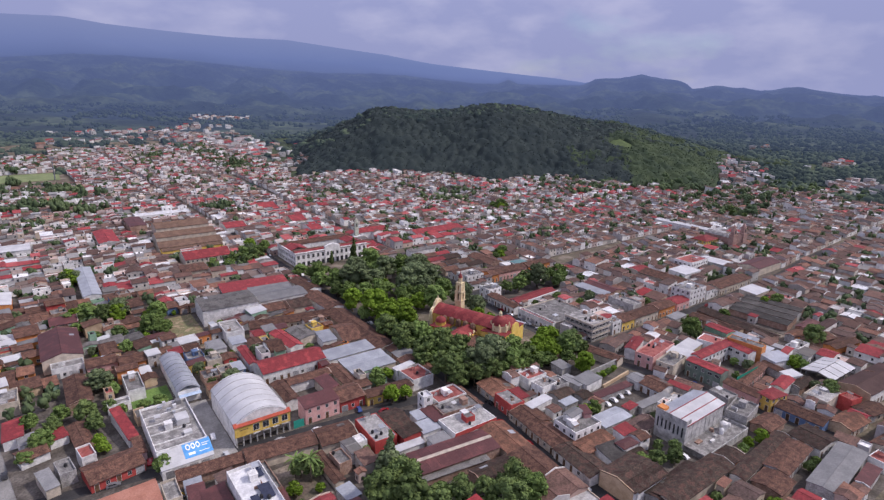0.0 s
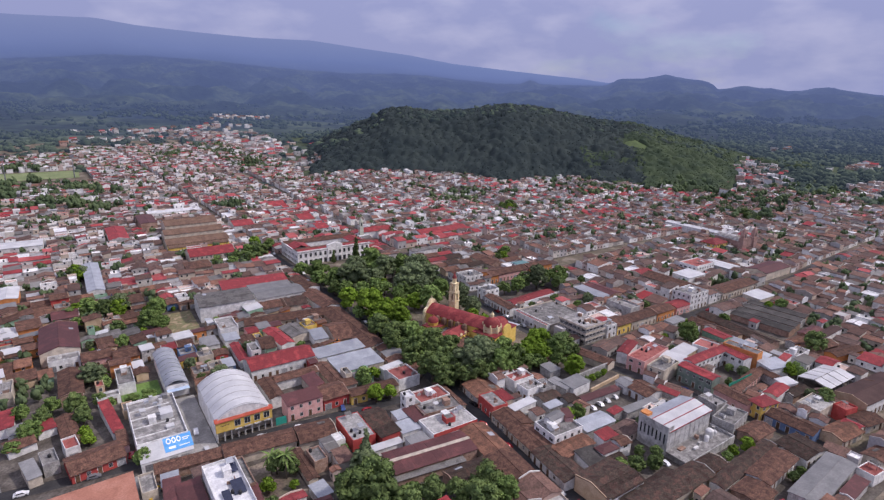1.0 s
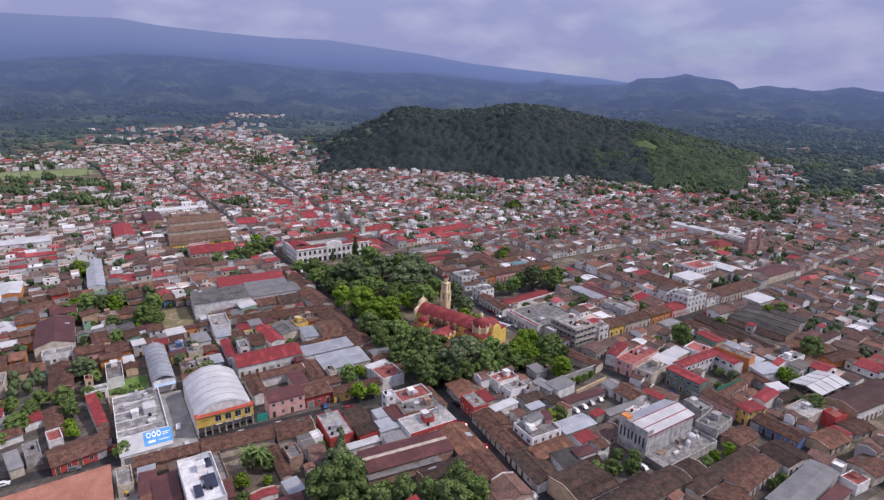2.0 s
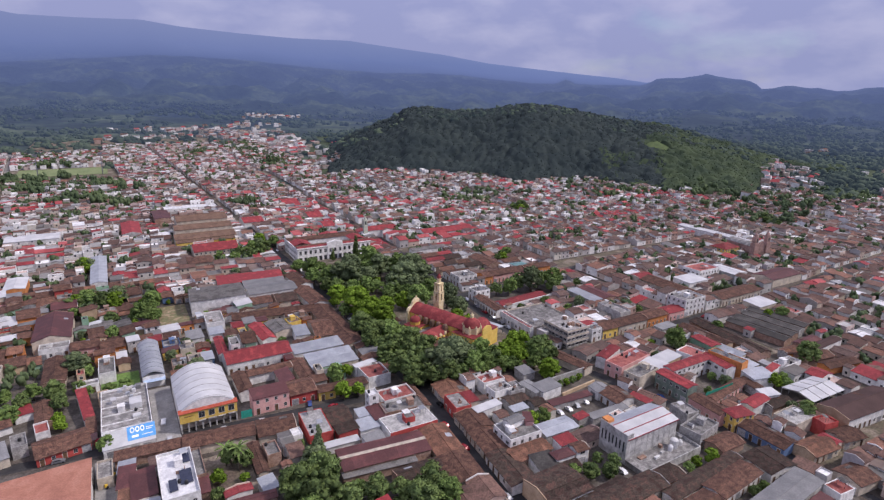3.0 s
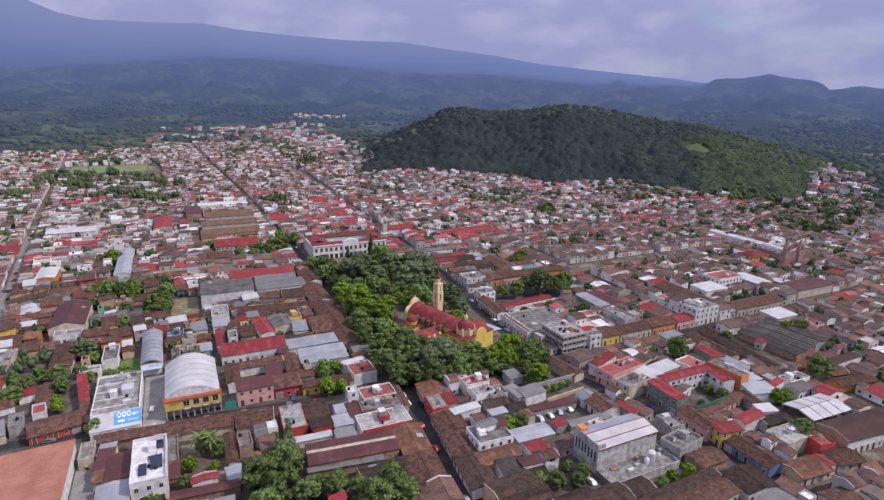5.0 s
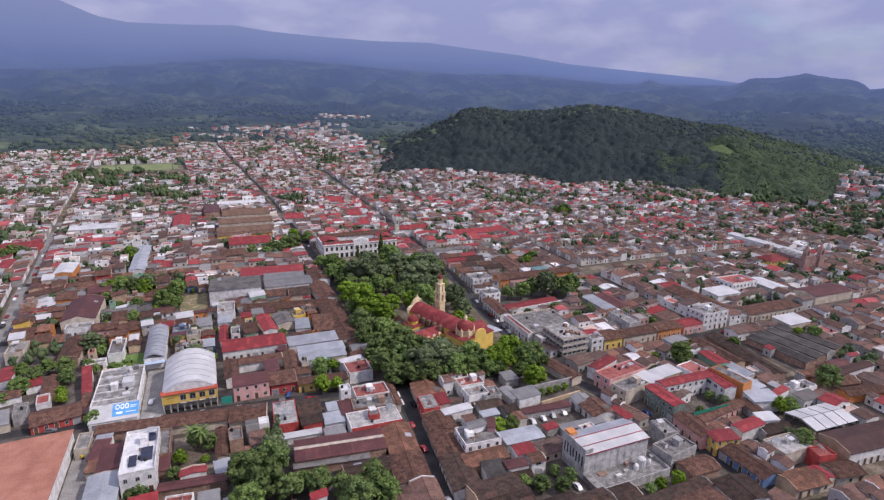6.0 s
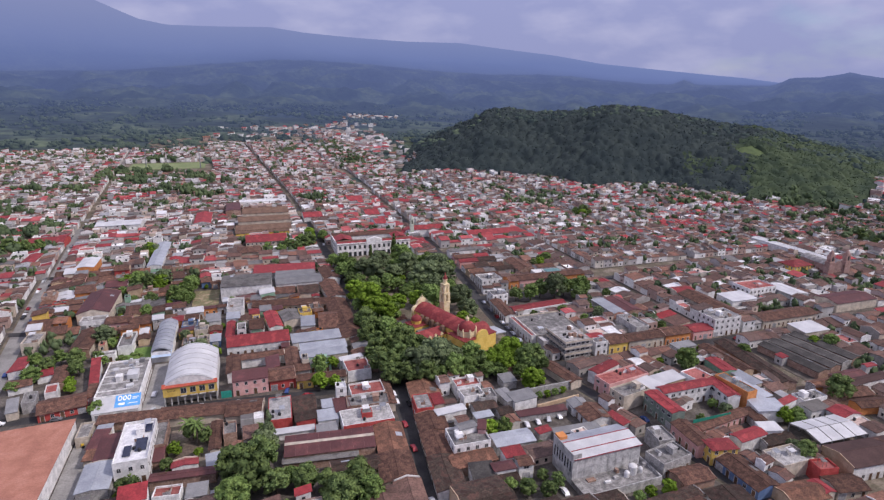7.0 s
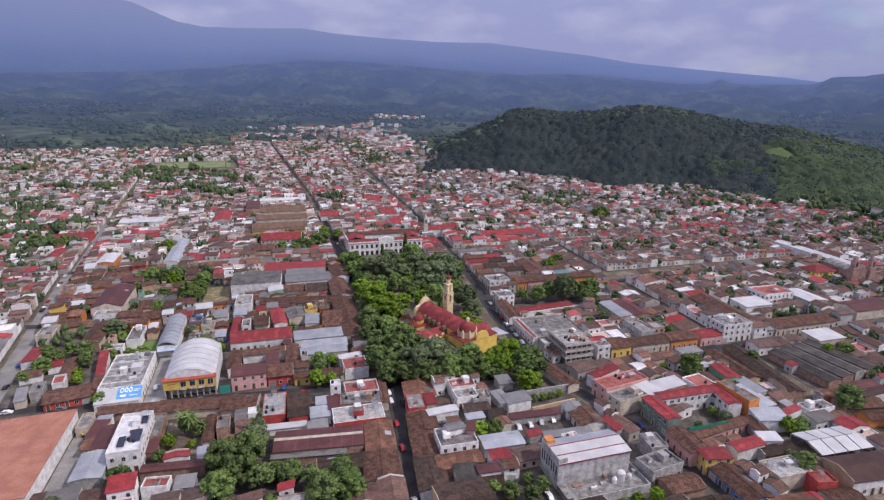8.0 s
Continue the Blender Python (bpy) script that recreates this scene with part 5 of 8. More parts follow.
def palace():
    """The white two-storey municipal palace with red roofs round its court."""
    ob = thing("municipal_palace", 177.5, 399, BASE, 0, "white two-storey arcaded palace with red and brown roofs", "palace")
    W, D, H, T = 58.0, 36.0, 9.8, 11.0
    ranges = {"front_range": (-W / 2, -D / 2, W / 2, -D / 2 + T, "tile"), "back_range": (-W / 2, D / 2 - T, W / 2, D / 2, "tile"),
              "west_range": (-W / 2, -D / 2 + T, -W / 2 + T + 3, D / 2 - T, "red"), "east_range": (W / 2 - T, -D / 2 + T, W / 2, D / 2 - T, "red")}
    for nm, (x0, y0, x1, y1, rf) in ranges.items():
        b = Build()
        b.box(x0, y0, 0, x1, y1, H)
        p = part(nm, b, WALLS["white"], ob)
        b = Build()
        cx, cy, w, d = (x0 + x1) / 2, (y0 + y1) / 2, x1 - x0, y1 - y0
        roof_shape(b, w, d, H, "gable", "x" if w > d else "y", 0.3)
        b.v = [(x + cx, y + cy, z) for x, y, z in b.v]
        part("roof", b, ROOFS[rf], p)
    b = Build()
    b.box(-6, -D / 2 - 0.5, 0, 6, -D / 2 + 1.5, 12.6)
    b.prism([(-6.3, 12.6), (6.3, 12.6), (0, 14.4)][::-1], -D / 2 - 0.6, -D / 2 + 1.6, "y")
    part("centre_bay", b, WALLS["white"], ob)
    b = Build()
    b.box(-W / 2 - 0.3, -D / 2 - 0.35, H - 0.1, -6, -D / 2 + 0.3, H + 0.9)
    b.box(6, -D / 2 - 0.35, H - 0.1, W / 2 + 0.3, -D / 2 + 0.3, H + 0.9)
    b.box(-W / 2 - 0.35, -D / 2 + 0.3, H - 0.1, -W / 2 + 0.3, D / 2, H + 0.7)
    part("cornice", b, WALLS["white"], ob)
    b = Build()
    b.prism([(-D / 2 + 0.3, H + 0.5), (-D / 2 + 3.2, H + 1.45), (-D / 2 + 3.2, H + 1.65), (-D / 2 + 0.3, H + 0.7)], -W / 2 + 0.3, W / 2 - 0.3, "x")
    part("eave_band", b, ROOFS["red"], ob, "red eaves band along the front")
    for i in range(15):
        x = -W / 2 + 2.2 + i * (W - 4.4) / 14
        for z, me in ((5.6, window_mesh(1.7, 3.0)), (0, door_mesh(2.2, 3.4, M_GLASS))):
            y = -D / 2 - 0.5 if abs(x) < 6 else -D / 2
            p = part("window" if z else "arch", me, None, ob)
            p.matrix_basis = pose(x, y, z)
    for i in range(11):
        y = -D / 2 + 2.5 + i * (D - 5) / 10
        for z in (5.2, 1.0):
            p = part("window", window_mesh(1.4, 2.4), None, ob)
            p.matrix_basis = pose(-W / 2, y, z, 0, 0, -90)
    HOUSES.append((147, 378, 208, 419))


def concrete_hall():
    """The tall grey hall with a white and grey sheet roof; its street end is cut at a slant."""
    ob = thing("concrete_hall", 182.2, 94.6, BASE, 1, "tall stained concrete hall with white sheet roof", "hall")
    w0, w1, d = 27.0, 26.0, 12.4
    end = lambda y: w0 + (w1 - w0) * y / d
    C = WALLS["concrete"]
    b = Build()
    ring = [(0, 0), (w0, 0), (w1, d), (0, d)]
    k = len(b.v)
    b.v.extend([(x, y, z) for z in (0, 9.8) for x, y in ring])
    for i in range(4):
        q = (i + 1) % 4
        b.f.append((k + i, k + q, k + 4 + q, k + 4 + i))
        b.m.append(0)
    b.f.append((k + 4, k + 5, k + 6, k + 7))
    b.m.append(0)
    part("body", b, C, ob)
    b = Build()
    b.box(-0.3, -0.1, 0, 0, d + 0.1, 11.8)
    b.box(0, -0.1, 9.8, 3.0, 0.2, 11.8)
    part("end_wall", b, C, ob, "stained concrete end wall")
    for i in range(9):
        b = Build()
        x = 1.5 + i * (w0 - 2.2) / 8
        b.box(x - 0.25, -0.06, 0, x + 0.25, 0, 9.6)
        part("pilaster", b, C, ob)
    for i in range(7):
        b = Build()
        y = 1.2 + i * (d - 2.4) / 6
        b.box(-0.36, y - 0.3, 4.6 + 0.5 * (i % 2), -0.3, y + 0.3, 8.6)
        part("louvre", b, M_GLASS, ob, "dark louvred slot")
    for y0, y1, z0, z1, m in ((-0.3, 3.0, 9.9, 10.7, "white"), (3.2, 7.0, 10.75, 11.6, "white"), (7.3, d + 0.3, 11.6, 10.3, "metal")):
        b = Build()
        top = [(0.05, y0, z0 + 0.15), (end(y0) + 0.4, y0, z0 + 0.15), (end(y1) + 0.4, y1, z1 + 0.15), (0.05, y1, z1 + 0.15)]
        low = [(x, y, z - 0.15) for x, y, z in top]
        b.face(top)
        b.face(low[::-1])
        for i in range(4):
            b.face([low[i], low[(i + 1) % 4], top[(i + 1) % 4], top[i]])
        part("roof_sheet", b, ROOFS[m], ob)
    for y, z in ((-0.35, 9.9), (3.1, 10.85), (7.15, 11.75)):
        b = Build()
        b.box(0.05, y - 0.15, z - 0.12, end(max(0, y)) + 0.45, y + 0.15, z + 0.14, 0, True)
        part("red_trim", b, ROOFS["red"], ob, "dark red ridge trim")
    # orange parapet piece and the yard with its water plant
    b = Build()
    b.box(0.1, d - 3.0, 10.2, 3.2, d + 0.1, 12.4)
    part("parapet_piece", b, WALLS["orange"], ob)
    b = Build()
    b.box(-0.3, -9.2, 0, 29, -0.1, 2.2)
    part("raised_yard", b, ROOFS["slab"], ob, "raised concrete yard before the hall")
    b = Build()
    b.box(-0.3, -9.5, 0, 29.2, -9.2, 3.2)
    b.box(29, -9.2, 0, 29.3, 3, 3.2)
    part("yard_wall", b, WALLS["concrete"], ob)
    for x, y, r, h in ((21.5, -3.6, 1.5, 3.0), (18.6, -4.4, 0.9, 1.6), (24.6, -4.0, 0.8, 1.5)):
        b = Build()
        b.ring(x, y, [(r, 2.2), (r, 2.2 + h), (r * 0.6, h + 2.7), (0.2, h + 2.9)], 12)
        part("tank", b, WALLS["white"], ob, "white cylindrical tank")
    for x, y, w, d, h, m in ((13.5, -4.8, 1.6, 1.0, 0.9, "grey"), (16.2, -2.2, 1.0, 1.4, 1.3, "brick"), (9.4, -5.6, 2.2, 0.9, 0.7, "white"), (27.4, -2.0, 2.0, 1.2, 1.1, "grey"), (4.2, -3.2, 3.2, 1.6, 0.5, "brick")):
        b = Build()
        b.box(x, y, 2.2, x + w, y + d, 2.2 + h)
        part("yard_box", b, WALLS[m], ob)
    HOUSES.append((181, 85, 211.5, 107.5))


WALLS["concrete"] = surface("stained_concrete", (0.3, 0.295, 0.29), (0.5, 0.49, 0.48), 2.6, 0.9, 0.7, 0.22, 0.3, c=(0.41, 0.405, 0.4), stripes=("X", 2.8, 0.05))
market_hall()
church()
palace()
concrete_hall()


def office_building():
    """The grey corner building: four low storeys of banded balconies."""
    ob = thing("office_building", 234, 184.5, BASE, 2, "grey four-storey corner building with banded balconies", "office building")
    w, d, n, s = 15.5, 19.0, 3, 3.2
    b = Build()
    b.box(-w / 2 + 0.9, -d / 2 + 0.9, 0, w / 2, d / 2, n * s)
    part("body", b, WALLS["grey"], ob)
    for k in range(1, n + 1):
        b = Build()
        b.box(-w / 2, -d / 2, k * s - 0.5, w / 2 + 0.1, d / 2, k * s - 0.2, 0, True)
        part("floor_slab", b, WALLS["grey"], ob)
        b = Build()
        b.box(-w / 2, -d / 2, k * s - 0.2, w / 2 + 0.1, -d / 2 + 0.14, k * s + 0.75)
        b.box(-w / 2, -d / 2 + 0.14, k * s - 0.2, -w / 2 + 0.14, d / 2, k * s + 0.75)
        part("balcony_front", b, WALLS["cream"], ob)
    for k in range(n):
        for i in range(5):
            p = part("window", WIDE_WINDOW, None, ob)
            p.matrix_basis = pose(-w / 2 + 2.3 + i * 2.8, -d / 2 + 0.9, k * s + 1.0)
        for i in range(6):
            p = part("window", WIDE_WINDOW, None, ob)
            p.matrix_basis = pose(-w / 2 + 0.9, -d / 2 + 2.5 + i * 2.9, k * s + 1.0, 0, 0, -90)
    b = Build()
    b.box(-w / 2 + 0.9, -d / 2 + 0.9, n * s, w / 2, d / 2, n * s + 0.06)
    part("roof", b, ROOFS["slab"], ob)
    rng = random.Random(4)
    for i in range(7):
        b = Build()
        x, y = rng.uniform(-5, 4), rng.uniform(-7, 6)
        b.box(x, y, n * s, x + rng.uniform(1.2, 3), y + rng.uniform(1.2, 3), n * s + rng.uniform(0.8, 2.4))
        part("roof_room", b, WALLS[rng.choice(("grey", "white", "brick"))], ob)
    for i in range(4):
        t = part("water_tank", TANK, None, ob)
        t.matrix_basis = pose(rng.uniform(-6, 6), rng.uniform(-8, 8), n * s + 0.06)
    HOUSES.append((226, 175, 242, 194))


def sheet_canopy(x0, y0, x1, y1, h, nx):
    """A white sheet roof in bays with dark joints, on posts over a yard."""
    ob = thing("sheet_canopy", (x0 + x1) / 2, (y0 + y1) / 2, BASE, -2, "large white sheet canopy in bays over a yard", "canopy")
    w, d = x1 - x0, y1 - y0
    for i in range(nx):
        for s in (-1, 1):
            b = Build()
            a, c = -w / 2 + i * w / nx + 0.25, -w / 2 + (i + 1) * w / nx - 0.25
            ya, yb = (0.15, d / 2) if s > 0 else (-d / 2, -0.15)
            za, zb = (h + 1.4, h) if s > 0 else (h, h + 1.4)
            b.prism([(ya, za), (yb, zb), (yb, zb + 0.1), (ya, za + 0.1)], a, c, "x")
            part("roof_bay", b, ROOFS["white"], ob)
    for i in range(nx + 1):
        x = -w / 2 + i * w / nx
        b = Build()
        b.prism([(-d / 2, h - 0.35), (0, h + 1.05), (d / 2, h - 0.35), (d / 2, h - 0.15), (0, h + 1.25), (-d / 2, h - 0.15)], x - 0.3, x + 0.3, "x")
        part("truss", b, ROOFS["grey"], ob)
        for y in (-d / 2 + 0.2, d / 2 - 0.2):
            b = Build()
            b.box(x - 0.15 if i else x, y - 0.15, 0, x + 0.15 if i < nx else x + 0.02, y + 0.15, h)
            part("post", b, M_STEEL, ob)
    HOUSES.append((x0, y0, x1, y1))


office_building()
sheet_canopy(279.0, 81.2, 302.3, 95.0, 4.4, 4)

# ---- hand-placed houses ----
def shop_roof(r):
    """What stands on the shop's roof: low beams, sheet lids and air-conditioning boxes."""
    ob = bpy.data.objects["shop_building"]
    w, d = r[2] - r[0], r[3] - r[1]
    for k in range(4):
        b = Build()
        y = -d / 2 + 5.5 + k * 6.6
        b.box(-w / 2 + 0.3, y, 6.0, w / 2 - 4.5 + (k % 2) * 2, y + 0.35, 6.35)
        part("roof_beam", b, WALLS["white"], ob)
    b = Build()
    b.prism([(-d / 2 - 7.4, 3.6), (-d / 2 + 0.1, 6.3), (-d / 2 + 0.1, 6.42), (-d / 2 - 7.4, 3.72)], -w / 2, w / 2 + 0.4, "x")
    part("front_slope", b, ROOFS["white"], ob, "sloping white sheet front")
    b = Build()
    b.box(-w / 2 + 0.2, -d / 2 - 7.2, 0, w / 2 + 0.2, -d / 2 - 6.9, 3.6)
    b.box(-w / 2 + 0.2, -d / 2 - 6.9, 0, -w / 2 + 0.5, -d / 2, 3.7)
    b.box(w / 2 - 0.1, -d / 2 - 6.9, 0, w / 2 + 0.2, -d / 2, 3.7)
    part("shop_front", b, WALLS["white"], ob)
    for q in range(4):
        p = part("shop_shutter", SHOP, None, ob)
        p.matrix_basis = pose(-w / 2 + 2.6 + q * 3.8, -d / 2 - 7.2, 0)
    for x, y, a, c, h, m in ((3.6, 0.5, 4.2, 5.5, 2.2, "white"), (3.6, -9.0, 2.6, 2.2, 1.0, "white"), (1.2, 10.5, 1.4, 1.0, 1.1, "metal"), (3.4, 12.0, 1.2, 1.2, 1.3, "white"), (-1.5, 14.0, 1.6, 0.9, 0.9, "metal"), (5.2, 14.5, 1.8, 2.2, 1.6, "zinc"), (0.4, 16.0, 1.0, 1.0, 1.4, "white"), (2.4, 8.0, 0.9, 0.9, 0.8, "metal")):
        b = Build()
        b.box(x - a / 2, y - c / 2, 6.0, x + a / 2, y + c / 2, 6.0 + h)
        b.box(x - a / 2 - 0.08, y - c / 2 - 0.08, 6.0 + h, x + a / 2 + 0.08, y + c / 2 + 0.08, 6.08 + h, 0, True)
        part("roof_box", b, ROOFS[m], ob)


house(21.6, 191.6, 38.2, 224, 6, "slab", "white", sides="E", tanks=2, parapet=0.9, label="white flat-roofed shop building with blue banner", name="shop_building")
shop_roof(HOUSES[-1])
house(-16, 126, 18.5, 177, 5.5, "terracotta", "white", "shed", "y", pitch=0.06, label="very large low building with orange-red roof", name="warehouse")
house(37.5, 140, 48, 165, 8, "whiteslab", "white", sides="SE", storeys=2, tanks=2, parapet=1.0, label="white flat-roofed house with solar panels on top")
house(29.5, 150.5, 36.5, 166, 4.2, "maroon", "cream", "shed", "y", pitch=0.12)
house(20, 167.5, 24.6, 178, 3.6, "slab", "cream")
house(113, 156, 118.5, 166.5, 4.4, "maroon", "white", "shed", "y", pitch=0.12)
house(104, 142.5, 111.5, 149, 4.2, "zinc", "white", "shed", "x", pitch=0.1)
house(184, 142, 194, 150, 4.0, "zinc", "white", "shed", "y", pitch=0.12)
house(71.5, 201, 76.5, 219, 4.8, "tile", "white", "gable", "y")
house(77.5, 214, 97, 219.5, 4.6, "tile", "white", "gable", "x")
house(88.5, 200.5, 94, 213, 4.6, "maroon", "cream", "shed", "y", pitch=0.25)
house(97.5, 201, 103, 220, 4.6, "tile", "cream", "gable", "y")
house(99, 312, 128, 328, 6, "zinc", "white", "gable", "x", pitch=0.15)
house(104, 206.5, 126, 213, 4.8, "metal", "cream", "shed", "x", pitch=0.12)
house(74, 188.5, 88.5, 196, 7.0, "maroon", "pink", "shed", "x", sides="S", storeys=2, pitch=0.2)
house(89, 188.5, 100, 200, 5.0, "tile", "red", "gable", "x", sides="S")
house(222.5, 196, 250, 223, 4.6, "slab", "cream", tanks=2)
house(219.4, 196, 222.2, 223, 4.8, "redslab", "white", sides="W")
house(226, 231.5, 262, 240, 4.4, "red", "white", "gable", "x", pitch=0.3, rot=5)
house(219.6, 225.5, 225.6, 251, 4.8, "tile", "white", "gable", "y", sides="W", rot=-3.5)
house(227, 280, 241, 292, 6.6, "slab", "white", sides="SWE", storeys=2, tanks=1)
house(228, 294.5, 246, 303, 4.4, "tile", "white", "gable", "x", sides="W")
rows = random.Random(44)
for y0, y1 in ((306.5, 313.5), (316.5, 324), (328, 336.5), (340.5, 348)):
    x = 228.5 + (y0 - 300) * 0.05
    while x < 258:
        e = min(263, x + rows.uniform(8, 17))
        house(x, y0 + rows.uniform(-1, 1), e - 0.3, y1 + rows.uniform(-1, 1), rows.uniform(3.6, 4.6), rows.choice(("tile", "tile", "darkbrown", "tile", "grey", "red")), rows.choice(("white", "white", "cream", "pink")), "gable", "x", sides="W" if x < 232 else "S", pitch=0.33)
        x = e
house(264, 300, 276, 326, 4.4, "tile", "cream", "gable", "y")
house(278, 300, 292, 308, 4.8, "tile", "white", "gable", "x")
house(281, 288, 291.5, 296.5, 4.6, "teal", "white", "hip")
house(159, 242, 165, 248, 3.2, "orange", "white", "hip", label="small park pavilion with orange-red hipped roof", name="pavilion")
house(194.0, 50.3, 228.0, 59.2, 4.8, "zinc", "grey", "gable", "x", pitch=0.1, rot=5)
house(498, 252, 507, 322, 6, "white", "white", "gable", "y", pitch=0.15, name="long_shed", label="very long narrow shed with white roof")
house(74, 466, 121, 484, 5.6, "tan", "cream", "gable", "x", pitch=0.28, name="market_building", label="long market building with brown sheet roofs")
house(76, 488.5, 122, 506, 8.2, "tan", "cream", "gable", "x", pitch=0.28, name="market_building", label="long market building with brown sheet roofs")
house(80, 510.5, 122, 532, 10.6, "tan", "cream", "gable", "x", pitch=0.28, name="market_building", label="long market building with brown sheet roofs")
house(74, 455, 118, 463.5, 5.5, "tan", "yellow", "gable", "x", sides="S", name="market_building", label="long yellow market front with tan roof")
house(82, 418, 114, 438, 7, "red", "cream", "gable", "x", sides="S", storeys=2, name="school", label="cream school building with red roof", pitch=0.35)
house(76, 395, 92, 412, 5.5, "tile", "cream", "hip", sides="S")
house(-42, 508, -6, 528, 7, "white", "white", "gable", "x", pitch=0.1, name="warehouse", label="wide white warehouse with pale flat roof")
house(16.5, 376, 25.5, 440, 6, "metal", "white", "gable", "y", pitch=0.2, name="long_shed", label="long narrow shed with pale blue roof")

house(282, 112, 289, 130, 5, "metal", "cream", "shed", "y", pitch=0.1)
house(296, 134, 302.5, 162, 4.6, "tile", "tan", "gable", "y")
house(361, 156, 378, 167, 5.5, "white", "cream", "shed", "x", pitch=0.1)
house(244.5, 175.5, 251.5, 181, 6.6, "slab", "white", sides="S", storeys=2)
house(244, 181.5, 254, 189, 5.8, "red", "white", "gable", "x", pitch=0.3)
house(252.5, 175.5, 263.5, 186, 5.4, "tile", "yellow", "gable", "x", sides="S", storeys=1)
house(264.5, 175.5, 286, 183.5, 5.4, "tile", "cream", "gable", "x", sides="S")
house(287, 175.5, 303, 184.5, 5.4, "tile", "orange", "gable", "x", sides="S")
house(305, 175.5, 318, 184.5, 5.0, "red", "pink", "gable", "x", sides="S")
house(319, 176, 337, 189, 9.5, "slab", "white", sides="SWE", storeys=3, tanks=3, label="white three-storey flats with arched balconies", name="flats")
house(338, 184, 352, 226, 5.6, "tile", "cream", "gable", "y", sides="W")
house(354, 176, 394, 187, 5.0, "tile", "cream", "gable", "x", sides="S")
house(360, 204, 379, 217, 5.6, "white", "white", "shed", "x", pitch=0.06)
house(382, 213, 404, 227, 7.6, "redslab", "white", sides="SW", storeys=2)
house(405, 201, 418, 222, 5.6, "white", "grey", "gable", "y", pitch=0.15)
house(222.8, 253, 233, 262, 6.2, "slab", "white", sides="SWE", storeys=2)
house(142, 86, 158, 94.5, 5.6, "darkbrown", "white", "gable", "x", sides="W", storeys=2)
house(147, 76, 182, 84, 4.6, "darkbrown", "cream", "gable", "x")
house(-7, 291, 9, 326, 6.6, "maroon", "cream", "gable", "y", pitch=0.3, name="barn", label="tall barn with dark maroon sheet roof")
house(-4, 283.5, 8.5, 290.5, 4.6, "slab", "white", sides="S", shops=0.9)
house(9, 278.5, 21, 288, 4.6, "tile", "pink", "gable", "x", sides="S")
house(21.5, 273, 32, 283, 4.6, "tile", "orange", "gable", "x", sides="S")
house(-16, 284, -10, 293, 5.6, "orange", "orange", "gable", "x", sides="S", storeys=2)
house(-28, 282, -17, 294, 4.6, "tile", "cream", "gable", "x", sides="S")
house(0, 247, 8, 273, 4.4, "tile", "cream", "gable", "y", sides="N")
house(20.5, 245, 27, 262, 4.4, "slab", "white")
house(-23.5, 259, -16, 272, 5.4, "slab", "cream", sides="WN", storeys=2)
house(-21, 233, -15, 248, 3.6, "red", "white", "shed", "y", pitch=0.2)

house(-29, 386, -18, 410, 5.6, "white", "orange", "gable", "y", pitch=0.15)
house(-2, 338, 10.5, 351, 5.6, "maroon", "grey", "gable", "x", pitch=0.3)
house(-80, 468, -56, 489, 4.6, "red", "red", "gable", "x", pitch=0.2)
house(-69, 414, -61, 436, 4.6, "red", "white", "gable", "y", pitch=0.2)
house(38, 503, 52, 550, 5.6, "red", "white", "gable", "y", pitch=0.2)
house(65, 540, 78, 578, 8.4, "maroon", "brick", "gable", "y", pitch=0.1)
house(77, 592, 126, 618, 5.4, "whiteslab", "white", parapet=0.8)
house(136, 508, 154, 532, 4.6, "red", "white", "gable", "x", pitch=0.2)
house(191, 578, 209, 606, 4.6, "red", "white", "gable", "x", pitch=0.2)
house(197, 464, 208, 485, 4.6, "red", "white", "gable", "x", pitch=0.2)
house(196, 504, 210, 531, 4.6, "red", "cream", "gable", "x", pitch=0.2)
house(245.5, 277, 252, 287, 5.6, "tile", "orange", "gable", "x", sides="S")
house(253, 277.5, 279, 287.5, 5.6, "tile", "pink", "gable", "x", sides="S")
house(231, 354.5, 262, 361, 5.4, "grey", "white", "shed", "x", pitch=0.08)
house(281, 278, 303, 287, 5.6, "tile", "orange", "gable", "x", sides="S")
house(280, 211, 287.5, 234, 4.6, "metal", "grey", "shed", "y", pitch=0.1)
house(288.5, 211, 299, 234, 4.6, "maroon", "brick", "gable", "y", pitch=0.2)
house(276.5, 186, 284.5, 204, 6.4, "slab", "grey", tanks=1)
house(338, 227, 352, 236, 5.6, "red", "white", "gable", "x", pitch=0.2)
house(456, 244, 475, 258, 6.6, "red", "yellow", "hip", sides="SW", storeys=2, pitch=0.4)
house(418, 182, 452, 197, 5.6, "maroon", "cream", "gable", "x", pitch=0.2)
house(264, 396, 314, 414, 5.6, "red", "white", "gable", "x", pitch=0.25)

# the blocks nearest the camera, house by house along the turned streets
house(26.2, 167.6, 31.0, 174.6, 3.8, "metal", "white", "shed", "y", pitch=0.08, rot=-6)
house(25.2, 175.8, 46.2, 180.0, 3.6, "tile", "brick", "shed", "x", pitch=0.2, rot=-5)
house(46.8, 171.2, 71.2, 179.2, 3.9, "tile", "cream", "gable", "x", sides="N", pitch=0.22, rot=-7)
house(25.8, 159.3, 30.9, 170.5, 3.8, "maroon", "cream", "shed", "x", pitch=0.08, rot=-6)
house(25.9, 152.9, 31.2, 157.9, 3.7, "orange", "cream", "shed", "x", pitch=0.1, rot=-6)
house(27.6, 134.4, 36.8, 149.7, 4.0, "metal", "grey", "gable", "y", pitch=0.12, rot=-0)
house(47.0, 153.4, 51.3, 169.6, 4.2, "slab", "brick", rot=0)
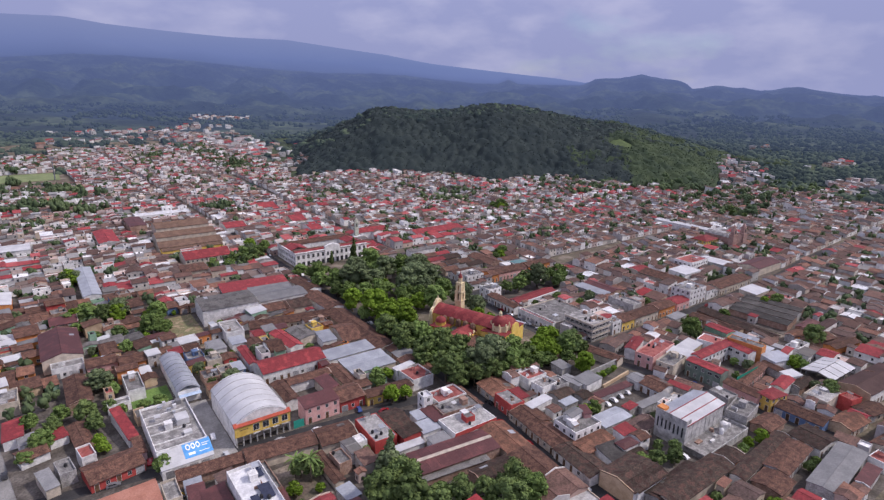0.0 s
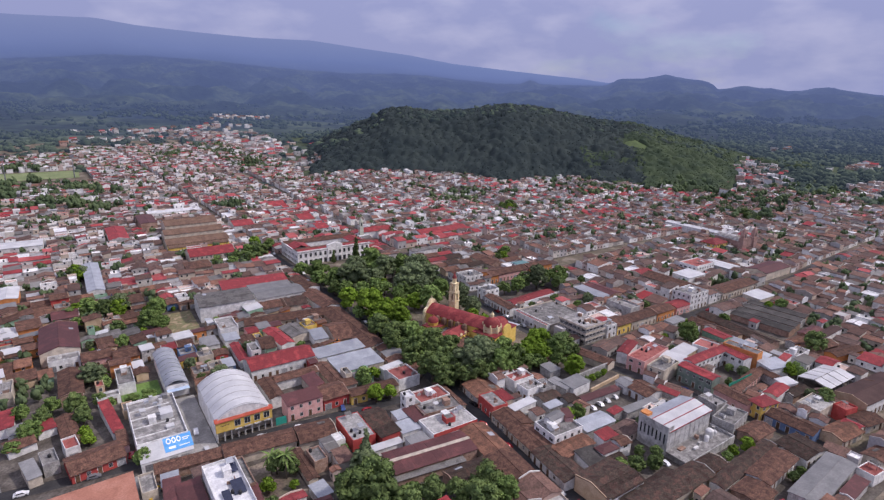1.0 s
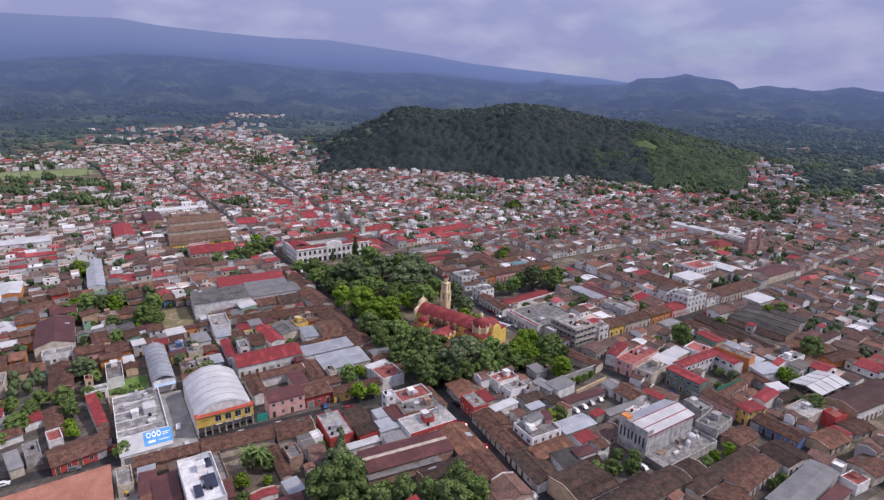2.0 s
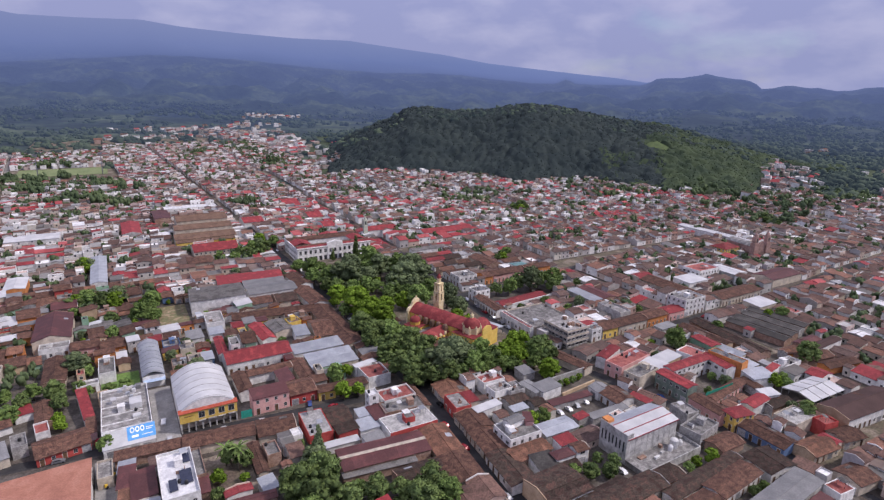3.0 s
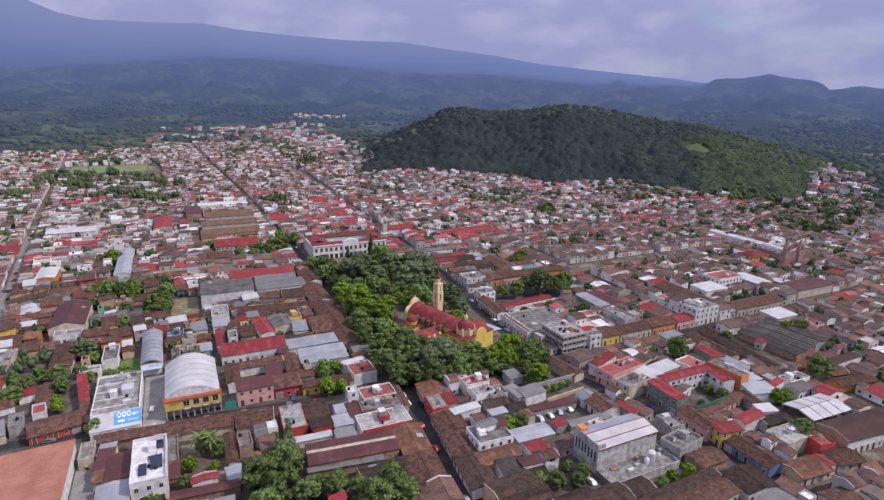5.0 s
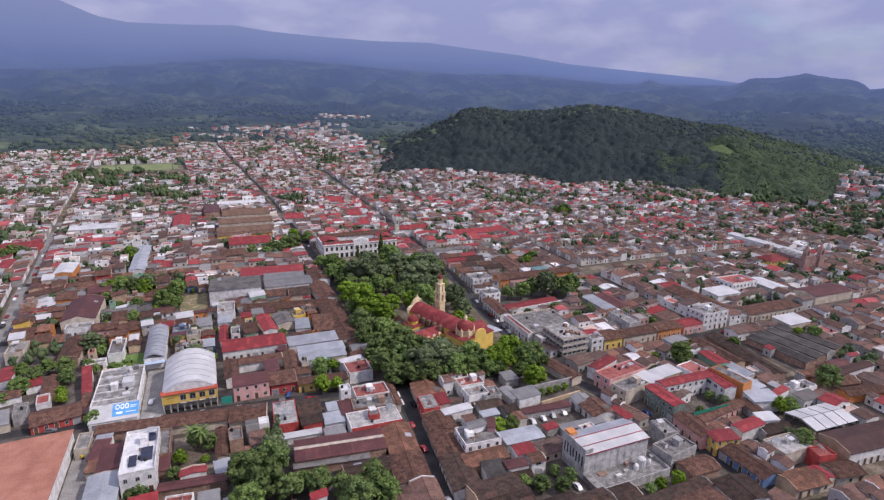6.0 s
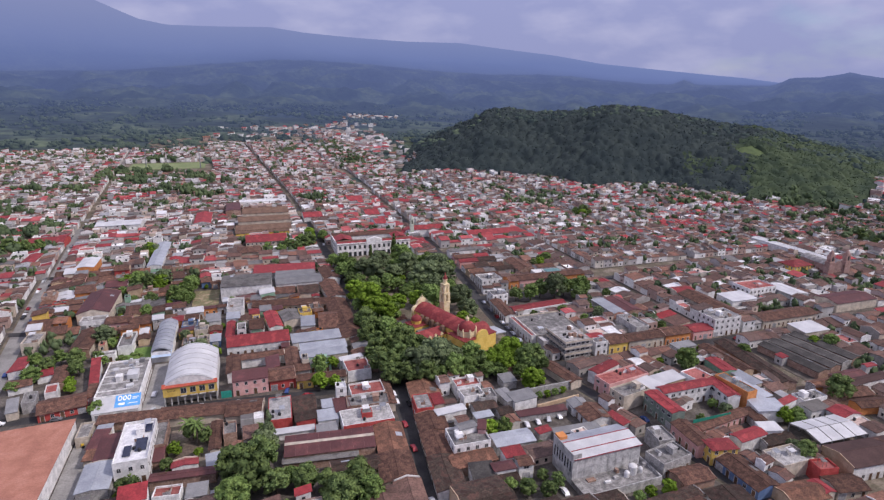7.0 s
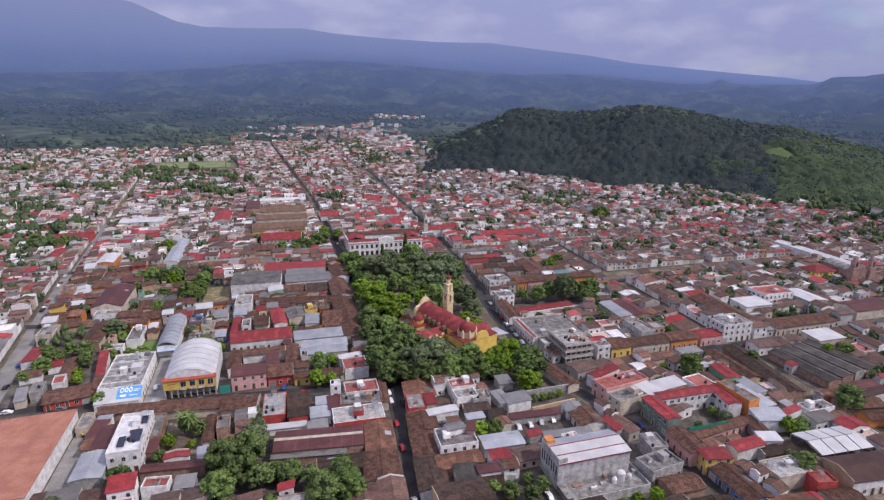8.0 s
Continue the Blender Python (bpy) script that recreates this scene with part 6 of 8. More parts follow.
house(47.8, 145.9, 51.5, 154.2, 3.2, "maroon", "brick", "shed", "x", pitch=0.1, rot=-3)
house(66.8, 146.9, 69.8, 165.4, 3.4, "tile", "cream", "gable", "y", rot=-1)
house(48.6, 133.4, 69.2, 137.0, 3.8, "maroon", "brick", "gable", "x", pitch=0.15, rot=-5)
house(65.7, 137.6, 70.8, 144.2, 3.2, "metal", "grey", "shed", "x", pitch=0.1, rot=6)
house(51.0, 124.0, 59.1, 129.1, 4.2, "redslab", "white", rot=-7)
house(60.5, 123.2, 66.8, 129.1, 3.2, "zinc", "grey", "shed", "x", pitch=0.1, rot=-3)
house(0.8, 191.9, 17.3, 203.0, 3.5, "tile", "red", "gable", "x", sides="S", rot=10)
house(14.1, 210.0, 17.7, 233.0, 3.5, "red", "white", "shed", "x", pitch=0.15, rot=8)
house(16.6, 199.9, 19.6, 209.1, 3.4, "tile", "white", "shed", "x", pitch=0.15, rot=2)
house(-0.6, 214.8, 4.3, 233.0, 3.4, "tile", "cream", "gable", "y", rot=6)
house(-17.1, 217.9, -8.5, 224.9, 3.4, "tile", "white", "gable", "x", rot=15)
house(-8.2, 225.5, -2.2, 231.6, 3.4, "red", "white", "shed", "x", pitch=0.15, rot=13)
house(-16.8, 228.6, -9.4, 234.6, 3.2, "zinc", "white", "shed", "x", pitch=0.1, rot=10)
house(-6.4, 199.3, -1.7, 208.6, 4.2, "slab", "grey", tanks=1, rot=9)
house(0.2, 205.0, 4.7, 212.9, 4.6, "redslab", "white", sides="S", rot=9)
house(-11.1, 195.4, -7.2, 206.2, 3.5, "zinc", "cream", "shed", "x", pitch=0.1, rot=13)
house(87.5, 156.7, 96.4, 174.0, 4.8, "paleslab", "red", sides="N", tanks=3, parapet=0.2, rot=-3)
house(97.2, 161.9, 105.9, 174.5, 3.4, "darkbrown", "brick", "gable", "x", rot=-2)
house(108.2, 161.3, 113.7, 166.9, 4.0, "metal", "white", "shed", "x", pitch=0.1, rot=-2)
house(105.4, 152.9, 113.2, 159.9, 3.7, "metal", "white", "shed", "x", pitch=0.08, rot=-1)
house(97.4, 153.6, 104.6, 159.6, 4.6, "darkbrown", "red", "shed", "y", pitch=0.1, rot=-2)
house(88.0, 150.0, 103.6, 153.0, 2.8, "white", "white", "shed", "x", pitch=0.06, rot=-3)
house(114.6, 166.2, 118.8, 171.0, 8.6, "whiteslab", "white", sides="SNW", storeys=3, tanks=1, rot=-2)
house(120.5, 164.3, 134.5, 173.6, 5.4, "redslab", "white", sides="N", tanks=1, rot=-1)
house(117.7, 156.3, 134.7, 164.7, 5.0, "slab", "brick", tanks=3, parapet=0.5, rot=-6)
house(113.8, 144.3, 133.6, 155.4, 5.0, "paleslab", "white", sides="E", tanks=2, parapet=0.2, rot=-1, band=("S", "red"))
house(121.6, 147.6, 125.6, 151.2, 7.0, "slab", "red", parapet=0.2, rot=-4)
house(134.8, 156.9, 137.8, 178.2, 3.7, "tile", "cream", "gable", "y", sides="E", rot=-4)
long_shed(107.7, 137.7, 31.5, 12.2, 4.4, -6)
house(90.5, 129.6, 116.5, 132.0, 3.2, "grey", "brick", "shed", "x", pitch=0.12, rot=-7)
house(124.4, 124.9, 134.2, 143.2, 3.8, "orange", "cream", "gable", "y", sides="E", pitch=0.22, rot=-6)
house(121.6, 109.6, 132.8, 124.9, 3.8, "tile", "cream", "gable", "y", sides="E", pitch=0.22, rot=-6)
house(105.9, 119.4, 122.4, 126.4, 3.5, "darkbrown", "cream", "gable", "x", rot=-2)
house(71.9, 166.4, 85.6, 177.2, 3.9, "tile", "cream", "gable", "x", sides="N", pitch=0.22, rot=-7)
house(70.9, 152.8, 75.6, 161.0, 4.4, "slab", "brick", tanks=1, rot=1)
house(100.6, 186.4, 107.7, 191.8, 4.2, "tile", "yellow", "gable", "x", sides="S", rot=-6)
house(108.0, 185.9, 122.0, 191.4, 4.0, "tile", "cream", "gable", "x", sides="S", rot=-3)
house(122.4, 186.3, 133.2, 198.0, 4.8, "redslab", "white", tanks=1, rot=2)
house(121.1, 198.8, 132.0, 201.8, 5.2, "white", "white", "shed", "x", pitch=0.06, rot=9)
house(145.3, 157.9, 157.6, 170.4, 3.8, "orange", "cream", "gable", "y", sides="W", pitch=0.22, rot=-6)
house(143.6, 145.9, 150.4, 157.0, 5.8, "slab", "red", sides="W", parapet=0.3, rot=-5)
house(151.2, 148.6, 155.5, 155.7, 5.2, "red", "cream", "shed", "x", pitch=0.15, rot=-2)
house(150.0, 142.1, 162.5, 145.8, 4.6, "white", "white", "shed", "x", pitch=0.08, rot=5)
house(141.6, 133.0, 152.2, 145.6, 3.8, "tile", "cream", "gable", "y", sides="W", pitch=0.2, rot=-6)
house(140.0, 118.6, 149.2, 132.9, 3.8, "tile", "cream", "gable", "y", sides="W", pitch=0.2, rot=-5)
house(144.9, 121.2, 149.2, 128.5, 3.8, "orange", "grey", "shed", "x", pitch=0.1, rot=-7)
house(148.4, 117.1, 162.3, 128.2, 6.6, "slab", "white", sides="SW", storeys=2, tanks=2, parapet=0.8, rot=-2)
house(152.0, 123.6, 159.2, 127.3, 9.2, "zinc", "white", "gable", "x", pitch=0.25, rot=7)
house(160.2, 122.0, 163.2, 127.2, 8.6, "maroon", "pink", "shed", "x", pitch=0.15, rot=-23)
house(164.5, 116.3, 180.0, 124.1, 4.0, "metal", "grey", "gable", "x", pitch=0.12, rot=-2)
house(145.4, 110.2, 161.6, 117.8, 4.0, "orange", "brick", "gable", "x", pitch=0.22, rot=3)
house(164.0, 108.0, 171.4, 112.7, 5.4, "red", "white", "shed", "x", pitch=0.2, rot=0)
house(157.6, 102.5, 165.1, 106.6, 5.4, "maroon", "white", "hip", sides="S", rot=-3)
house(166.5, 102.3, 171.7, 106.7, 5.8, "tile", "white", "gable", "x", sides="S", storeys=2, rot=-5)
house(150.0, 101.3, 158.2, 109.3, 4.2, "ribbed", "white", "shed", "x", pitch=0.15, rot=-8)
house(137.9, 100.2, 147.2, 118.4, 3.8, "darkbrown", "white", "gable", "y", sides="W", pitch=0.2, rot=-6)
house(140.4, 86.5, 157.0, 99.6, 5.8, "darkbrown", "white", "gable", "x", sides="W", storeys=2, pitch=0.22)
house(145.8, 78.4, 172.0, 86.4, 3.9, "darkbrown", "grey", "gable", "x", pitch=0.22, rot=3)
house(173.4, 77.4, 192.4, 83.8, 3.8, "darkbrown", "orange", "gable", "x", pitch=0.2)
house(178.2, 71.9, 217.6, 76.6, 3.8, "darkbrown", "white", "gable", "x", pitch=0.2, rot=4)
house(192.3, 64.2, 215.6, 71.6, 4.2, "tile", "white", "gable", "x", sides="S", pitch=0.2, rot=5)
house(218.2, 62.3, 231.0, 73.8, 4.2, "darkbrown", "white", "gable", "y", sides="S", pitch=0.15, rot=-5)
house(227.7, 45.6, 235.2, 51.2, 4.0, "redslab", "white", parapet=0.3, rot=-5)
house(209.0, 45.6, 223.6, 49.4, 3.8, "maroon", "grey", "shed", "x", pitch=0.1, rot=4)
house(180.4, 60.2, 191.4, 69.2, 3.8, "tile", "brick", "gable", "x", pitch=0.2, rot=3)
house(238.2, 44.6, 248.8, 53.4, 4.2, "tile", "cream", "gable", "x", sides="W", pitch=0.22, rot=-6)
house(157.1, 99.1, 165.0, 103.5, 3.4, "darkbrown", "grey", "gable", "x", rot=-4)
house(181.7, 132.8, 202.8, 136.1, 3.0, "maroon", "grey", "shed", "x", pitch=0.12, name="carport", label="long low maroon carport along a parking yard", rot=-3)
house(205.1, 130.9, 212.4, 137.0, 4.0, "zinc", "white", "gable", "y", sides="W", rot=-2)
house(205.7, 120.5, 215.9, 131.3, 4.0, "tile", "white", "gable", "y", sides="W", rot=-1)
house(215.8, 114.6, 219.1, 123.7, 4.0, "red", "grey", "shed", "y", pitch=0.2, rot=11)
house(183.1, 119.2, 188.1, 123.0, 3.8, "red", "grey", "shed", "y", pitch=0.2, rot=-0)
house(188.7, 117.0, 207.8, 120.3, 3.7, "zinc", "grey", "shed", "x", pitch=0.1, rot=-2)
house(190.9, 167.9, 213.6, 176.2, 3.8, "tile", "cream", "gable", "x", sides="N", rot=-5)
house(213.2, 150.2, 219.3, 170.0, 3.8, "tile", "cream", "gable", "y", sides="E", rot=11)
house(181.0, 144.1, 186.1, 154.6, 3.5, "zinc", "grey", "gable", "y", pitch=0.1, rot=6)
house(164.2, 149.7, 173.5, 156.6, 5.0, "slab", "white", sides="SW", tanks=1, rot=2)
house(164.5, 158.2, 175.5, 165.5, 5.0, "redslab", "white", sides="S", rot=-1)
house(170.9, 147.3, 178.4, 154.7, 4.6, "slab", "grey", tanks=1, rot=-4)
house(166.4, 142.1, 176.1, 147.7, 3.5, "darkbrown", "grey", "gable", "x", rot=1)
house(164.5, 136.6, 171.9, 140.3, 3.4, "metal", "grey", "shed", "x", pitch=0.1, rot=-0)
house(174.7, 136.4, 180.5, 141.1, 3.5, "darkbrown", "grey", "gable", "x", rot=-0)
house(186.6, 158.8, 192.9, 165.7, 3.7, "zinc", "grey", "shed", "x", pitch=0.1, rot=-0)
house(236.3, 110.8, 242.4, 127.6, 7.6, "red", "moss", "gable", "y", sides="W", storeys=2, pitch=0.2, rot=0)
house(243.5, 124.4, 269.9, 129.6, 7.6, "red", "white", "gable", "x", sides="S", storeys=2, pitch=0.3, rot=0)
house(268.4, 113.6, 274.0, 128.9, 7.6, "red", "white", "gable", "y", sides="W", storeys=2, pitch=0.3, rot=-9)
house(274.2, 112.1, 279.7, 128.6, 9.2, "slab", "orange", parapet=0.3, label="tall narrow bare orange walled building", rot=5)
house(288.3, 121.4, 293.3, 134.4, 5.4, "metal", "cream", "shed", "y", pitch=0.1, rot=2)
house(243.3, 104.5, 270.8, 108.5, 4.0, "tile", "pink", "gable", "x", sides="S", rot=8)
house(269.5, 97.0, 273.9, 109.4, 4.0, "tile", "grey", "gable", "y", rot=-13)
house(233.7, 93.1, 240.1, 108.2, 5.6, "tile", "pink", "gable", "y", sides="W", rot=-3)
house(235.5, 87.4, 245.3, 93.7, 6.4, "red", "yellow", "hip", sides="SW", storeys=2, rot=-11)
house(250.0, 90.8, 263.4, 95.9, 5.4, "red", "white", "gable", "x", pitch=0.25, rot=6)
house(252.4, 74.2, 266.0, 83.4, 5.4, "paleslab", "cream", rot=0)
house(236.0, 69.3, 245.0, 87.2, 3.8, "tile", "blue", "gable", "y", sides="W", rot=1)
house(264.8, 92.7, 272.6, 97.8, 5.0, "white", "white", "shed", "x", pitch=0.1, rot=-14)
house(260.3, 87.6, 273.8, 92.1, 3.7, "darkbrown", "brick", "gable", "x", rot=-1)
house(242.2, 60.8, 256.6, 69.0, 3.7, "orange", "cream", "gable", "x", sides="S", rot=-5)
house(254.8, 61.3, 260.1, 67.7, 3.8, "red", "cream", "gable", "y", sides="S", rot=-1)
house(261.5, 59.9, 273.0, 67.3, 3.7, "tile", "cream", "gable", "x", sides="S", rot=-11)
house(274.8, 64.3, 313.2, 77.1, 6.0, "umber", "white", "gable", "x", pitch=0.25, sides="S", rot=-5)
house(262.8, 68.1, 269.8, 73.6, 5.6, "redslab", "red", rot=-11)
house(212.8, 88.5, 226.4, 96.9, 5.4, "slab", "grey", tanks=2, sides="S", rot=9)
house(215.4, 79.6, 228.0, 86.8, 3.5, "tile", "brick", "gable", "x", rot=-1)
house(221.4, 98.9, 228.1, 107.7, 5.4, "slab", "grey", tanks=1, rot=-5)
house(226.0, 140.4, 249.3, 149.5, 6.2, "redslab", "pink", sides="W", storeys=2, tanks=2, rot=9)
house(227.1, 152.8, 243.9, 157.8, 5.6, "red", "white", "gable", "x", pitch=0.2, rot=21)
house(226.1, 129.3, 240.9, 137.5, 6.2, "slab", "cream", sides="W", storeys=2, rot=9)
house(240.3, 130.5, 249.4, 140.9, 5.6, "white", "white", "shed", "y", pitch=0.08, rot=12)
house(250.1, 134.8, 264.2, 141.9, 5.4, "white", "tan", "shed", "x", pitch=0.1, rot=8)
house(284.0, 163.5, 296.2, 169.0, 4.0, "zinc", "grey", "shed", "x", pitch=0.1, rot=3)
house(285.0, 133.4, 291.6, 146.5, 6.4, "red", "green", "gable", "y", pitch=0.15, rot=-6)
house(306.2, 120.1, 315.4, 164.7, 3.8, "darkbrown", "brick", "gable", "y", rot=-8)
house(329.5, 123.8, 337.3, 156.1, 3.6, "ribbed", "brick", "gable", "y", pitch=0.24, name="warehouse", label="one of several long dark grey ribbed warehouse roofs", rot=4)
house(338.9, 125.6, 346.3, 157.7, 3.6, "ribbed", "brick", "gable", "y", pitch=0.24, name="warehouse", label="one of several long dark grey ribbed warehouse roofs", rot=6)
house(348.1, 127.2, 355.3, 159.3, 3.6, "ribbed", "brick", "gable", "y", pitch=0.24, name="warehouse", label="one of several long dark grey ribbed warehouse roofs", rot=6)
house(357.1, 129.0, 364.6, 161.1, 3.6, "ribbed", "brick", "gable", "y", pitch=0.24, name="warehouse", label="one of several long dark grey ribbed warehouse roofs", rot=7)
house(332.5, 115.2, 349.8, 120.6, 4.0, "maroon", "brick", "gable", "x", pitch=0.25, rot=1)
house(329.4, 108.6, 357.3, 113.2, 5.0, "umber", "white", "gable", "x", pitch=0.25, rot=2)
house(298.7, 105.0, 311.8, 111.1, 4.6, "slab", "white", tanks=1, rot=-0)
house(274.1, 102.8, 286.5, 111.0, 5.4, "metal", "white", "shed", "x", pitch=0.1, rot=-14)
house(316.8, 113.8, 328.5, 118.6, 3.7, "orange", "orange", "gable", "x", rot=-2)
house(318.5, 103.2, 336.8, 111.2, 3.7, "tile", "brick", "gable", "x", rot=-9)
house(319.6, 93.8, 341.1, 99.8, 3.7, "tile", "orange", "gable", "x", rot=-10)
house(71.0, 227.6, 100.6, 241.3, 5.4, "red", "white", "gable", "x", sides="S", pitch=0.35, rot=-0)
house(70.4, 242.9, 74.3, 263.8, 4.0, "red", "white", "gable", "y", pitch=0.3, rot=-2)
house(90.8, 249.6, 97.6, 272.6, 3.8, "red", "white", "gable", "y", pitch=0.3, rot=6)
house(75.8, 242.9, 80.0, 252.2, 7.0, "slab", "white", sides="S", storeys=2, tanks=1, rot=-1)
house(82.1, 247.1, 89.1, 261.0, 5.2, "tile", "white", "gable", "x", sides="S", rot=-3)
house(98.6, 255.7, 109.3, 271.8, 4.0, "grey", "cream", "gable", "y", pitch=0.15, rot=8)
house(108.6, 262.5, 115.4, 269.9, 4.6, "slab", "yellow", parapet=0.5, rot=3)
house(108.4, 246.0, 115.8, 258.0, 4.0, "metal", "white", "shed", "x", pitch=0.1, rot=-5)
house(84.1, 279.5, 130.5, 289.8, 3.8, "tile", "cream", "gable", "x", sides="S", rot=-9)
house(66.7, 306.9, 96.5, 329.6, 9.0, "grey", "white", "gable", "x", pitch=0.08, name="warehouse", label="big white warehouse with grey sheet roof", rot=-3)
house(86.2, 339.1, 127.1, 354.0, 5.4, "red", "grey", "shed", "x", pitch=0.12, rot=-5)
house(99.8, 324.7, 125.4, 339.4, 5.0, "zinc", "white", "shed", "x", pitch=0.1, rot=-4)
house(101.7, 226.3, 126.2, 235.9, 4.0, "metal", "white", "shed", "x", pitch=0.1, rot=0)
house(104.9, 215.2, 127.3, 223.3, 3.8, "metal", "cream", "shed", "x", pitch=0.1, rot=-1)
house(118.0, 241.1, 128.1, 263.1, 3.7, "tile", "cream", "gable", "x", rot=-5)
house(125.8, 223.8, 136.8, 282.1, 3.8, "tile", "cream", "gable", "y", sides="E", rot=-0)
house(127.0, 283.3, 137.0, 315.4, 4.8, "tile", "white", "gable", "y", sides="E", rot=4)
house(129.6, 319.0, 139.4, 344.4, 4.8, "tile", "white", "gable", "y", sides="E", rot=4)
house(97.7, 299.6, 109.6, 311.1, 4.6, "tile", "white", "gable", "x", rot=-2)
house(111.5, 296.8, 124.1, 310.8, 4.6, "darkbrown", "cream", "gable", "x", rot=-2)
house(70.2, 278.7, 79.3, 295.5, 5.4, "slab", "white", sides="S", rot=-2)
house(59.2, 268.0, 66.8, 278.2, 3.5, "zinc", "white", "shed", "x", pitch=0.1, rot=2)
house(69.9, 268.6, 77.0, 276.9, 3.7, "metal", "white", "shed", "x", pitch=0.1, rot=-1)

HAND = [(a - 0.6, b - 0.6, c + 0.6, d + 0.6) for a, b, c, d in HOUSES]
HAND += [(18.8, 134, 26.2, 184), (38.4, 184, 47, 230), (37, 228, 46, 241), (189, 141, 221, 165), (21, 183, 39, 192)]
HAND += [(49, 291, 65, 332), (228, 241, 284, 264), (-90, 858, 38, 998), (21, 238, 36, 252), (182, 122.5, 205, 134), (208, 76, 226, 90), (51, 146, 69, 166), (72, 113, 90, 146), (100, 103, 118, 120), (203, 59.5, 217, 64), (90, 114, 100, 128), (3, 206, 11, 245), (-19, 214, -2, 250), (196, 146, 212, 159), (272, 143, 284, 156), (212, 90, 216, 108), (170, 88, 180, 108), (242, 106.5, 262, 118.5), (39, 182, 46.5, 230), (69, 188, 73.5, 225)]

# clumps of tall trees among the houses: middle, spread, number
CLUMPS = [(-22, 893, 6, 5), (17, 821, 14, 10), (39, 793, 14, 9), (-61, 784, 18, 10), (-43, 769, 16, 9), (-5, 697, 15, 10), (17, 681, 12, 8), (44, 655, 13, 9), (166, 1094, 15, 9), (157, 606, 12, 9), (131, 434, 7, 6), (144, 436, 5, 4),
          (14, 424, 7, 5), (12, 346, 9, 6), (28, 342, 8, 5), (46, 331, 8, 5), (-44, 845, 16, 10), (-79, 888, 14, 9), (-111, 517, 10, 8), (-94, 513, 10, 7), (-89, 462, 9, 6), (-73, 457, 8, 5), (-85, 540, 10, 6), (46, 311, 8, 5),
          (-141, 609, 16, 10), (-254, 914, 26, 12), (-149, 746, 18, 10), (-110, 738, 16, 9), (27, 786, 12, 7), (52, 751, 12, 7), (-10, 714, 12, 7), (22, 679, 10, 5), (270, 938, 18, 8), (416, 462, 13, 9), (604, 293, 13, 8), (684, 286, 16, 9),
          (664, 368, 18, 9), (638, 405, 18, 9), (834, 312, 22, 10)]
HAND += [(x - s * 0.75, y - s * 0.75, x + s * 0.75, y + s * 0.75) for x, y, s, n in CLUMPS]

NEAR_CLUMPS = [c for c in CLUMPS if c[1] < 480]
CLUMPS = [c for c in CLUMPS if c[1] >= 480]

# ---- blocks of the town, nearest first ----
between(208, street_b, 362, 412, 18, gaps=(0, 5, 0, 0), green=0.06)
between(street_l, 40, street_c, street_w, 11, near=True, gaps=(5, 1.6, 4.4, 3.5), green=0.34)
between(40, street_a, street_c, 281, 16, near=True, gaps=(1.6, 5.2, 4.4, 1.5))
between(street_l, street_a, street_w, street_c2w, 17, near=True, gaps=(5, 5.2, 3.5, 4.4), green=0.1)
between(street_a, street_b, 40, street_c, 12, near=True)
between(street_l, street_a, 60, street_c, 13, near=True)
between(street_b, 318, 66, street_c, 14, near=True)
between(street_b, 318, street_c, street_c2, 15, near=True)
for i, (lo, hi) in enumerate(((326, 410), (418, 500), (508, 590), (598, 690), (698, 800))):
    between(lo, hi, 66, street_c, 30 + i, gaps=(0, 0, 4.4, 4.4))
    between(lo, hi, street_c, street_c2, 40 + i, gaps=(0, 0, 4.4, 4.4))
for i, (lo, hi) in enumerate(((245, 318), (326, 410), (418, 500))):
    between(lo, hi, -40, 56, 50 + i, gaps=(0, 0, 0, 0))
between(street_a, street_b, -60, 32, 55)
between(street_l, street_a, -60, 52, 56)
between(street_b, 318, street_c2, 376, 60)
rows_y = [(384, 470), (478, 560), (568, 655), (663, 750), (758, 850), (858, 960), (968, 1080), (1088, 1180), (1188, 1290)]
for k, (lo, hi) in enumerate(rows_y):
    between(street_m, street_a, lo, hi, 70 + k, gaps=(0.3, 5, 0, 0), green=0.05 + 0.008 * k, most=10.5 if k < 2 else 9.2)
    if k < 8:
        between(street_l, street_m, lo, hi, 80 + k, gaps=(6.6, 0.3, 0, 0), green=0.06 + 0.01 * k + (0.1 if k in (3, 4, 5) else 0), most=10.5 if k < 2 else 9.2)
    if k:
        between(street_a, street_b, lo, hi, 90 + k, gaps=(5, 5, 0, 0), green=0.05 + 0.01 * k, most=10.5 if k < 2 else 9.2)
    else:
        between(street_a, street_b, 414, hi, 90, gaps=(5, 5, 0, 0), most=10.5 if k < 2 else 9.2)
    for j, lx in enumerate((-150, -245, -340, -435)):
        if k > 7:
            continue
        between(lambda y, q=lx: street_l(y) + q + 60, lambda y, q=lx: street_l(y) + q + 148, lo, hi, 200 + 10 * k + j, gaps=(0, 0, 0, 0), green=0.12, most=10.5 if k < 2 else 9.2, keep=0.85 - 0.1 * j)
    if k > 4:
        between(street_b, lambda y: street_b(y) + 92, lo, hi, 510 + k, gaps=(5, 0, 0, 0), green=0.2, most=10.5 if k < 2 else 9.2, keep=0.9)
    if hi < 700:
        between(street_b, 320, lo, hi, 110 + k, gaps=(5, 0, 0, 0), most=10.5 if k < 2 else 9.2)
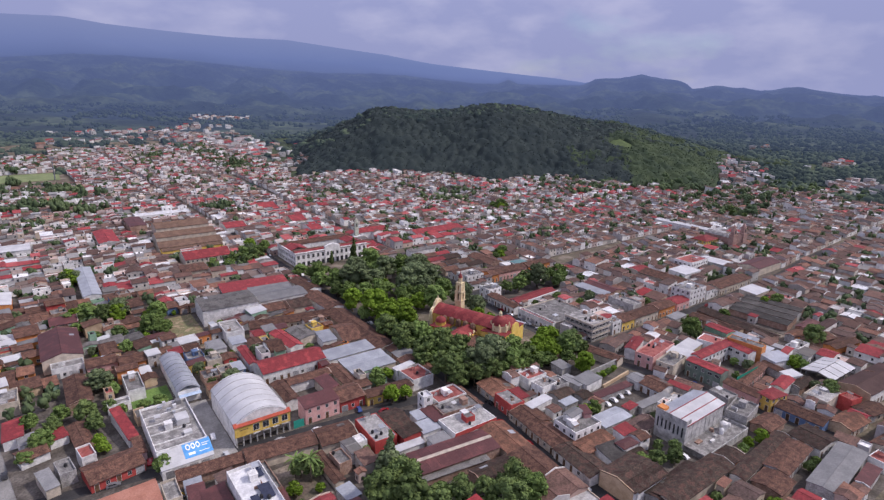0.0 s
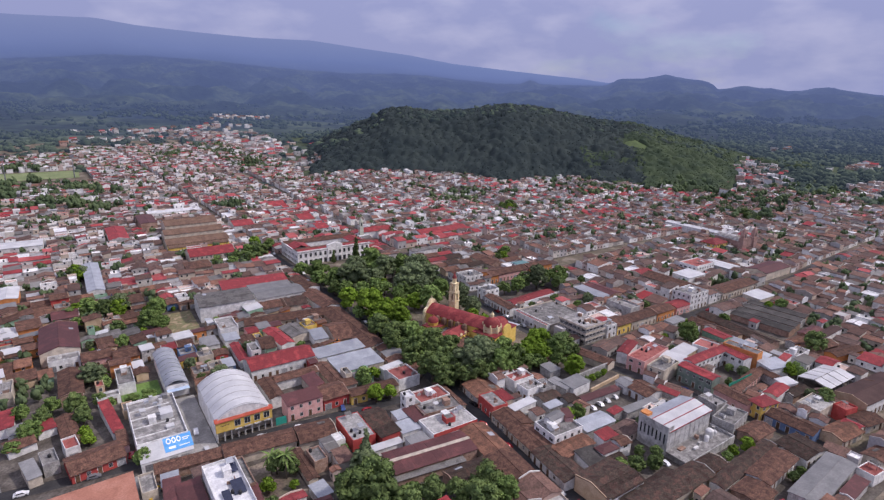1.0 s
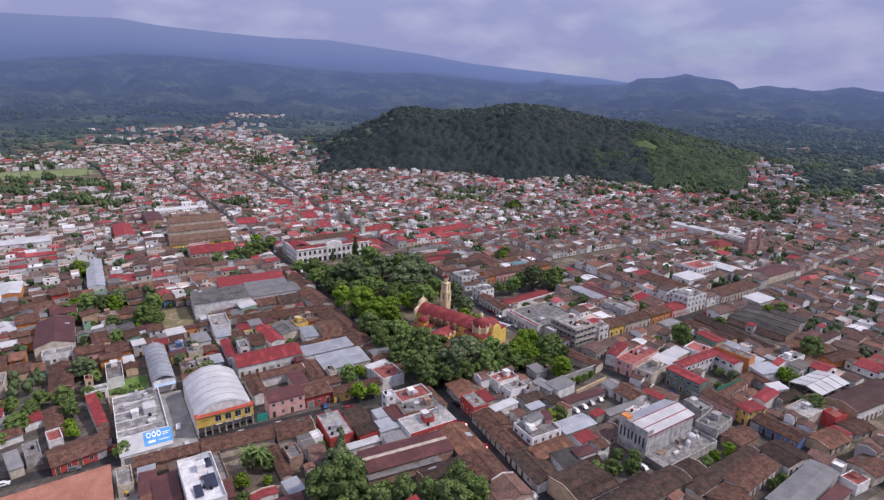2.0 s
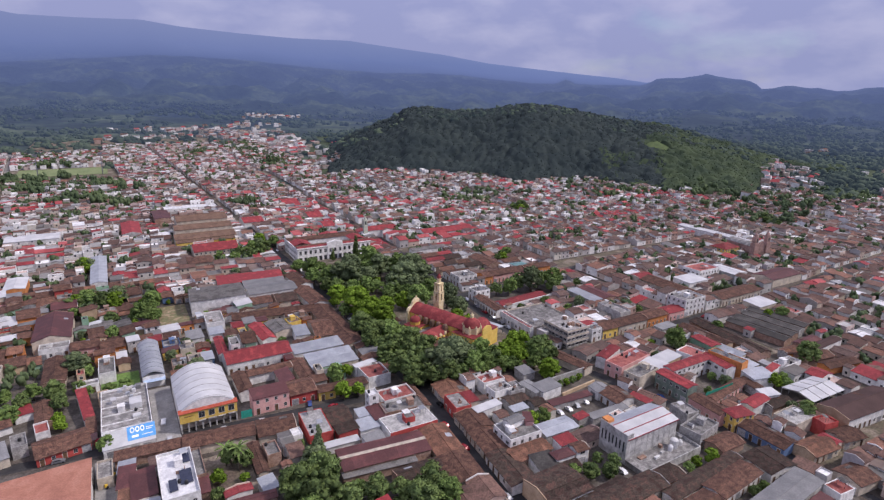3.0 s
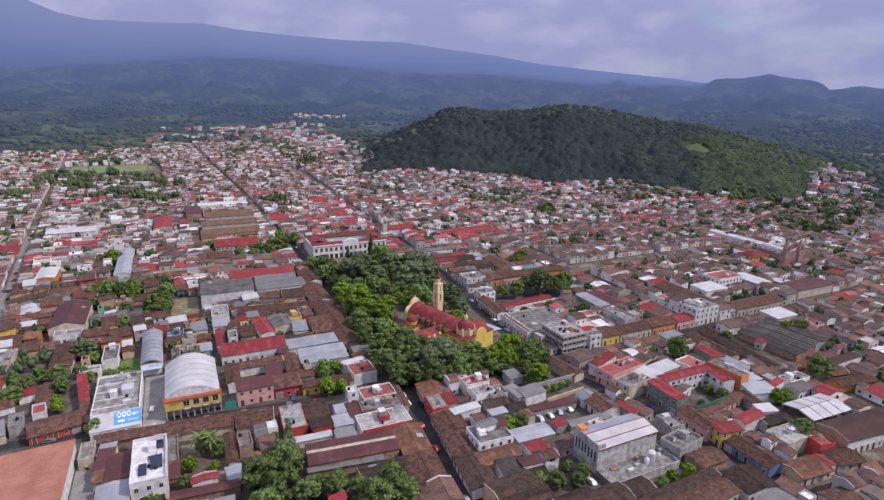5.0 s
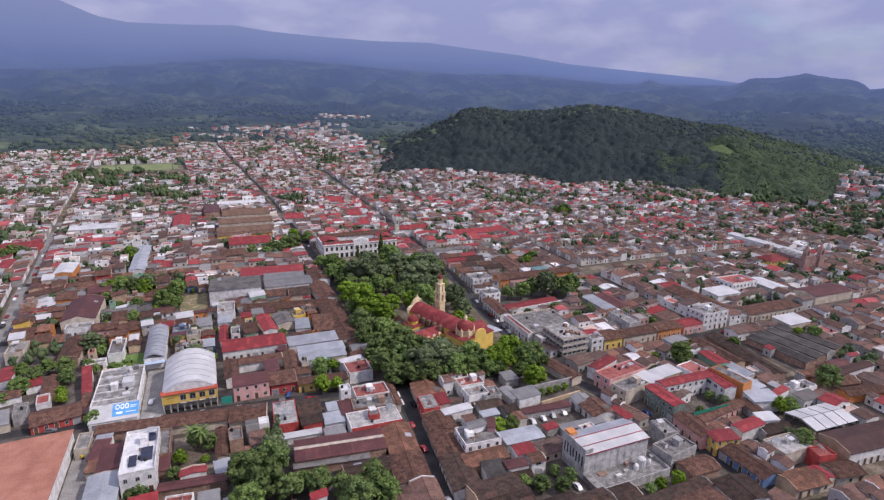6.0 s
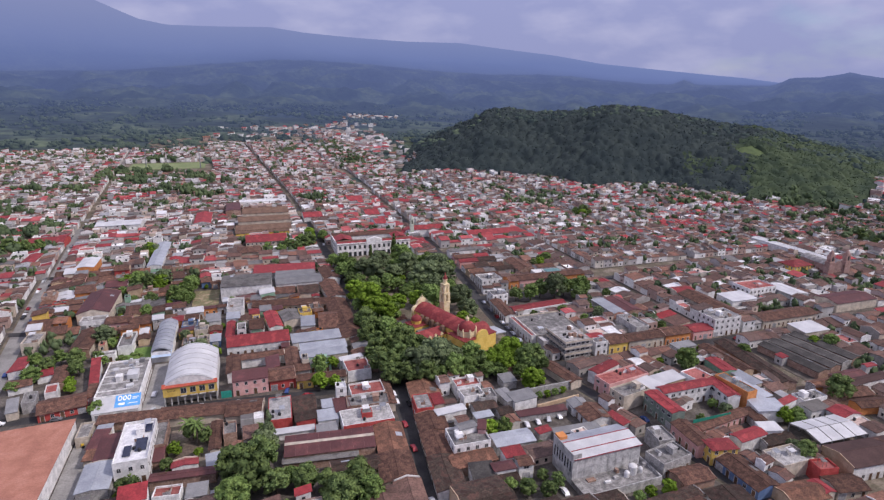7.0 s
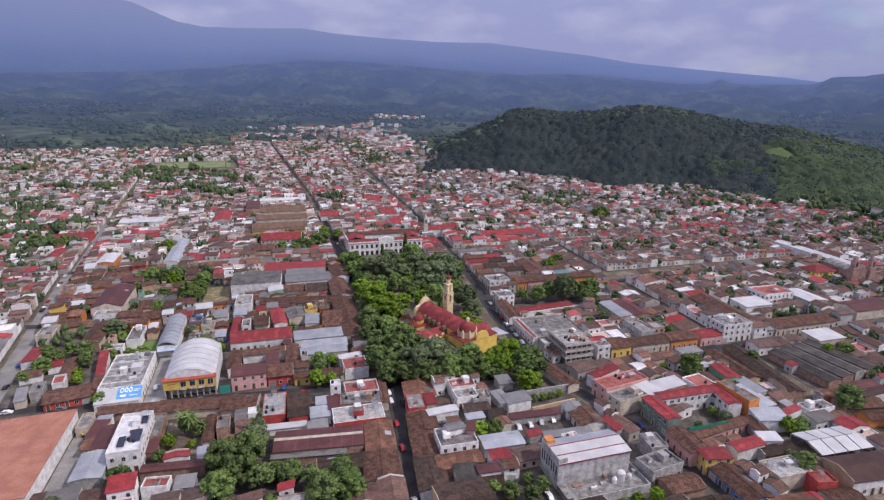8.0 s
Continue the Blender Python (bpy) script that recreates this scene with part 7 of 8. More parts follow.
for k, (lo, hi, x1) in enumerate(((300, 378, 800), (384, 470, 660), (478, 560, 600), (568, 655, 560), (663, 750, 560), (758, 850, 520))):
    x = 326 if k < 4 else 240
    while x < x1:
        between(x, min(x + 84, x1), lo, hi, 300 + k * 20 + int(x / 10), gaps=(0, 0, 0, 0), green=0.08, most=8.5)
        x += 92
for k, (lo, hi) in enumerate(((80, 175), (205, 290), (298, 380))):
    for j, lx in enumerate((-95, -190, -285)):
        between(lambda y, q=lx: street_l(y) + q + 5, lambda y, q=lx: street_l(y) + q + 88, lo, hi, 400 + 10 * k + j, gaps=(0, 0, 0, 0), green=0.12, most=10.5 if k < 2 else 9.2)

# scattered houses at the edges of town and in the villages beyond
r2 = random.Random(909)
EDGE = []
for cx, cy, sx, sy, n in ((150, 1130, 120, 40, 36), (140, 1262, 60, 35, 26), (215, 1240, 60, 30, 24), (440, 1590, 62, 40, 70), (300, 1330, 70, 60, 22), (998, 352, 44, 14, 26), (842, 274, 44, 18, 44), (1075, 500, 40, 10, 6), (700, 262, 60, 30, 40),
                          (620, 440, 60, 30, 50), (-520, 900, 90, 200, 120), (440, 690, 40, 30, 40), (330, 800, 40, 30, 40), (300, 980, 50, 110, 170), (270, 1150, 60, 70, 80)):
    for _ in range(n):
        x, y = r2.gauss(cx, sx * 0.6), r2.gauss(cy, sy * 0.6)
        if float(hill_height(np.array(x), np.array(y))) > 10:
            continue
        wall, roof, kind, storeys = style(r2, False, True)
        w, d = r2.uniform(6, 12), r2.uniform(6, 12)
        EDGE.append((x, y))
        up = float(far_land(np.array(x), np.array(y))) + float(hill_height(np.array(x), np.array(y)))
        FAR.add(x, y, w, d, 3.3 * storeys, kind, r2.choice("xy"), 0.3, r2.uniform(-0.3, 0.3), sort_of(kind, roof, x, y, r2), r2, up)

# a ribbon of the town that climbs past the hill's shoulder
for i in range(330):
    far = r2.random()
    rad = 705 + 270 * far ** 1.25
    az = r2.uniform(58.3 + 1.6 * far, 64.6 - 3.2 * far) + r2.gauss(0, 0.6)
    x, y = CX + rad * math.sin(math.radians(az)), CY + rad * math.cos(math.radians(az))
    if any((x - a) ** 2 + (y - c) ** 2 < 62 for a, c in EDGE):
        continue
    wall, roof, kind, storeys = style(r2, False, True)
    EDGE.append((x, y))
    FAR.add(x, y, r2.uniform(6, 10), r2.uniform(6, 10), 3.3 * storeys, kind, r2.choice("xy"), 0.3, 0.5 + r2.uniform(-0.2, 0.2), sort_of(kind, roof, x, y, r2), r2, float(ground_at(np.array(x), np.array(y))))

for nm, b, mats, lab in (("far_house_walls", FAR.walls, surface("far_walls", (0.8, 0.8, 0.8), (1.0, 1.0, 1.0), 4.0, 0.88, 0.8, 0.15, 0, vary=0.12, space="World", islands=[
        (0.84, 0.83, 0.82), (0.66, 0.62, 0.56), (0.82, 0.81, 0.8), (0.5, 0.49, 0.48), (0.62, 0.5, 0.42), (0.8, 0.79, 0.78), (0.84, 0.83, 0.82), (0.42, 0.3, 0.26), (0.7, 0.68, 0.66), (0.5, 0.4, 0.37), (0.42, 0.4, 0.4), (0.34, 0.32, 0.3), (0.5, 0.42, 0.34), (0.8, 0.79, 0.77)]), "painted and bare walls of many houses"),
        ("far_tile_roofs", FAR.pitched, surface("far_tiles", (0.8, 0.8, 0.8), (1.15, 1.1, 1.1), 3.0, 0.9, 0.6, 0.35, 0, vary=0.2, space="World", islands=[
        (0.125, 0.074, 0.06), (0.15, 0.088, 0.072), (0.105, 0.065, 0.054), (0.165, 0.1, 0.08), (0.2, 0.105, 0.076), (0.12, 0.08, 0.068), (0.09, 0.062, 0.054)]), "weathered brown tile roofs of many houses"),
        ("far_red_roofs", FAR.reds, surface("far_reds", (0.8, 0.8, 0.8), (1.15, 1.1, 1.1), 3.0, 0.8, 0.6, 0.25, 0, vary=0.2, space="World", islands=[
        (0.34, 0.046, 0.052), (0.27, 0.042, 0.048), (0.4, 0.1, 0.1), (0.3, 0.06, 0.062), (0.22, 0.042, 0.046)]), "red painted and sheet roofs of many houses"),
        ("far_flat_roofs", FAR.flats, surface("far_slabs", (0.85, 0.85, 0.85), (1.1, 1.1, 1.1), 3.0, 0.9, 0.8, 0.25, 0, vary=0.2, space="World", islands=[
        (0.58, 0.57, 0.56), (0.36, 0.35, 0.34), (0.7, 0.69, 0.68), (0.36, 0.13, 0.115), (0.4, 0.39, 0.38), (0.72, 0.71, 0.7), (0.46, 0.35, 0.31)]), "flat concrete roofs of many houses"),
        ("far_sheet_roofs", FAR.sheets, surface("far_sheets", (0.85, 0.85, 0.85), (1.1, 1.1, 1.1), 4.0, 0.55, 0.8, 0.15, 0, vary=0.2, space="World", islands=[
        (0.4, 0.4, 0.41), (0.17, 0.16, 0.15), (0.7, 0.7, 0.71), (0.13, 0.12, 0.11), (0.27, 0.26, 0.25), (0.2, 0.19, 0.18), (0.15, 0.11, 0.09)]), "grey sheet metal roofs of many houses"),
        ("far_openings", FAR.bits, M_GLASS, "dark windows, doors and tanks of many houses")):
    tagged(new(nm, b.mesh(nm, [mats])), lab, "houses", kind="stuff")

# ---- trees ----
rng = random.Random(77)


b = Build()
b.box(148, 183, 0, 209.5, 262, 0.16)
b.box(148, 262, 0, 215, 300, 0.16)
b.box(148, 300, 0, 220, 374, 0.16)
tagged(new("park_ground", b.mesh("park_ground", [M_EARTH])), "shaded earth and paths of the town park", "park", kind="structure")
b = Build()
b.box(49.5, 291.5, 0, 64.5, 331, 0.2)
tagged(new("bare_lot", b.mesh("bare_lot", [M_LOT])), "bare yellowish earth lot between houses", "ground", kind="structure")


# the park's trees, stand by stand: x, y, kind, crown radius
for x, y, kind, r in ((142.2, 356.9, 'mid', 5), (147.4, 339.3, 'mid', 7), (150.1, 316.6, 'mid', 6), (159.4, 309.9, 'dull', 8.5), (171.1, 331.7, 'dull', 6.5), (149.4, 299.4, 'mid', 5), (143.6, 283.7, 'bright', 6), (149.5, 266.4, 'bright', 7.5), (157.4, 263.3, 'bright', 6.5), (145.5, 247.9, 'bright', 6.5), (153.7, 240.7, 'bright', 6), (162.4, 259.8, 'mid', 4.5), (142.9, 267.6, 'mid', 5), (158.9, 294.8, 'mid', 5)):
    tree(x, y, kind, r / 4.8, "over the kerb of the park's long street", 0.16, "park trees")
for x, y, kind, r in ((142.6, 224.4, 'dark', 6.5), (149.3, 220.6, 'mid', 6), (142.2, 241.2, 'dark', 5), (140.0, 204.0, 'dark', 6.5), (148.2, 203.2, 'dark', 6.5), (155.8, 209.7, 'dark', 5.5), (138.8, 184.4, 'dark', 7), (146.8, 186.4, 'dark', 7), (157.4, 197.9, 'dark', 5.5), (154.8, 178.8, 'dull', 6.5), (147.7, 175.0, 'dark', 5.5), (141.2, 178.0, 'dark', 5), (157.8, 227.0, 'mid', 4.5)):
    tree(x, y, kind, r / 4.8, "in the shaded town park beside the church", 0.16, "park trees")
for x, y, kind, r in ((163.3, 182.6, 'dull', 6), (161.9, 172.7, 'mid', 5), (155.5, 172.9, 'dark', 4.5), (168.4, 172.6, 'mid', 5), (182.1, 187.8, 'mid', 4.6), (175.3, 173.0, 'mid', 4.6), (183.2, 177.8, 'dark', 4.6), (184.4, 170.6, 'mid', 4.2), (192.8, 179.8, 'bright', 6), (200.9, 182.0, 'bright', 5.6), (206.6, 172.0, 'dark', 5.6), (189.6, 169.8, 'mid', 4.4), (198.7, 166.4, 'mid', 4.4), (209.8, 168.0, 'dark', 4.2), (172.0, 184.3, 'dull', 4.6)):
    tree(x, y, kind, r / 4.8, "in a row along the park's cross street", 0.16, "park trees")
for x, y, kind, r in ((189.9, 346.0, 'mid', 6.5), (180.1, 324.4, 'mid', 5.5), (200.2, 336.1, 'mid', 6.5), (204.7, 307.5, 'dull', 8), (193.1, 293.7, 'dull', 7.5), (203.4, 289.3, 'dull', 6.5), (183.0, 286.8, 'mid', 5.5), (177.4, 264.1, 'bright', 6), (185.3, 258.2, 'mid', 6), (200.0, 270.5, 'mid', 5), (201.4, 252.4, 'dull', 6.5), (201.4, 239.6, 'dull', 4.6), (193.4, 228.6, 'bright', 4.4), (199.6, 224.8, 'bright', 3.6), (194.6, 219.6, 'bright', 3.4), (166.6, 312.6, 'bright', 3.6), (179.9, 309.4, 'bright', 3.6), (188.0, 320.3, 'dull', 6), (214.8, 313.8, 'mid', 6), (194.4, 280.5, 'dull', 5)):
    tree(x, y, kind, r / 4.8, "among the tall trees of the town park", 0.16, "park trees")
for x, y, kind, r in ((156.1, 331.1, 'mid', 5.5), (144.1, 329.5, 'mid', 5), (147.2, 310.0, 'dark', 5), (166.7, 293.6, 'mid', 5), (150.9, 253.5, 'bright', 6), (157.6, 244.6, 'mid', 5), (148.8, 234.5, 'mid', 5.5), (138.8, 219.6, 'dark', 5), (150.9, 200.1, 'dark', 5.5), (137.1, 200.0, 'dark', 5), (145.3, 199.7, 'mid', 5.5), (151.5, 187.6, 'dark', 5.5), (159.2, 179.4, 'mid', 5), (166.7, 180.3, 'dull', 5), (174.2, 180.9, 'mid', 4.5), (194.0, 173.3, 'bright', 5), (188.2, 177.0, 'bright', 4.6), (203.3, 171.9, 'mid', 4.6), (193.3, 333.8, 'mid', 6), (203.9, 326.2, 'mid', 6.5), (195.5, 288.4, 'dull', 6), (177.8, 285.3, 'mid', 5), (185.5, 276.1, 'mid', 5.5), (194.1, 270.5, 'mid', 5)):
    tree(x, y, kind, r / 4.8, "filling the gaps of the park's canopy", 0.16, "park trees")
for x, y, kind, r in ((173.5, 294.1, 'mid', 5), (174.1, 275.0, 'mid', 4.6), (165.2, 262.0, 'bright', 5), (175.4, 312.4, 'dull', 5.5), (184.8, 291.3, 'dull', 5), (194.7, 309.7, 'mid', 5), (177.4, 334.3, 'mid', 5)):
    tree(x, y, kind, r / 4.8, "in the middle of the town park", 0.16, "park trees")
# single trees in courts and yards
for x, y, kind, s in ((198, 156, "bright", 0.95), (203, 158, "bright", 0.8), (81, 124, "dark", 1.3), (84, 133, "dark", 1.15), (76, 132, "dark", 1.1),
                      (88, 120, "dark", 1.05), (75, 118, "mid", 1.1), (87, 146, "cypress", 1.0), (85, 143, "dull", 0.8), (113, 112, "dark", 1.0), (107, 107, "dark", 1.0), (116, 106, "mid", 0.85), (104, 115, "dark", 0.8),
                      (54.7, 152, "bright", 0.62), (62.5, 150, "bright", 0.4), (60, 160, "dark", 0.7), (64.5, 157, "dark", 0.62), (-13, 243, "mid", 0.85), (-3, 243, "mid", 0.6), (7, 217, "bright", 0.6), (8, 212, "bright", 0.62), (7, 228, "dark", 0.7), (5, 238, "dark", 0.7), (-10, 226, "mid", 0.75),
                      (-15, 219, "mid", 0.7), (-6, 234, "dark", 0.6), (13, 241, "dark", 0.65), (17, 266, "bright", 0.6), (12, 262, "dull", 0.8), (22.6, 188.4, "mid", 0.62), (194, 147.6, "bright", 0.34), (198, 147.4, "mid", 0.36), (202, 147.5, "bright", 0.32), (206, 147.6, "mid", 0.36), (210, 147.9, "bright", 0.34), (240, 256, "dark", 1.0), (249, 254, "mid", 0.9),
                      (258, 258, "dark", 1.1), (266, 254, "dull", 1.2), (274, 256, "dark", 1.2), (283, 252, "mid", 1.2), (278, 246, "dark", 0.9), (278, 150, "mid", 1.0), (276, 146, "dark", 0.7), (251, 111, "dark", 0.35),
                      (268, 79, "dark", 0.8), (322, 107, "dark", 0.9), (284, 101, "bright", 0.8), (288, 98, "mid", 0.7), (315, 152, "mid", 0.6), (367, 146, "mid", 0.8), (360, 150, "bright", 0.6), (118, 201, "bright", 0.6), (112, 199, "mid", 0.7),
                      (110, 183.4, "bright", 0.7), (116.5, 182.8, "bright", 0.72), (130, 410, "dark", 1.1), (122, 405, "dark", 1.0), (115, 412, "dark", 1.1), (108, 405, "mid", 1.0), (124, 418, "mid", 0.9), (98, 408, "mid", 0.8),
                      (97, 119.6, "dark", 0.72), (93, 124.6, "mid", 0.6), (207, 61.8, "dark", 0.4), (212.5, 62, "mid", 0.36), (161, 98, "mid", 0.5), (166, 95, "dark", 0.5), (172, 92, "dark", 0.55), (177, 95, "dark", 0.5), (204, 81.5, "bright", 0.5), (209.5, 80, "bright", 0.55), (199, 81, "mid", 0.5), (43, 131.5, "dark", 0.9), (174, 100, "dark", 0.4)):
    tree(x, y, kind, s, "standing among tiled roofs", BASE)
for cx, cy, s, n in NEAR_CLUMPS:
    for k in range(n):
        a, q = 2.4 * k, s * 0.72 * math.sqrt((k + 0.4) / n)
        tree(cx + q * math.cos(a), cy + q * math.sin(a), rng.choice(("dark", "mid", "dull", "mid", "bright")), rng.uniform(0.65, 1.0), "in a clump between houses", BASE)
palm(62, 156, 9.5)
palm(58.5, 161, 7.5)

k = 0
for x, y, w, d, q in YARDS:
    if 0 < x < 330 and 40 < y < 340 and k < 130:
        k += 1
        tree(x, y, rng.choice(["dark", "mid", "mid", "bright", "dull"]), min(0.8, 0.068 * max(w, d)) * rng.uniform(0.7, 1.1), "in a back yard among the roofs", BASE)
grove = [(rng.uniform(-60, -15), rng.uniform(1002, 1020), 0.5, rng.uniform(4, 7), rng.uniform(7, 12)) for _ in range(16)] + [(rng.uniform(-100, -40), rng.uniform(760, 890), 0.5, rng.uniform(4, 6), rng.uniform(6, 10)) for _ in range(40)]
grove += [(x + rng.uniform(-5, 5), y + rng.uniform(-5, 5), 0.5, rng.uniform(3, 5), rng.uniform(6, 9)) for x, y in ((144, 615), (163, 611), (152, 612), (-76, 447), (-95, 469), (-136, 538), (-85, 419), (16, 337), (4, 345), (-65, 462), (-98, 529), (-49, 518), (250, 427), (251, 397), (379, 357), (393, 363), (364, 343), (303, 203), (610, 333), (659, 355), (586, 308), (507, 309), (542, 319), (596, 306), (-110, 490), (-120, 510)) for _ in range(4)]
grove += [(rng.gauss(cx, s), rng.gauss(cy, s), 0.5, rng.uniform(4, 6.5), rng.uniform(7, 11)) for cx, cy, s, n in ((-150, 560, 22, 30), (-210, 650, 30, 30), (560, 470, 26, 40), (640, 400, 25, 40), (400, 545, 20, 30), (-120, 440, 18, 22), (700, 330, 30, 40), (820, 330, 30, 40), (610, 300, 14, 20)) for _ in range(n)]
grove += [(rng.gauss(x, s * 0.5), rng.gauss(y, s * 0.5), 0.2, rng.uniform(3.6, 6), rng.uniform(8, 12.5)) for x, y, s, n in CLUMPS for _ in range(n)]
yard = grove + [(x + rng.uniform(-3, 3), y + rng.uniform(-3, 3), 0.8, rng.uniform(2.4, 4.4), rng.uniform(4.5, 8)) for x, y, w, d, q in YARDS if not (0 < x < 330 and 40 < y < 340)]
crowns("yard_trees", [(*on_slope(x, y)[:2], z + on_slope(x, y)[2], a, b) for x, y, z, a, b in yard], M_WOOD,
       "green trees in yards across the far town", 8, 1.7, 3)

# the wood on the hill: one canopy of domed crowns, with loose leaf sprays all over it
r = np.random.default_rng(8)
STEP = 2.4
gx, gy = np.arange(180, 960, STEP), np.arange(250, 960, STEP)
GX, GY = np.meshgrid(gx, gy)
AZ, RAD = np.degrees(np.arctan2(GX - CX, GY - CY)), np.hypot(GX - CX, GY - CY)
UP = hill_height(GX, GY)
wooded = (AZ > 15) & (AZ < 70) & (RAD > hill_foot(AZ) + 2) & (RAD < 1000) & (UP > 2) & ~((AZ > 58.2 + 1.6 * (RAD - 705) / 250) & (RAD < 960)) & ((GX - 682) ** 2 / 240 + (GY - 508) ** 2 / 320 > 1)
canopy = np.zeros_like(GX)
for x, y in zip(r.uniform(180, 960, 15000), r.uniform(250, 960, 15000)):
    s = 3.4 + 4.6 * r.random() ** 2
    h = 1.6 + s * r.uniform(0.35, 0.75)
    k = int(s / STEP) + 1
    a, c = int((x - 180) / STEP), int((y - 250) / STEP)
    box = (slice(max(0, c - k), c + k + 2), slice(max(0, a - k), a + k + 2))
    q = 1 - ((GX[box] - x) ** 2 + (GY[box] - y) ** 2) / (s * s)
    canopy[box] = np.maximum(canopy[box], h * np.sqrt(np.clip(q, 0, 1)))
SOIL = UP + valley_rise(RAD)
TOP = SOIL + np.where(wooded, 1.0 + canopy + r.normal(0, 0.25, GX.shape), -1.5)
# leaf colour paints the light: sunlit shoulder pale, cloud-shaded rest dark
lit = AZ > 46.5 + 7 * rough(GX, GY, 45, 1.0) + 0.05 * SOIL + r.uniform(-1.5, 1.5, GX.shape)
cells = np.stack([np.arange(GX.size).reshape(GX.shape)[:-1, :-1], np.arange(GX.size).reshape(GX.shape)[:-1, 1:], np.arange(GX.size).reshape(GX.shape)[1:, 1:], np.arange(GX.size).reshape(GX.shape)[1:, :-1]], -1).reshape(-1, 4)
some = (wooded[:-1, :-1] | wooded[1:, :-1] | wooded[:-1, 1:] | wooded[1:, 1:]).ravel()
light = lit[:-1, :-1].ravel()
for nm, pick, mat, lab in (("hill_wood", some & ~light, M_WOOD_SHADED, "dense wood on the hill, coloured dark and bluish for shade and haze"), ("hill_grove", some & light, M_WOOD_SUNLIT, "wood on the hill's lower shoulder, coloured lighter as if sunlit")):
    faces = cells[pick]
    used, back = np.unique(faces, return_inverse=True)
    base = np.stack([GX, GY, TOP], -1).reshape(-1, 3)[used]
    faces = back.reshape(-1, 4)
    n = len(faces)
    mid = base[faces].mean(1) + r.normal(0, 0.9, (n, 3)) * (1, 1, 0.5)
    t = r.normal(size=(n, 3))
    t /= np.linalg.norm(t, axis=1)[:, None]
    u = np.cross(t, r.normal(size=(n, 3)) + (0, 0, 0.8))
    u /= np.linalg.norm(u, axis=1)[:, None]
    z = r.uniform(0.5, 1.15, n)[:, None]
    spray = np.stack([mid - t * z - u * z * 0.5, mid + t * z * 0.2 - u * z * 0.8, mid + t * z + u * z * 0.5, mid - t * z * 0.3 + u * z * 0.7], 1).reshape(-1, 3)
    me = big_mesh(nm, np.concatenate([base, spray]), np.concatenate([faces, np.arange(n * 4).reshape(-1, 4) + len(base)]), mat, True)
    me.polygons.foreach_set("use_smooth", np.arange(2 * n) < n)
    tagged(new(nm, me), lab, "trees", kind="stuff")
b = Build()
for i in range(24):
    a0, a1 = 2 * math.pi * i / 24, 2 * math.pi * (i + 1) / 24
    ring = [(682 + 20 * (1 + 0.2 * math.sin(3 * a)) * math.cos(a), 508 + 24 * (1 + 0.2 * math.sin(2 * a)) * math.sin(a)) for a in (a0, a1)]
    b.face([(682, 508, float(ground_at(np.array(682.0), np.array(508.0))) + 1.5)] + [(x, y, float(ground_at(np.array(x), np.array(y))) + 1.5) for x, y in ring])
tagged(new("meadow", b.mesh("meadow", [M_MEADOW])), "bright green clearing on the wooded hill", "meadow", kind="structure")
places = []
while len(places) < 5000:
    az, rad = math.radians(r.uniform(-25, 84)), 880 + 1330 * r.random() ** 1.4
    if len(places) < 1300:
        az, rad = math.radians(r.uniform(58, 84)), 770 + 900 * r.random() ** 1.3
        if math.degrees(az) < 64.6 - 3.2 * (rad - 705) / 250 and rad < 960:
            continue
    x, y = CX + rad * math.sin(az), CY + rad * math.cos(az)
    if rad < (1010 if -155 < x < 270 else 930) + 40 * math.sin(0.02 * x) and x < 270 and r.random() < 0.97 or any((x - a) ** 2 + (y - c) ** 2 < 110 for a, c in EDGE):
        continue
    z = float(far_land(np.array(x), np.array(y))) + float(hill_height(np.array(x), np.array(y)))
    if rad > 1150 and len(places) >= 1300 and noise.noise(Vector((x / 130, y / 130, 2.0))) < -0.12:
        continue
    s = r.uniform(7, 14)
    h = s * r.uniform(0.9, 1.3)
    places.append((x, y, z - 0.4 * h, s, h))
while len(places) < 5110:
    far = r.random()
    rad, az = 710 + 250 * far, math.radians(r.uniform(58.3 + 1.6 * far, 64.6 - 3.0 * far))
    x, y = CX + rad * math.sin(az), CY + rad * math.cos(az)
    if any((x - a) ** 2 + (y - c) ** 2 < 30 for a, c in EDGE):
        continue
    s = r.uniform(3, 6.5)
    places.append((x, y, float(ground_at(np.array(x), np.array(y))) - 0.2 * s, s, s * r.uniform(0.9, 1.4)))
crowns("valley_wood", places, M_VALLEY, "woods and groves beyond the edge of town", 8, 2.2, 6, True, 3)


# ---- details ----
def car(x, y, rot, paint, word, z=0.02):
    ob = thing("car", x, y, z, rot, f"{word} car parked at the kerb", "car", "parked cars")
    b = Build()
    prof = [(-2.1, 0.3), (2.1, 0.3), (2.15, 0.75), (1.15, 0.9), (-1.9, 0.95), (-2.15, 0.7)]
    b.prism(prof, -0.85, 0.85, "y")
    b.prism([(-1.75, 0.93), (1.2, 0.88), (0.5, 1.42), (-1.2, 1.44)], -0.72, 0.72, "y")
    part("body", b, paint, ob)
    b = Build()
    b.prism([(-1.62, 0.97), (1.08, 0.95), (0.47, 1.37), (-1.15, 1.38)], -0.74, 0.74, "y")
    part("glazing", b, M_GLASS, ob)
    for sx in (-1.3, 1.35):
        for sy in (-0.78, 0.78):
            b = Build()
            b.prism([(sx + 0.31 * math.cos(a), 0.31 + 0.31 * math.sin(a)) for a in np.linspace(0, 2 * math.pi, 10, endpoint=False)], sy - 0.1, sy + 0.1, "y")
            part("wheel", b, M_TANK, ob)
    return ob


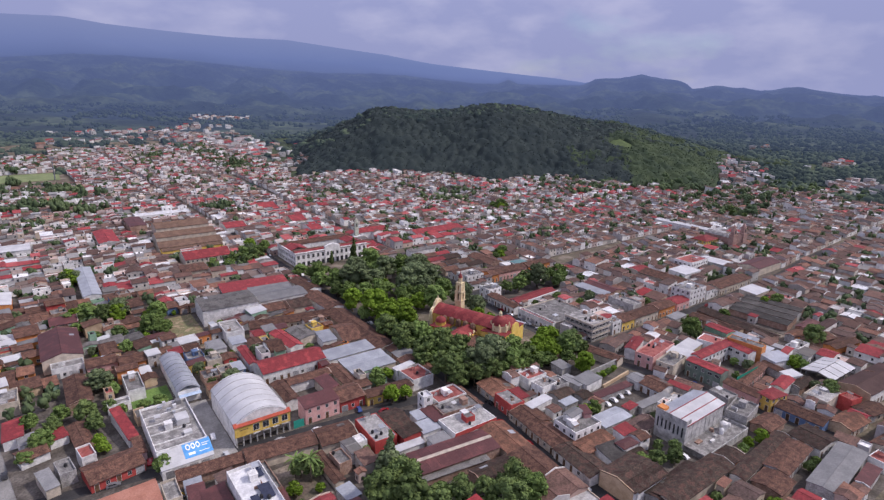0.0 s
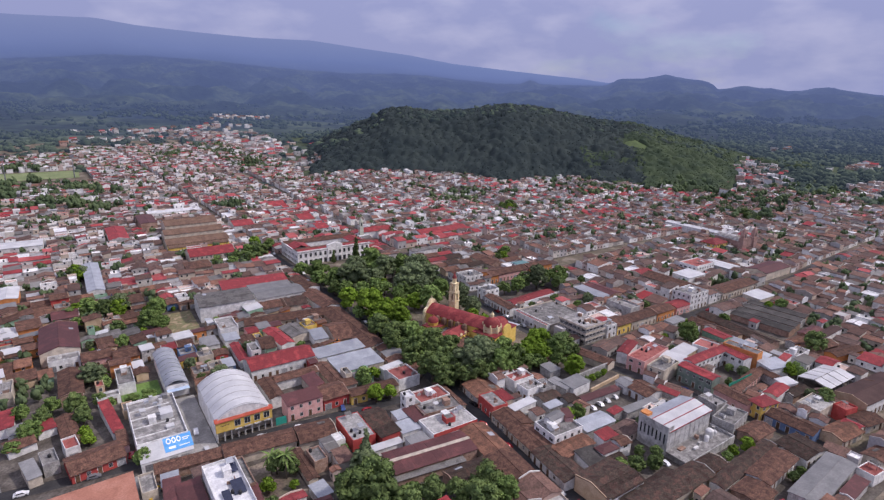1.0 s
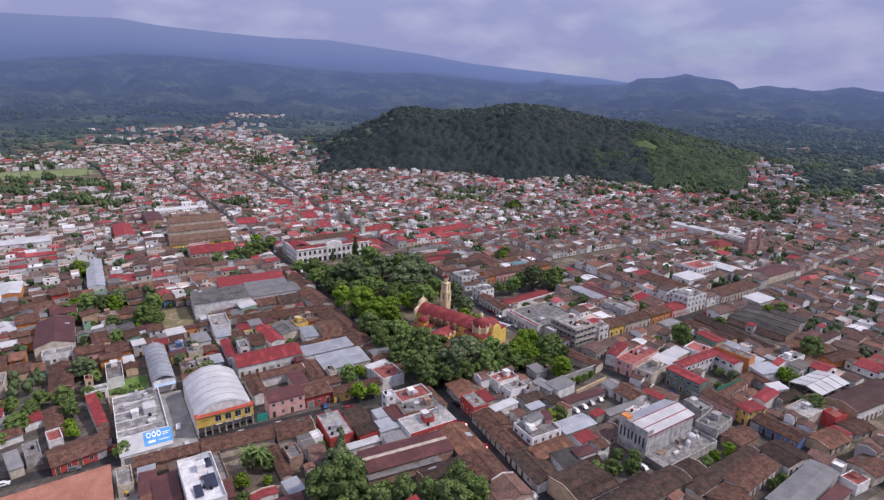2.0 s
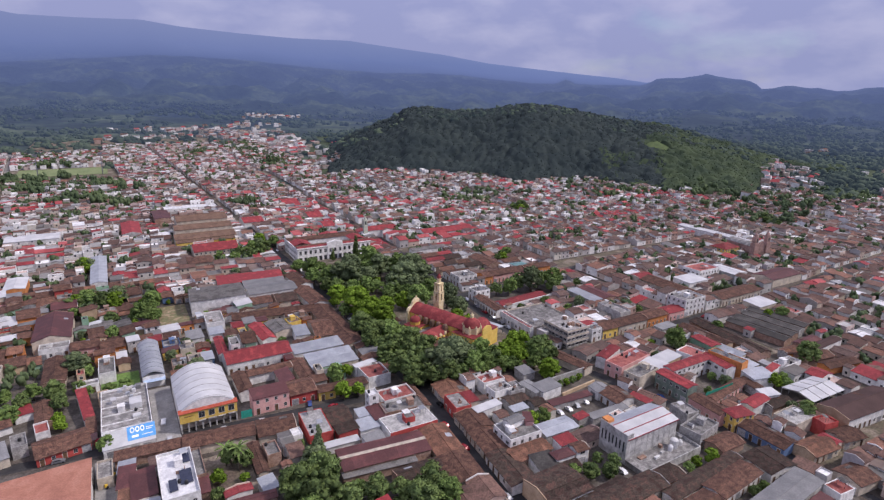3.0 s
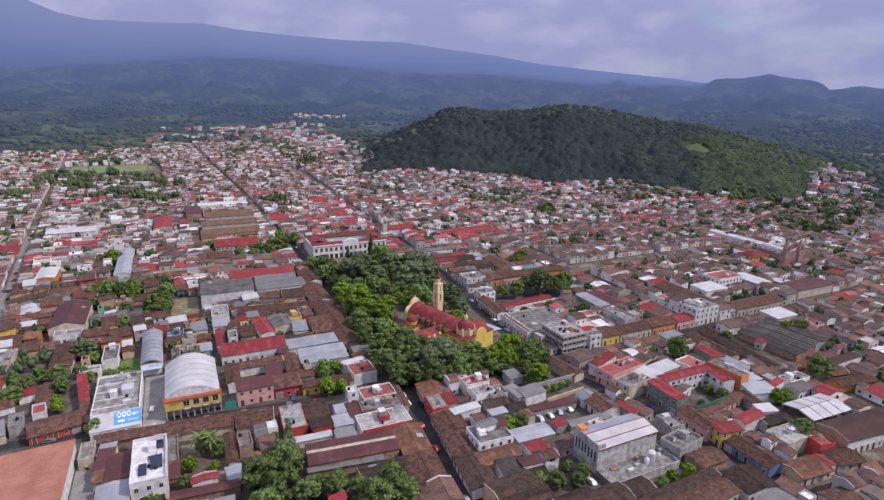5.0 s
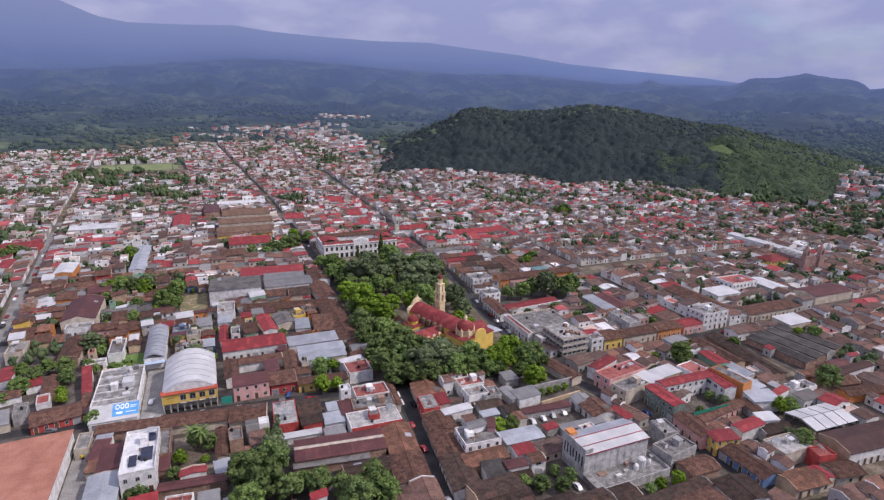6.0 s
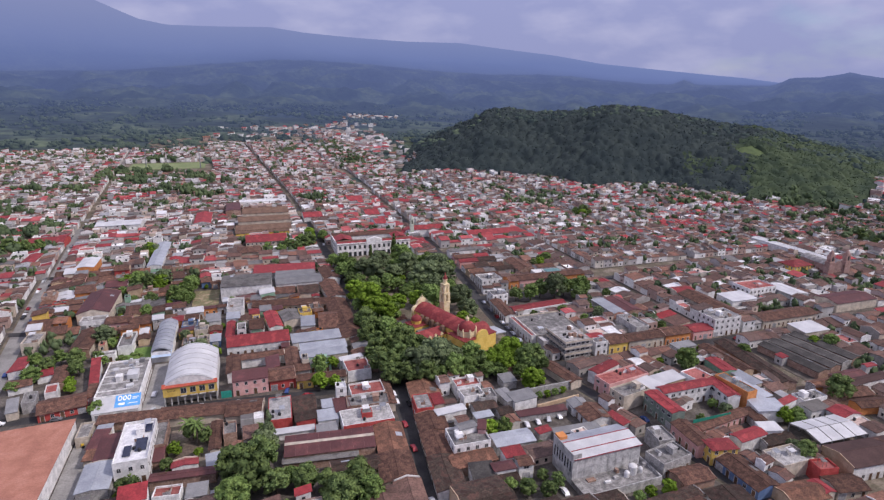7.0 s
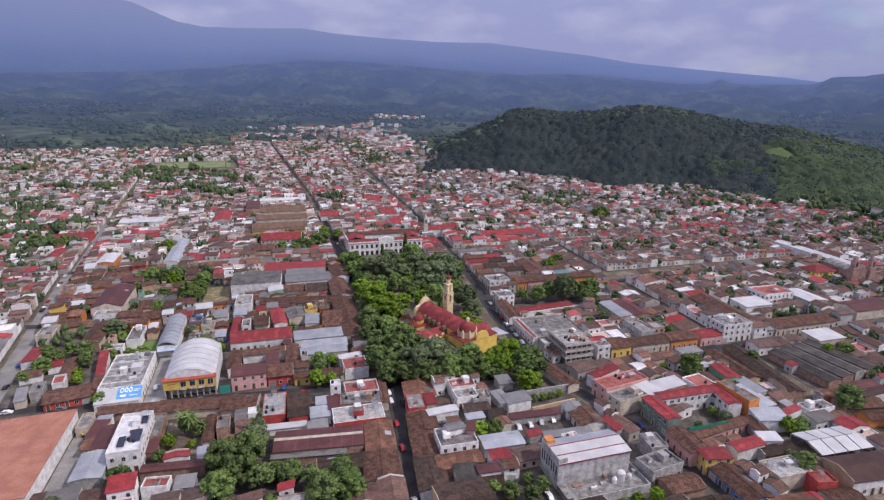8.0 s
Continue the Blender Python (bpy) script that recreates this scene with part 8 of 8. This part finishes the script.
PAINTS = {w: surface(f"car_{w}", c, c, 1.0, 0.25, 0.4, 0.03, 0, metal=0.1, spec=0.6) for w, c in
          {"white": (0.78, 0.78, 0.8), "red": (0.26, 0.016, 0.022), "grey": (0.2, 0.2, 0.22), "black": (0.02, 0.02, 0.022), "blue": (0.05, 0.09, 0.25), "silver": (0.5, 0.51, 0.53)}.items()}
rng = random.Random(5)
for y, side, w in ((170, -2.4, "white"), (163.5, -2.4, "white"), (160, 2.4, "black"), (146, -2.4, "red"), (138, 2.3, "grey"), (130, -2.3, "red"), (116, 2.3, "black"), (108, 2.3, "red"), (101, -2.4, "silver"),
                   (205, 2.5, "grey"), (216, 2.5, "red"), (231, -2.5, "white"), (262, -2.5, "silver"), (330, -2.4, "white"), (362, 2.4, "white"), (370, -2.4, "red"), (420, 2.4, "silver")):
    car(street_a(y) + side, y, 90 + rng.uniform(-4, 4), PAINTS[w], w)
for y, side, w in ((203, 2.0, "white"), (212, 2.0, "silver"), (219, 2.0, "grey"), (227, 2.0, "white"), (236, 2.0, "red"), (246, 2.0, "grey"), (259, 2.0, "white"), (190, 2.0, "black"), (155, -2.0, "grey"), (120, 2.0, "blue"), (96, -2.0, "grey")):
    car(street_b(y) + side, y, 90 + rng.uniform(-4, 4), PAINTS[w], w)
for x, w in ((262, "red"), (272, "white"), (279, "red"), (287, "white"), (301, "silver"), (246, "red")):
    car(x, 55 if w == "red" else 51.5, rng.uniform(-4, 4), PAINTS[w], w, 0.035)
for x, y, w in ((184, 131, "white"), (189, 131.5, "white"), (194, 132, "silver"), (199, 132.5, "white"), (42, 200, "white"), (43, 186, "silver"), (178, 92, "white"), (96, 186, "blue"), (20, 197, "red")):
    car(x, y, 80 + rng.uniform(-10, 10), PAINTS[w], w, BASE + 0.01)
for x, w in ((-12, "white"), (8, "grey"), (62, "silver"), (76, "white"), (104, "red"), (166, "white"), (184, "grey"), (240, "white"), (268, "blue"), (300, "white"), (330, "red"), (-26, "black")):
    car(x, street_c(x) - 1.8, rng.uniform(-4, 4), PAINTS[w], w)
for k in range(26):
    y = rng.uniform(210, 560)
    w = rng.choice(list(PAINTS))
    car(street_l(y) + rng.choice((-2.5, 2.5)), y, 90 + rng.uniform(-3, 3), PAINTS[w], w)

# blue banner over the shop front, its writing as plain shapes
M_BANNER = surface("banner_blue", (0.1, 0.33, 0.7), (0.14, 0.4, 0.78), 2.0, 0.7, 0.5, 0.08, 0)
M_BANNER_WHITE = surface("banner_white", (0.78, 0.8, 0.84), (0.84, 0.85, 0.87), 2.0, 0.7, 0.5, 0.05, 0)
sign = thing("banner", 34.2, 185.6, 4.36, 0, "bright blue advertising banner on a sloping roof edge", "sign")
RISE = 2.7 / 7.5
b = Build()
b.prism([(0.2, 0.2 * RISE), (6.2, 6.2 * RISE), (6.2, 6.2 * RISE + 0.1), (0.2, 0.2 * RISE + 0.1)], -4.6, 4.6, "x")
part("panel", b, M_BANNER, sign)
for k, (u, w) in enumerate(((-2.9, 1.5), (-1.2, 1.3), (0.4, 1.3))):
    b = Build()
    for q in range(12):
        a0, a1 = 2 * math.pi * q / 12, 2 * math.pi * (q + 1) / 12
        pts = []
        for r, a in ((1.0, a0), (1.0, a1), (0.55, a1), (0.55, a0)):
            v = 4.4 + r * 1.3 * math.sin(a)
            pts.append((u + r * w * 0.55 * math.cos(a), v, 0.14 + v * RISE))
        b.face(pts)
    part("lettering", b, M_BANNER_WHITE, sign)
for u, v, w, h in ((-3.2, 1.1, 2.2, 1.0), (1.6, 4.2, 2.4, 0.35), (1.6, 3.4, 1.8, 0.35), (0.2, 1.4, 3.4, 0.3)):
    b = Build()
    b.face([(u, v, 0.14 + v * RISE), (u + w, v, 0.14 + v * RISE), (u + w, v + h, 0.14 + (v + h) * RISE), (u, v + h, 0.14 + (v + h) * RISE)])
    part("lettering", b, M_BANNER_WHITE, sign)

# solar panels on the white house
M_SOLAR = surface("solar_cells", (0.015, 0.02, 0.045), (0.025, 0.03, 0.06), 1.0, 0.2, 0.3, 0.1, 0, spec=0.6)
for x, y, w, d in ((41.0, 146.5, 2.4, 5.0), (45.0, 149.5, 3.6, 6.5), (46.0, 159.5, 2.2, 4.0)):
    ob = thing("solar_panel", x, y, 8.15, 0, "dark solar panels tilted on the flat roof", "solar panel", "solar panels on the roof")
    b = Build()
    b.prism([(-d / 2, 0.35), (d / 2, 1.1), (d / 2, 1.18), (-d / 2, 0.43)], -w / 2, w / 2, "x")
    part("panel", b, M_SOLAR, ob)
    for sx in (-w / 2 + 0.2, w / 2 - 0.2):
        for sy, top in ((-d / 2 + 0.3, 0.4), (d / 2 - 0.3, 1.05)):
            b = Build()
            b.box(sx - 0.05, sy - 0.05, 0, sx + 0.05, sy + 0.05, top)
            part("leg", b, M_STEEL, ob)

# green hoarding on the lot beside the hall, and the lawn
b = Build()
b.box(-2.1, -0.1, 0, 2.1, 0.1, 3.2)
tagged(part("gate", b, surface("gate_green", (0.03, 0.26, 0.2), (0.04, 0.32, 0.25), 1.0, 0.6, 0.4, 0.1, 0), None), "tall teal sheet-metal gate between white posts", "gate").matrix_world = pose(71.2, 188.6, BASE)
b = Build()
b.face([(21, 238, 0.17), (36, 238, 0.17), (36, 252, 0.17), (21, 252, 0.17)])
tagged(new("lawn", b.mesh("lawn", [M_GRASS])), "small green lawn behind the shop building", "lawn", kind="structure")
b = Build()
b.face([(51.8, 143, 0.17), (66.2, 143, 0.17), (66.2, 169, 0.17), (51.8, 169, 0.17)])
tagged(new("yard", b.mesh("yard", [M_EARTH])), "brown earth yard with trees and a palm", "yard", kind="structure")
b = Build()
b.face([(182, 122.5, 0.17), (205, 122.5, 0.17), (205, 134.3, 0.17), (182, 134.3, 0.17)])
tagged(new("parking_yard", b.mesh("parking_yard", [M_CONCRETE])), "pale concrete parking yard", "yard", kind="structure")


for x0, y0, x1, y1 in ((19.0, 134.0, 26.0, 184.0), (38.6, 186.0, 47.0, 230.0)):
    b = Build()
    b.box(x0, y0, 0, x1, y1, 0.165)
    tagged(new("lane", b.mesh("lane", [M_PALE_ROAD])), "pale concrete lane between buildings", "lane", kind="structure")
M_PALE_BLUE = surface("sheet_pale_blue", (0.36, 0.46, 0.62), (0.46, 0.56, 0.7), 4.0, 0.6, 0.5, 0.12, 0.1)
ob = thing("awning", 41.4, 235.0, BASE, 0, "pale blue sheet awning over the lane's end", "awning")
b = Build()
b.prism([(-5.2, 3.6), (5.2, 4.6), (5.2, 4.72), (-5.2, 3.72)], -4.2, 4.4, "x")
part("sheet", b, M_PALE_BLUE, ob)
for sx in (-3.9, 4.1):
    for sy, top in ((-4.9, 3.65), (4.9, 4.55)):
        b = Build()
        b.box(sx - 0.08, sy - 0.08, 0, sx + 0.08, sy + 0.08, top)
        part("post", b, M_STEEL, ob)
# a yellow digger left in the lane
M_DIGGER = surface("digger_yellow", (0.6, 0.4, 0.04), (0.68, 0.46, 0.06), 1.0, 0.5, 0.3, 0.12, 0)
ob = thing("digger", 22.5, 168.5, 0.17, 40, "small yellow digger parked in the lane", "digger")
b = Build()
b.box(-1.3, -0.9, 0.8, 1.5, 0.9, 1.7)
part("body", b, M_DIGGER, ob)
b = Build()
b.box(-0.5, -0.65, 1.7, 0.8, 0.65, 2.8)
part("cab", b, M_GLASS, ob)
b = Build()
b.box(-0.6, -0.72, 2.8, 0.9, 0.72, 2.92)
part("cab_roof", b, M_DIGGER, ob)
b = Build()
b.prism([(1.4, 1.4), (2.0, 1.4), (3.6, 3.0), (3.2, 3.2)], -0.15, 0.15, "y")
b.prism([(3.2, 3.2), (3.6, 3.0), (4.6, 1.0), (4.3, 0.9)], -0.13, 0.13, "y")
part("arm", b, M_DIGGER, ob)
b = Build()
b.prism([(4.1, 0.95), (4.7, 1.0), (5.0, 0.4), (4.2, 0.3)], -0.45, 0.45, "y")
part("bucket", b, M_STEEL, ob)
for sx in (-0.9, 1.0):
    for sy in (-0.95, 0.95):
        b = Build()
        b.prism([(sx + 0.5 * math.cos(a), 0.5 + 0.5 * math.sin(a)) for a in np.linspace(0, 2 * math.pi, 12, endpoint=False)], sy - 0.2, sy + 0.2, "y")
        part("wheel", b, M_TANK, ob)
# seams of the great terracotta roof
for x in (-4.6, 6.4):
    b = Build()
    b.box(-0.2, -25.4, 5.66, 0.2, 25.4, 5.74 + 0.04)
    ob = part("roof_seam", b, ROOFS["orange"], bpy.data.objects["warehouse"], "raised seam of the roof")
    ob.matrix_basis = pose(x, 0, 0.25)
# the school's old garden wall with its hedge
b = Build()
b.box(-15, -0.3, 0, 15, 0.3, 4.2)
tagged(part("garden_wall", b, WALLS["grey"], None), "high stained grey garden wall with a hedge before it", "wall").matrix_world = pose(204.5, 150.4, BASE, 0, 0, 2)
b = Build()
b.box(-10.5, -0.35, 0, 10.5, 0.35, 1.6)
tagged(part("low_wall", b, WALLS["tan"], None), "low tan wall along a sloping walk", "wall").matrix_world = pose(204.5, 142.2, BASE, 0, 0, 6)


# ---- sports ground ----
b = Build()
for q in range(8):
    a, c = 915 + q * 9.5, 915 + (q + 1) * 9.5
    b.face([(u, v, w + 0.5) for u, v, w in (on_slope(-80, a), on_slope(30, a), on_slope(30, c), on_slope(-80, c))])
tagged(new("sports_field", b.mesh("sports_field", [M_PITCH])), "yellowish green football pitch at the town edge", "sports field", kind="structure")
for x in (-52, 24):
    ob = thing("floodlight", *on_slope(x, 918), 0, "tall pale floodlight mast beside the pitch", "floodlight", "floodlights of the pitch")
    b = Build()
    b.ring(0, 0, [(0.7, 0), (0.35, 26)], 6)
    part("mast", b, M_STEEL, ob)
    b = Build()
    b.box(-2.4, -0.3, 24.5, 2.4, 0.3, 27.5)
    part("lamp_rack", b, M_STEEL, ob)


# ---- the churches further off ----
def far_church():
    ob = thing("far_church", 480, 232, BASE, -8, "pinkish stone church with twin towers among roofs", "church")
    P = surface("church_stone", (0.3, 0.19, 0.16), (0.42, 0.28, 0.24), 2.5, 0.9, 0.5, 0.25, 0.3)
    b = Build()
    b.box(-5, -2, 0, 5, 26, 9)
    part("nave", b, P, ob)
    b = Build()
    b.prism(vault_profile(10.4, 9, 2.5, 8)[::-1], -1, 26, "y")
    part("nave_roof", b, ROOFS["slab"], ob)
    for sx in (-6.5, 6.5):
        b = Build()
        b.box(sx - 2.2, -4, 0, sx + 2.2, 0.4, 13)
        b.box(sx - 1.7, -3.5, 13, sx + 1.7, -0.1, 18)
        b.ring(sx, -1.8, [(1.9, 18), (1.2, 20), (0.2, 21.5)], 8)
        t = part("tower", b, P, ob)
        # no hole: a dark plate paints the shaded bell opening
        b = Build()
        b.box(sx - 0.6, -3.56, 13.8, sx + 0.6, -3.5, 16.8)
        part("bell_opening", b, M_GLASS, t)
    b = Build()
    b.prism([(-5, 0), (5, 0), (5, 10), (0, 13.5), (-5, 10)][::-1], -3, -2, "y")
    part("front", b, P, ob)
    ob = thing("chapel", 236, 428, BASE, -3, "small chapel with red roof and slim bell tower", "chapel")
    b = Build()
    b.box(-12, -5, 0, 14, 5, 7)
    part("nave", b, WALLS["white"], ob)
    b = Build()
    roof_shape(b, 27, 10, 7, "gable", "x", 0.5)
    part("nave_roof", b, ROOFS["red"], ob)
    b = Build()
    b.box(-16.9, -5.9, 0, -13.6, -2.6, 12)
    b.box(-16.6, -5.6, 12, -13.9, -2.9, 16.5)
    b.ring(-15.25, -4.25, [(1.5, 16.5), (1.0, 18.3), (0.15, 20.2)], 8)
    t = part("bell_tower", b, surface("paint_pale_green", (0.42, 0.46, 0.38), (0.52, 0.54, 0.44), 2.0, 0.85, 0.5, 0.15, 0.15), ob, "pale green bell tower")
    # dark plate again in place of the opening's shade
    b = Build()
    b.box(-15.8, -5.66, 12.6, -14.7, -5.6, 15.6)
    part("bell_opening", b, M_GLASS, t)


far_church()
# two tall trees before the palace, a red kiosk in the park
tree(191, 372, "cypress", 1.3, "before the white palace front", 0.1)
tree(173, 373, "cypress", 0.9, "before the white palace front", 0.1)
ob = thing("kiosk", 174, 322, 0.16, 0, "small round park kiosk with red roof", "kiosk")
b = Build()
b.ring(0, 0, [(3.2, 0), (3.2, 0.9)], 8)
part("plinth", b, WALLS["cream"], ob)
for i in range(8):
    b = Build()
    a = 2 * math.pi * i / 8
    b.ring(2.9 * math.cos(a), 2.9 * math.sin(a), [(0.12, 0.9), (0.12, 4.0)], 6)
    part("post", b, M_FRAME, ob)
b = Build()
b.ring(0, 0, [(3.9, 3.95), (3.8, 4.1), (0.5, 5.8), (0.1, 6.4)], 8)
part("roof", b, ROOFS["red"], ob)


# teal netting along the open side of the red-roofed court
b = Build()
b.box(-9.2, -0.06, 0, 9.2, 0.06, 2.4)
tagged(part("netting", b, surface("netting_teal", (0.02, 0.2, 0.14), (0.03, 0.27, 0.19), 1.5, 0.7, 0.4, 0.15, 0), None), "teal construction netting along a courtyard edge", "netting").matrix_world = pose(252.5, 107, 3.4)
b = Build()
b.box(-9.4, -0.15, 0, 9.4, 0.15, 3.3)
tagged(part("garden_wall", b, WALLS["cream"], None), "plain cream courtyard wall under the netting", "wall").matrix_world = pose(252.5, 107, BASE)
b = Build()
b.box(-20, -0.2, 0, 20, 0.2, 4.9)
b.box(-20.1, -0.28, 4.9, 20.1, 0.28, 5.1)
tagged(part("garden_wall", b, WALLS["white"], None), "long high whitewashed wall before a red roof", "wall").matrix_world = pose(246.2, 230.9, BASE, 0, 0, 5)
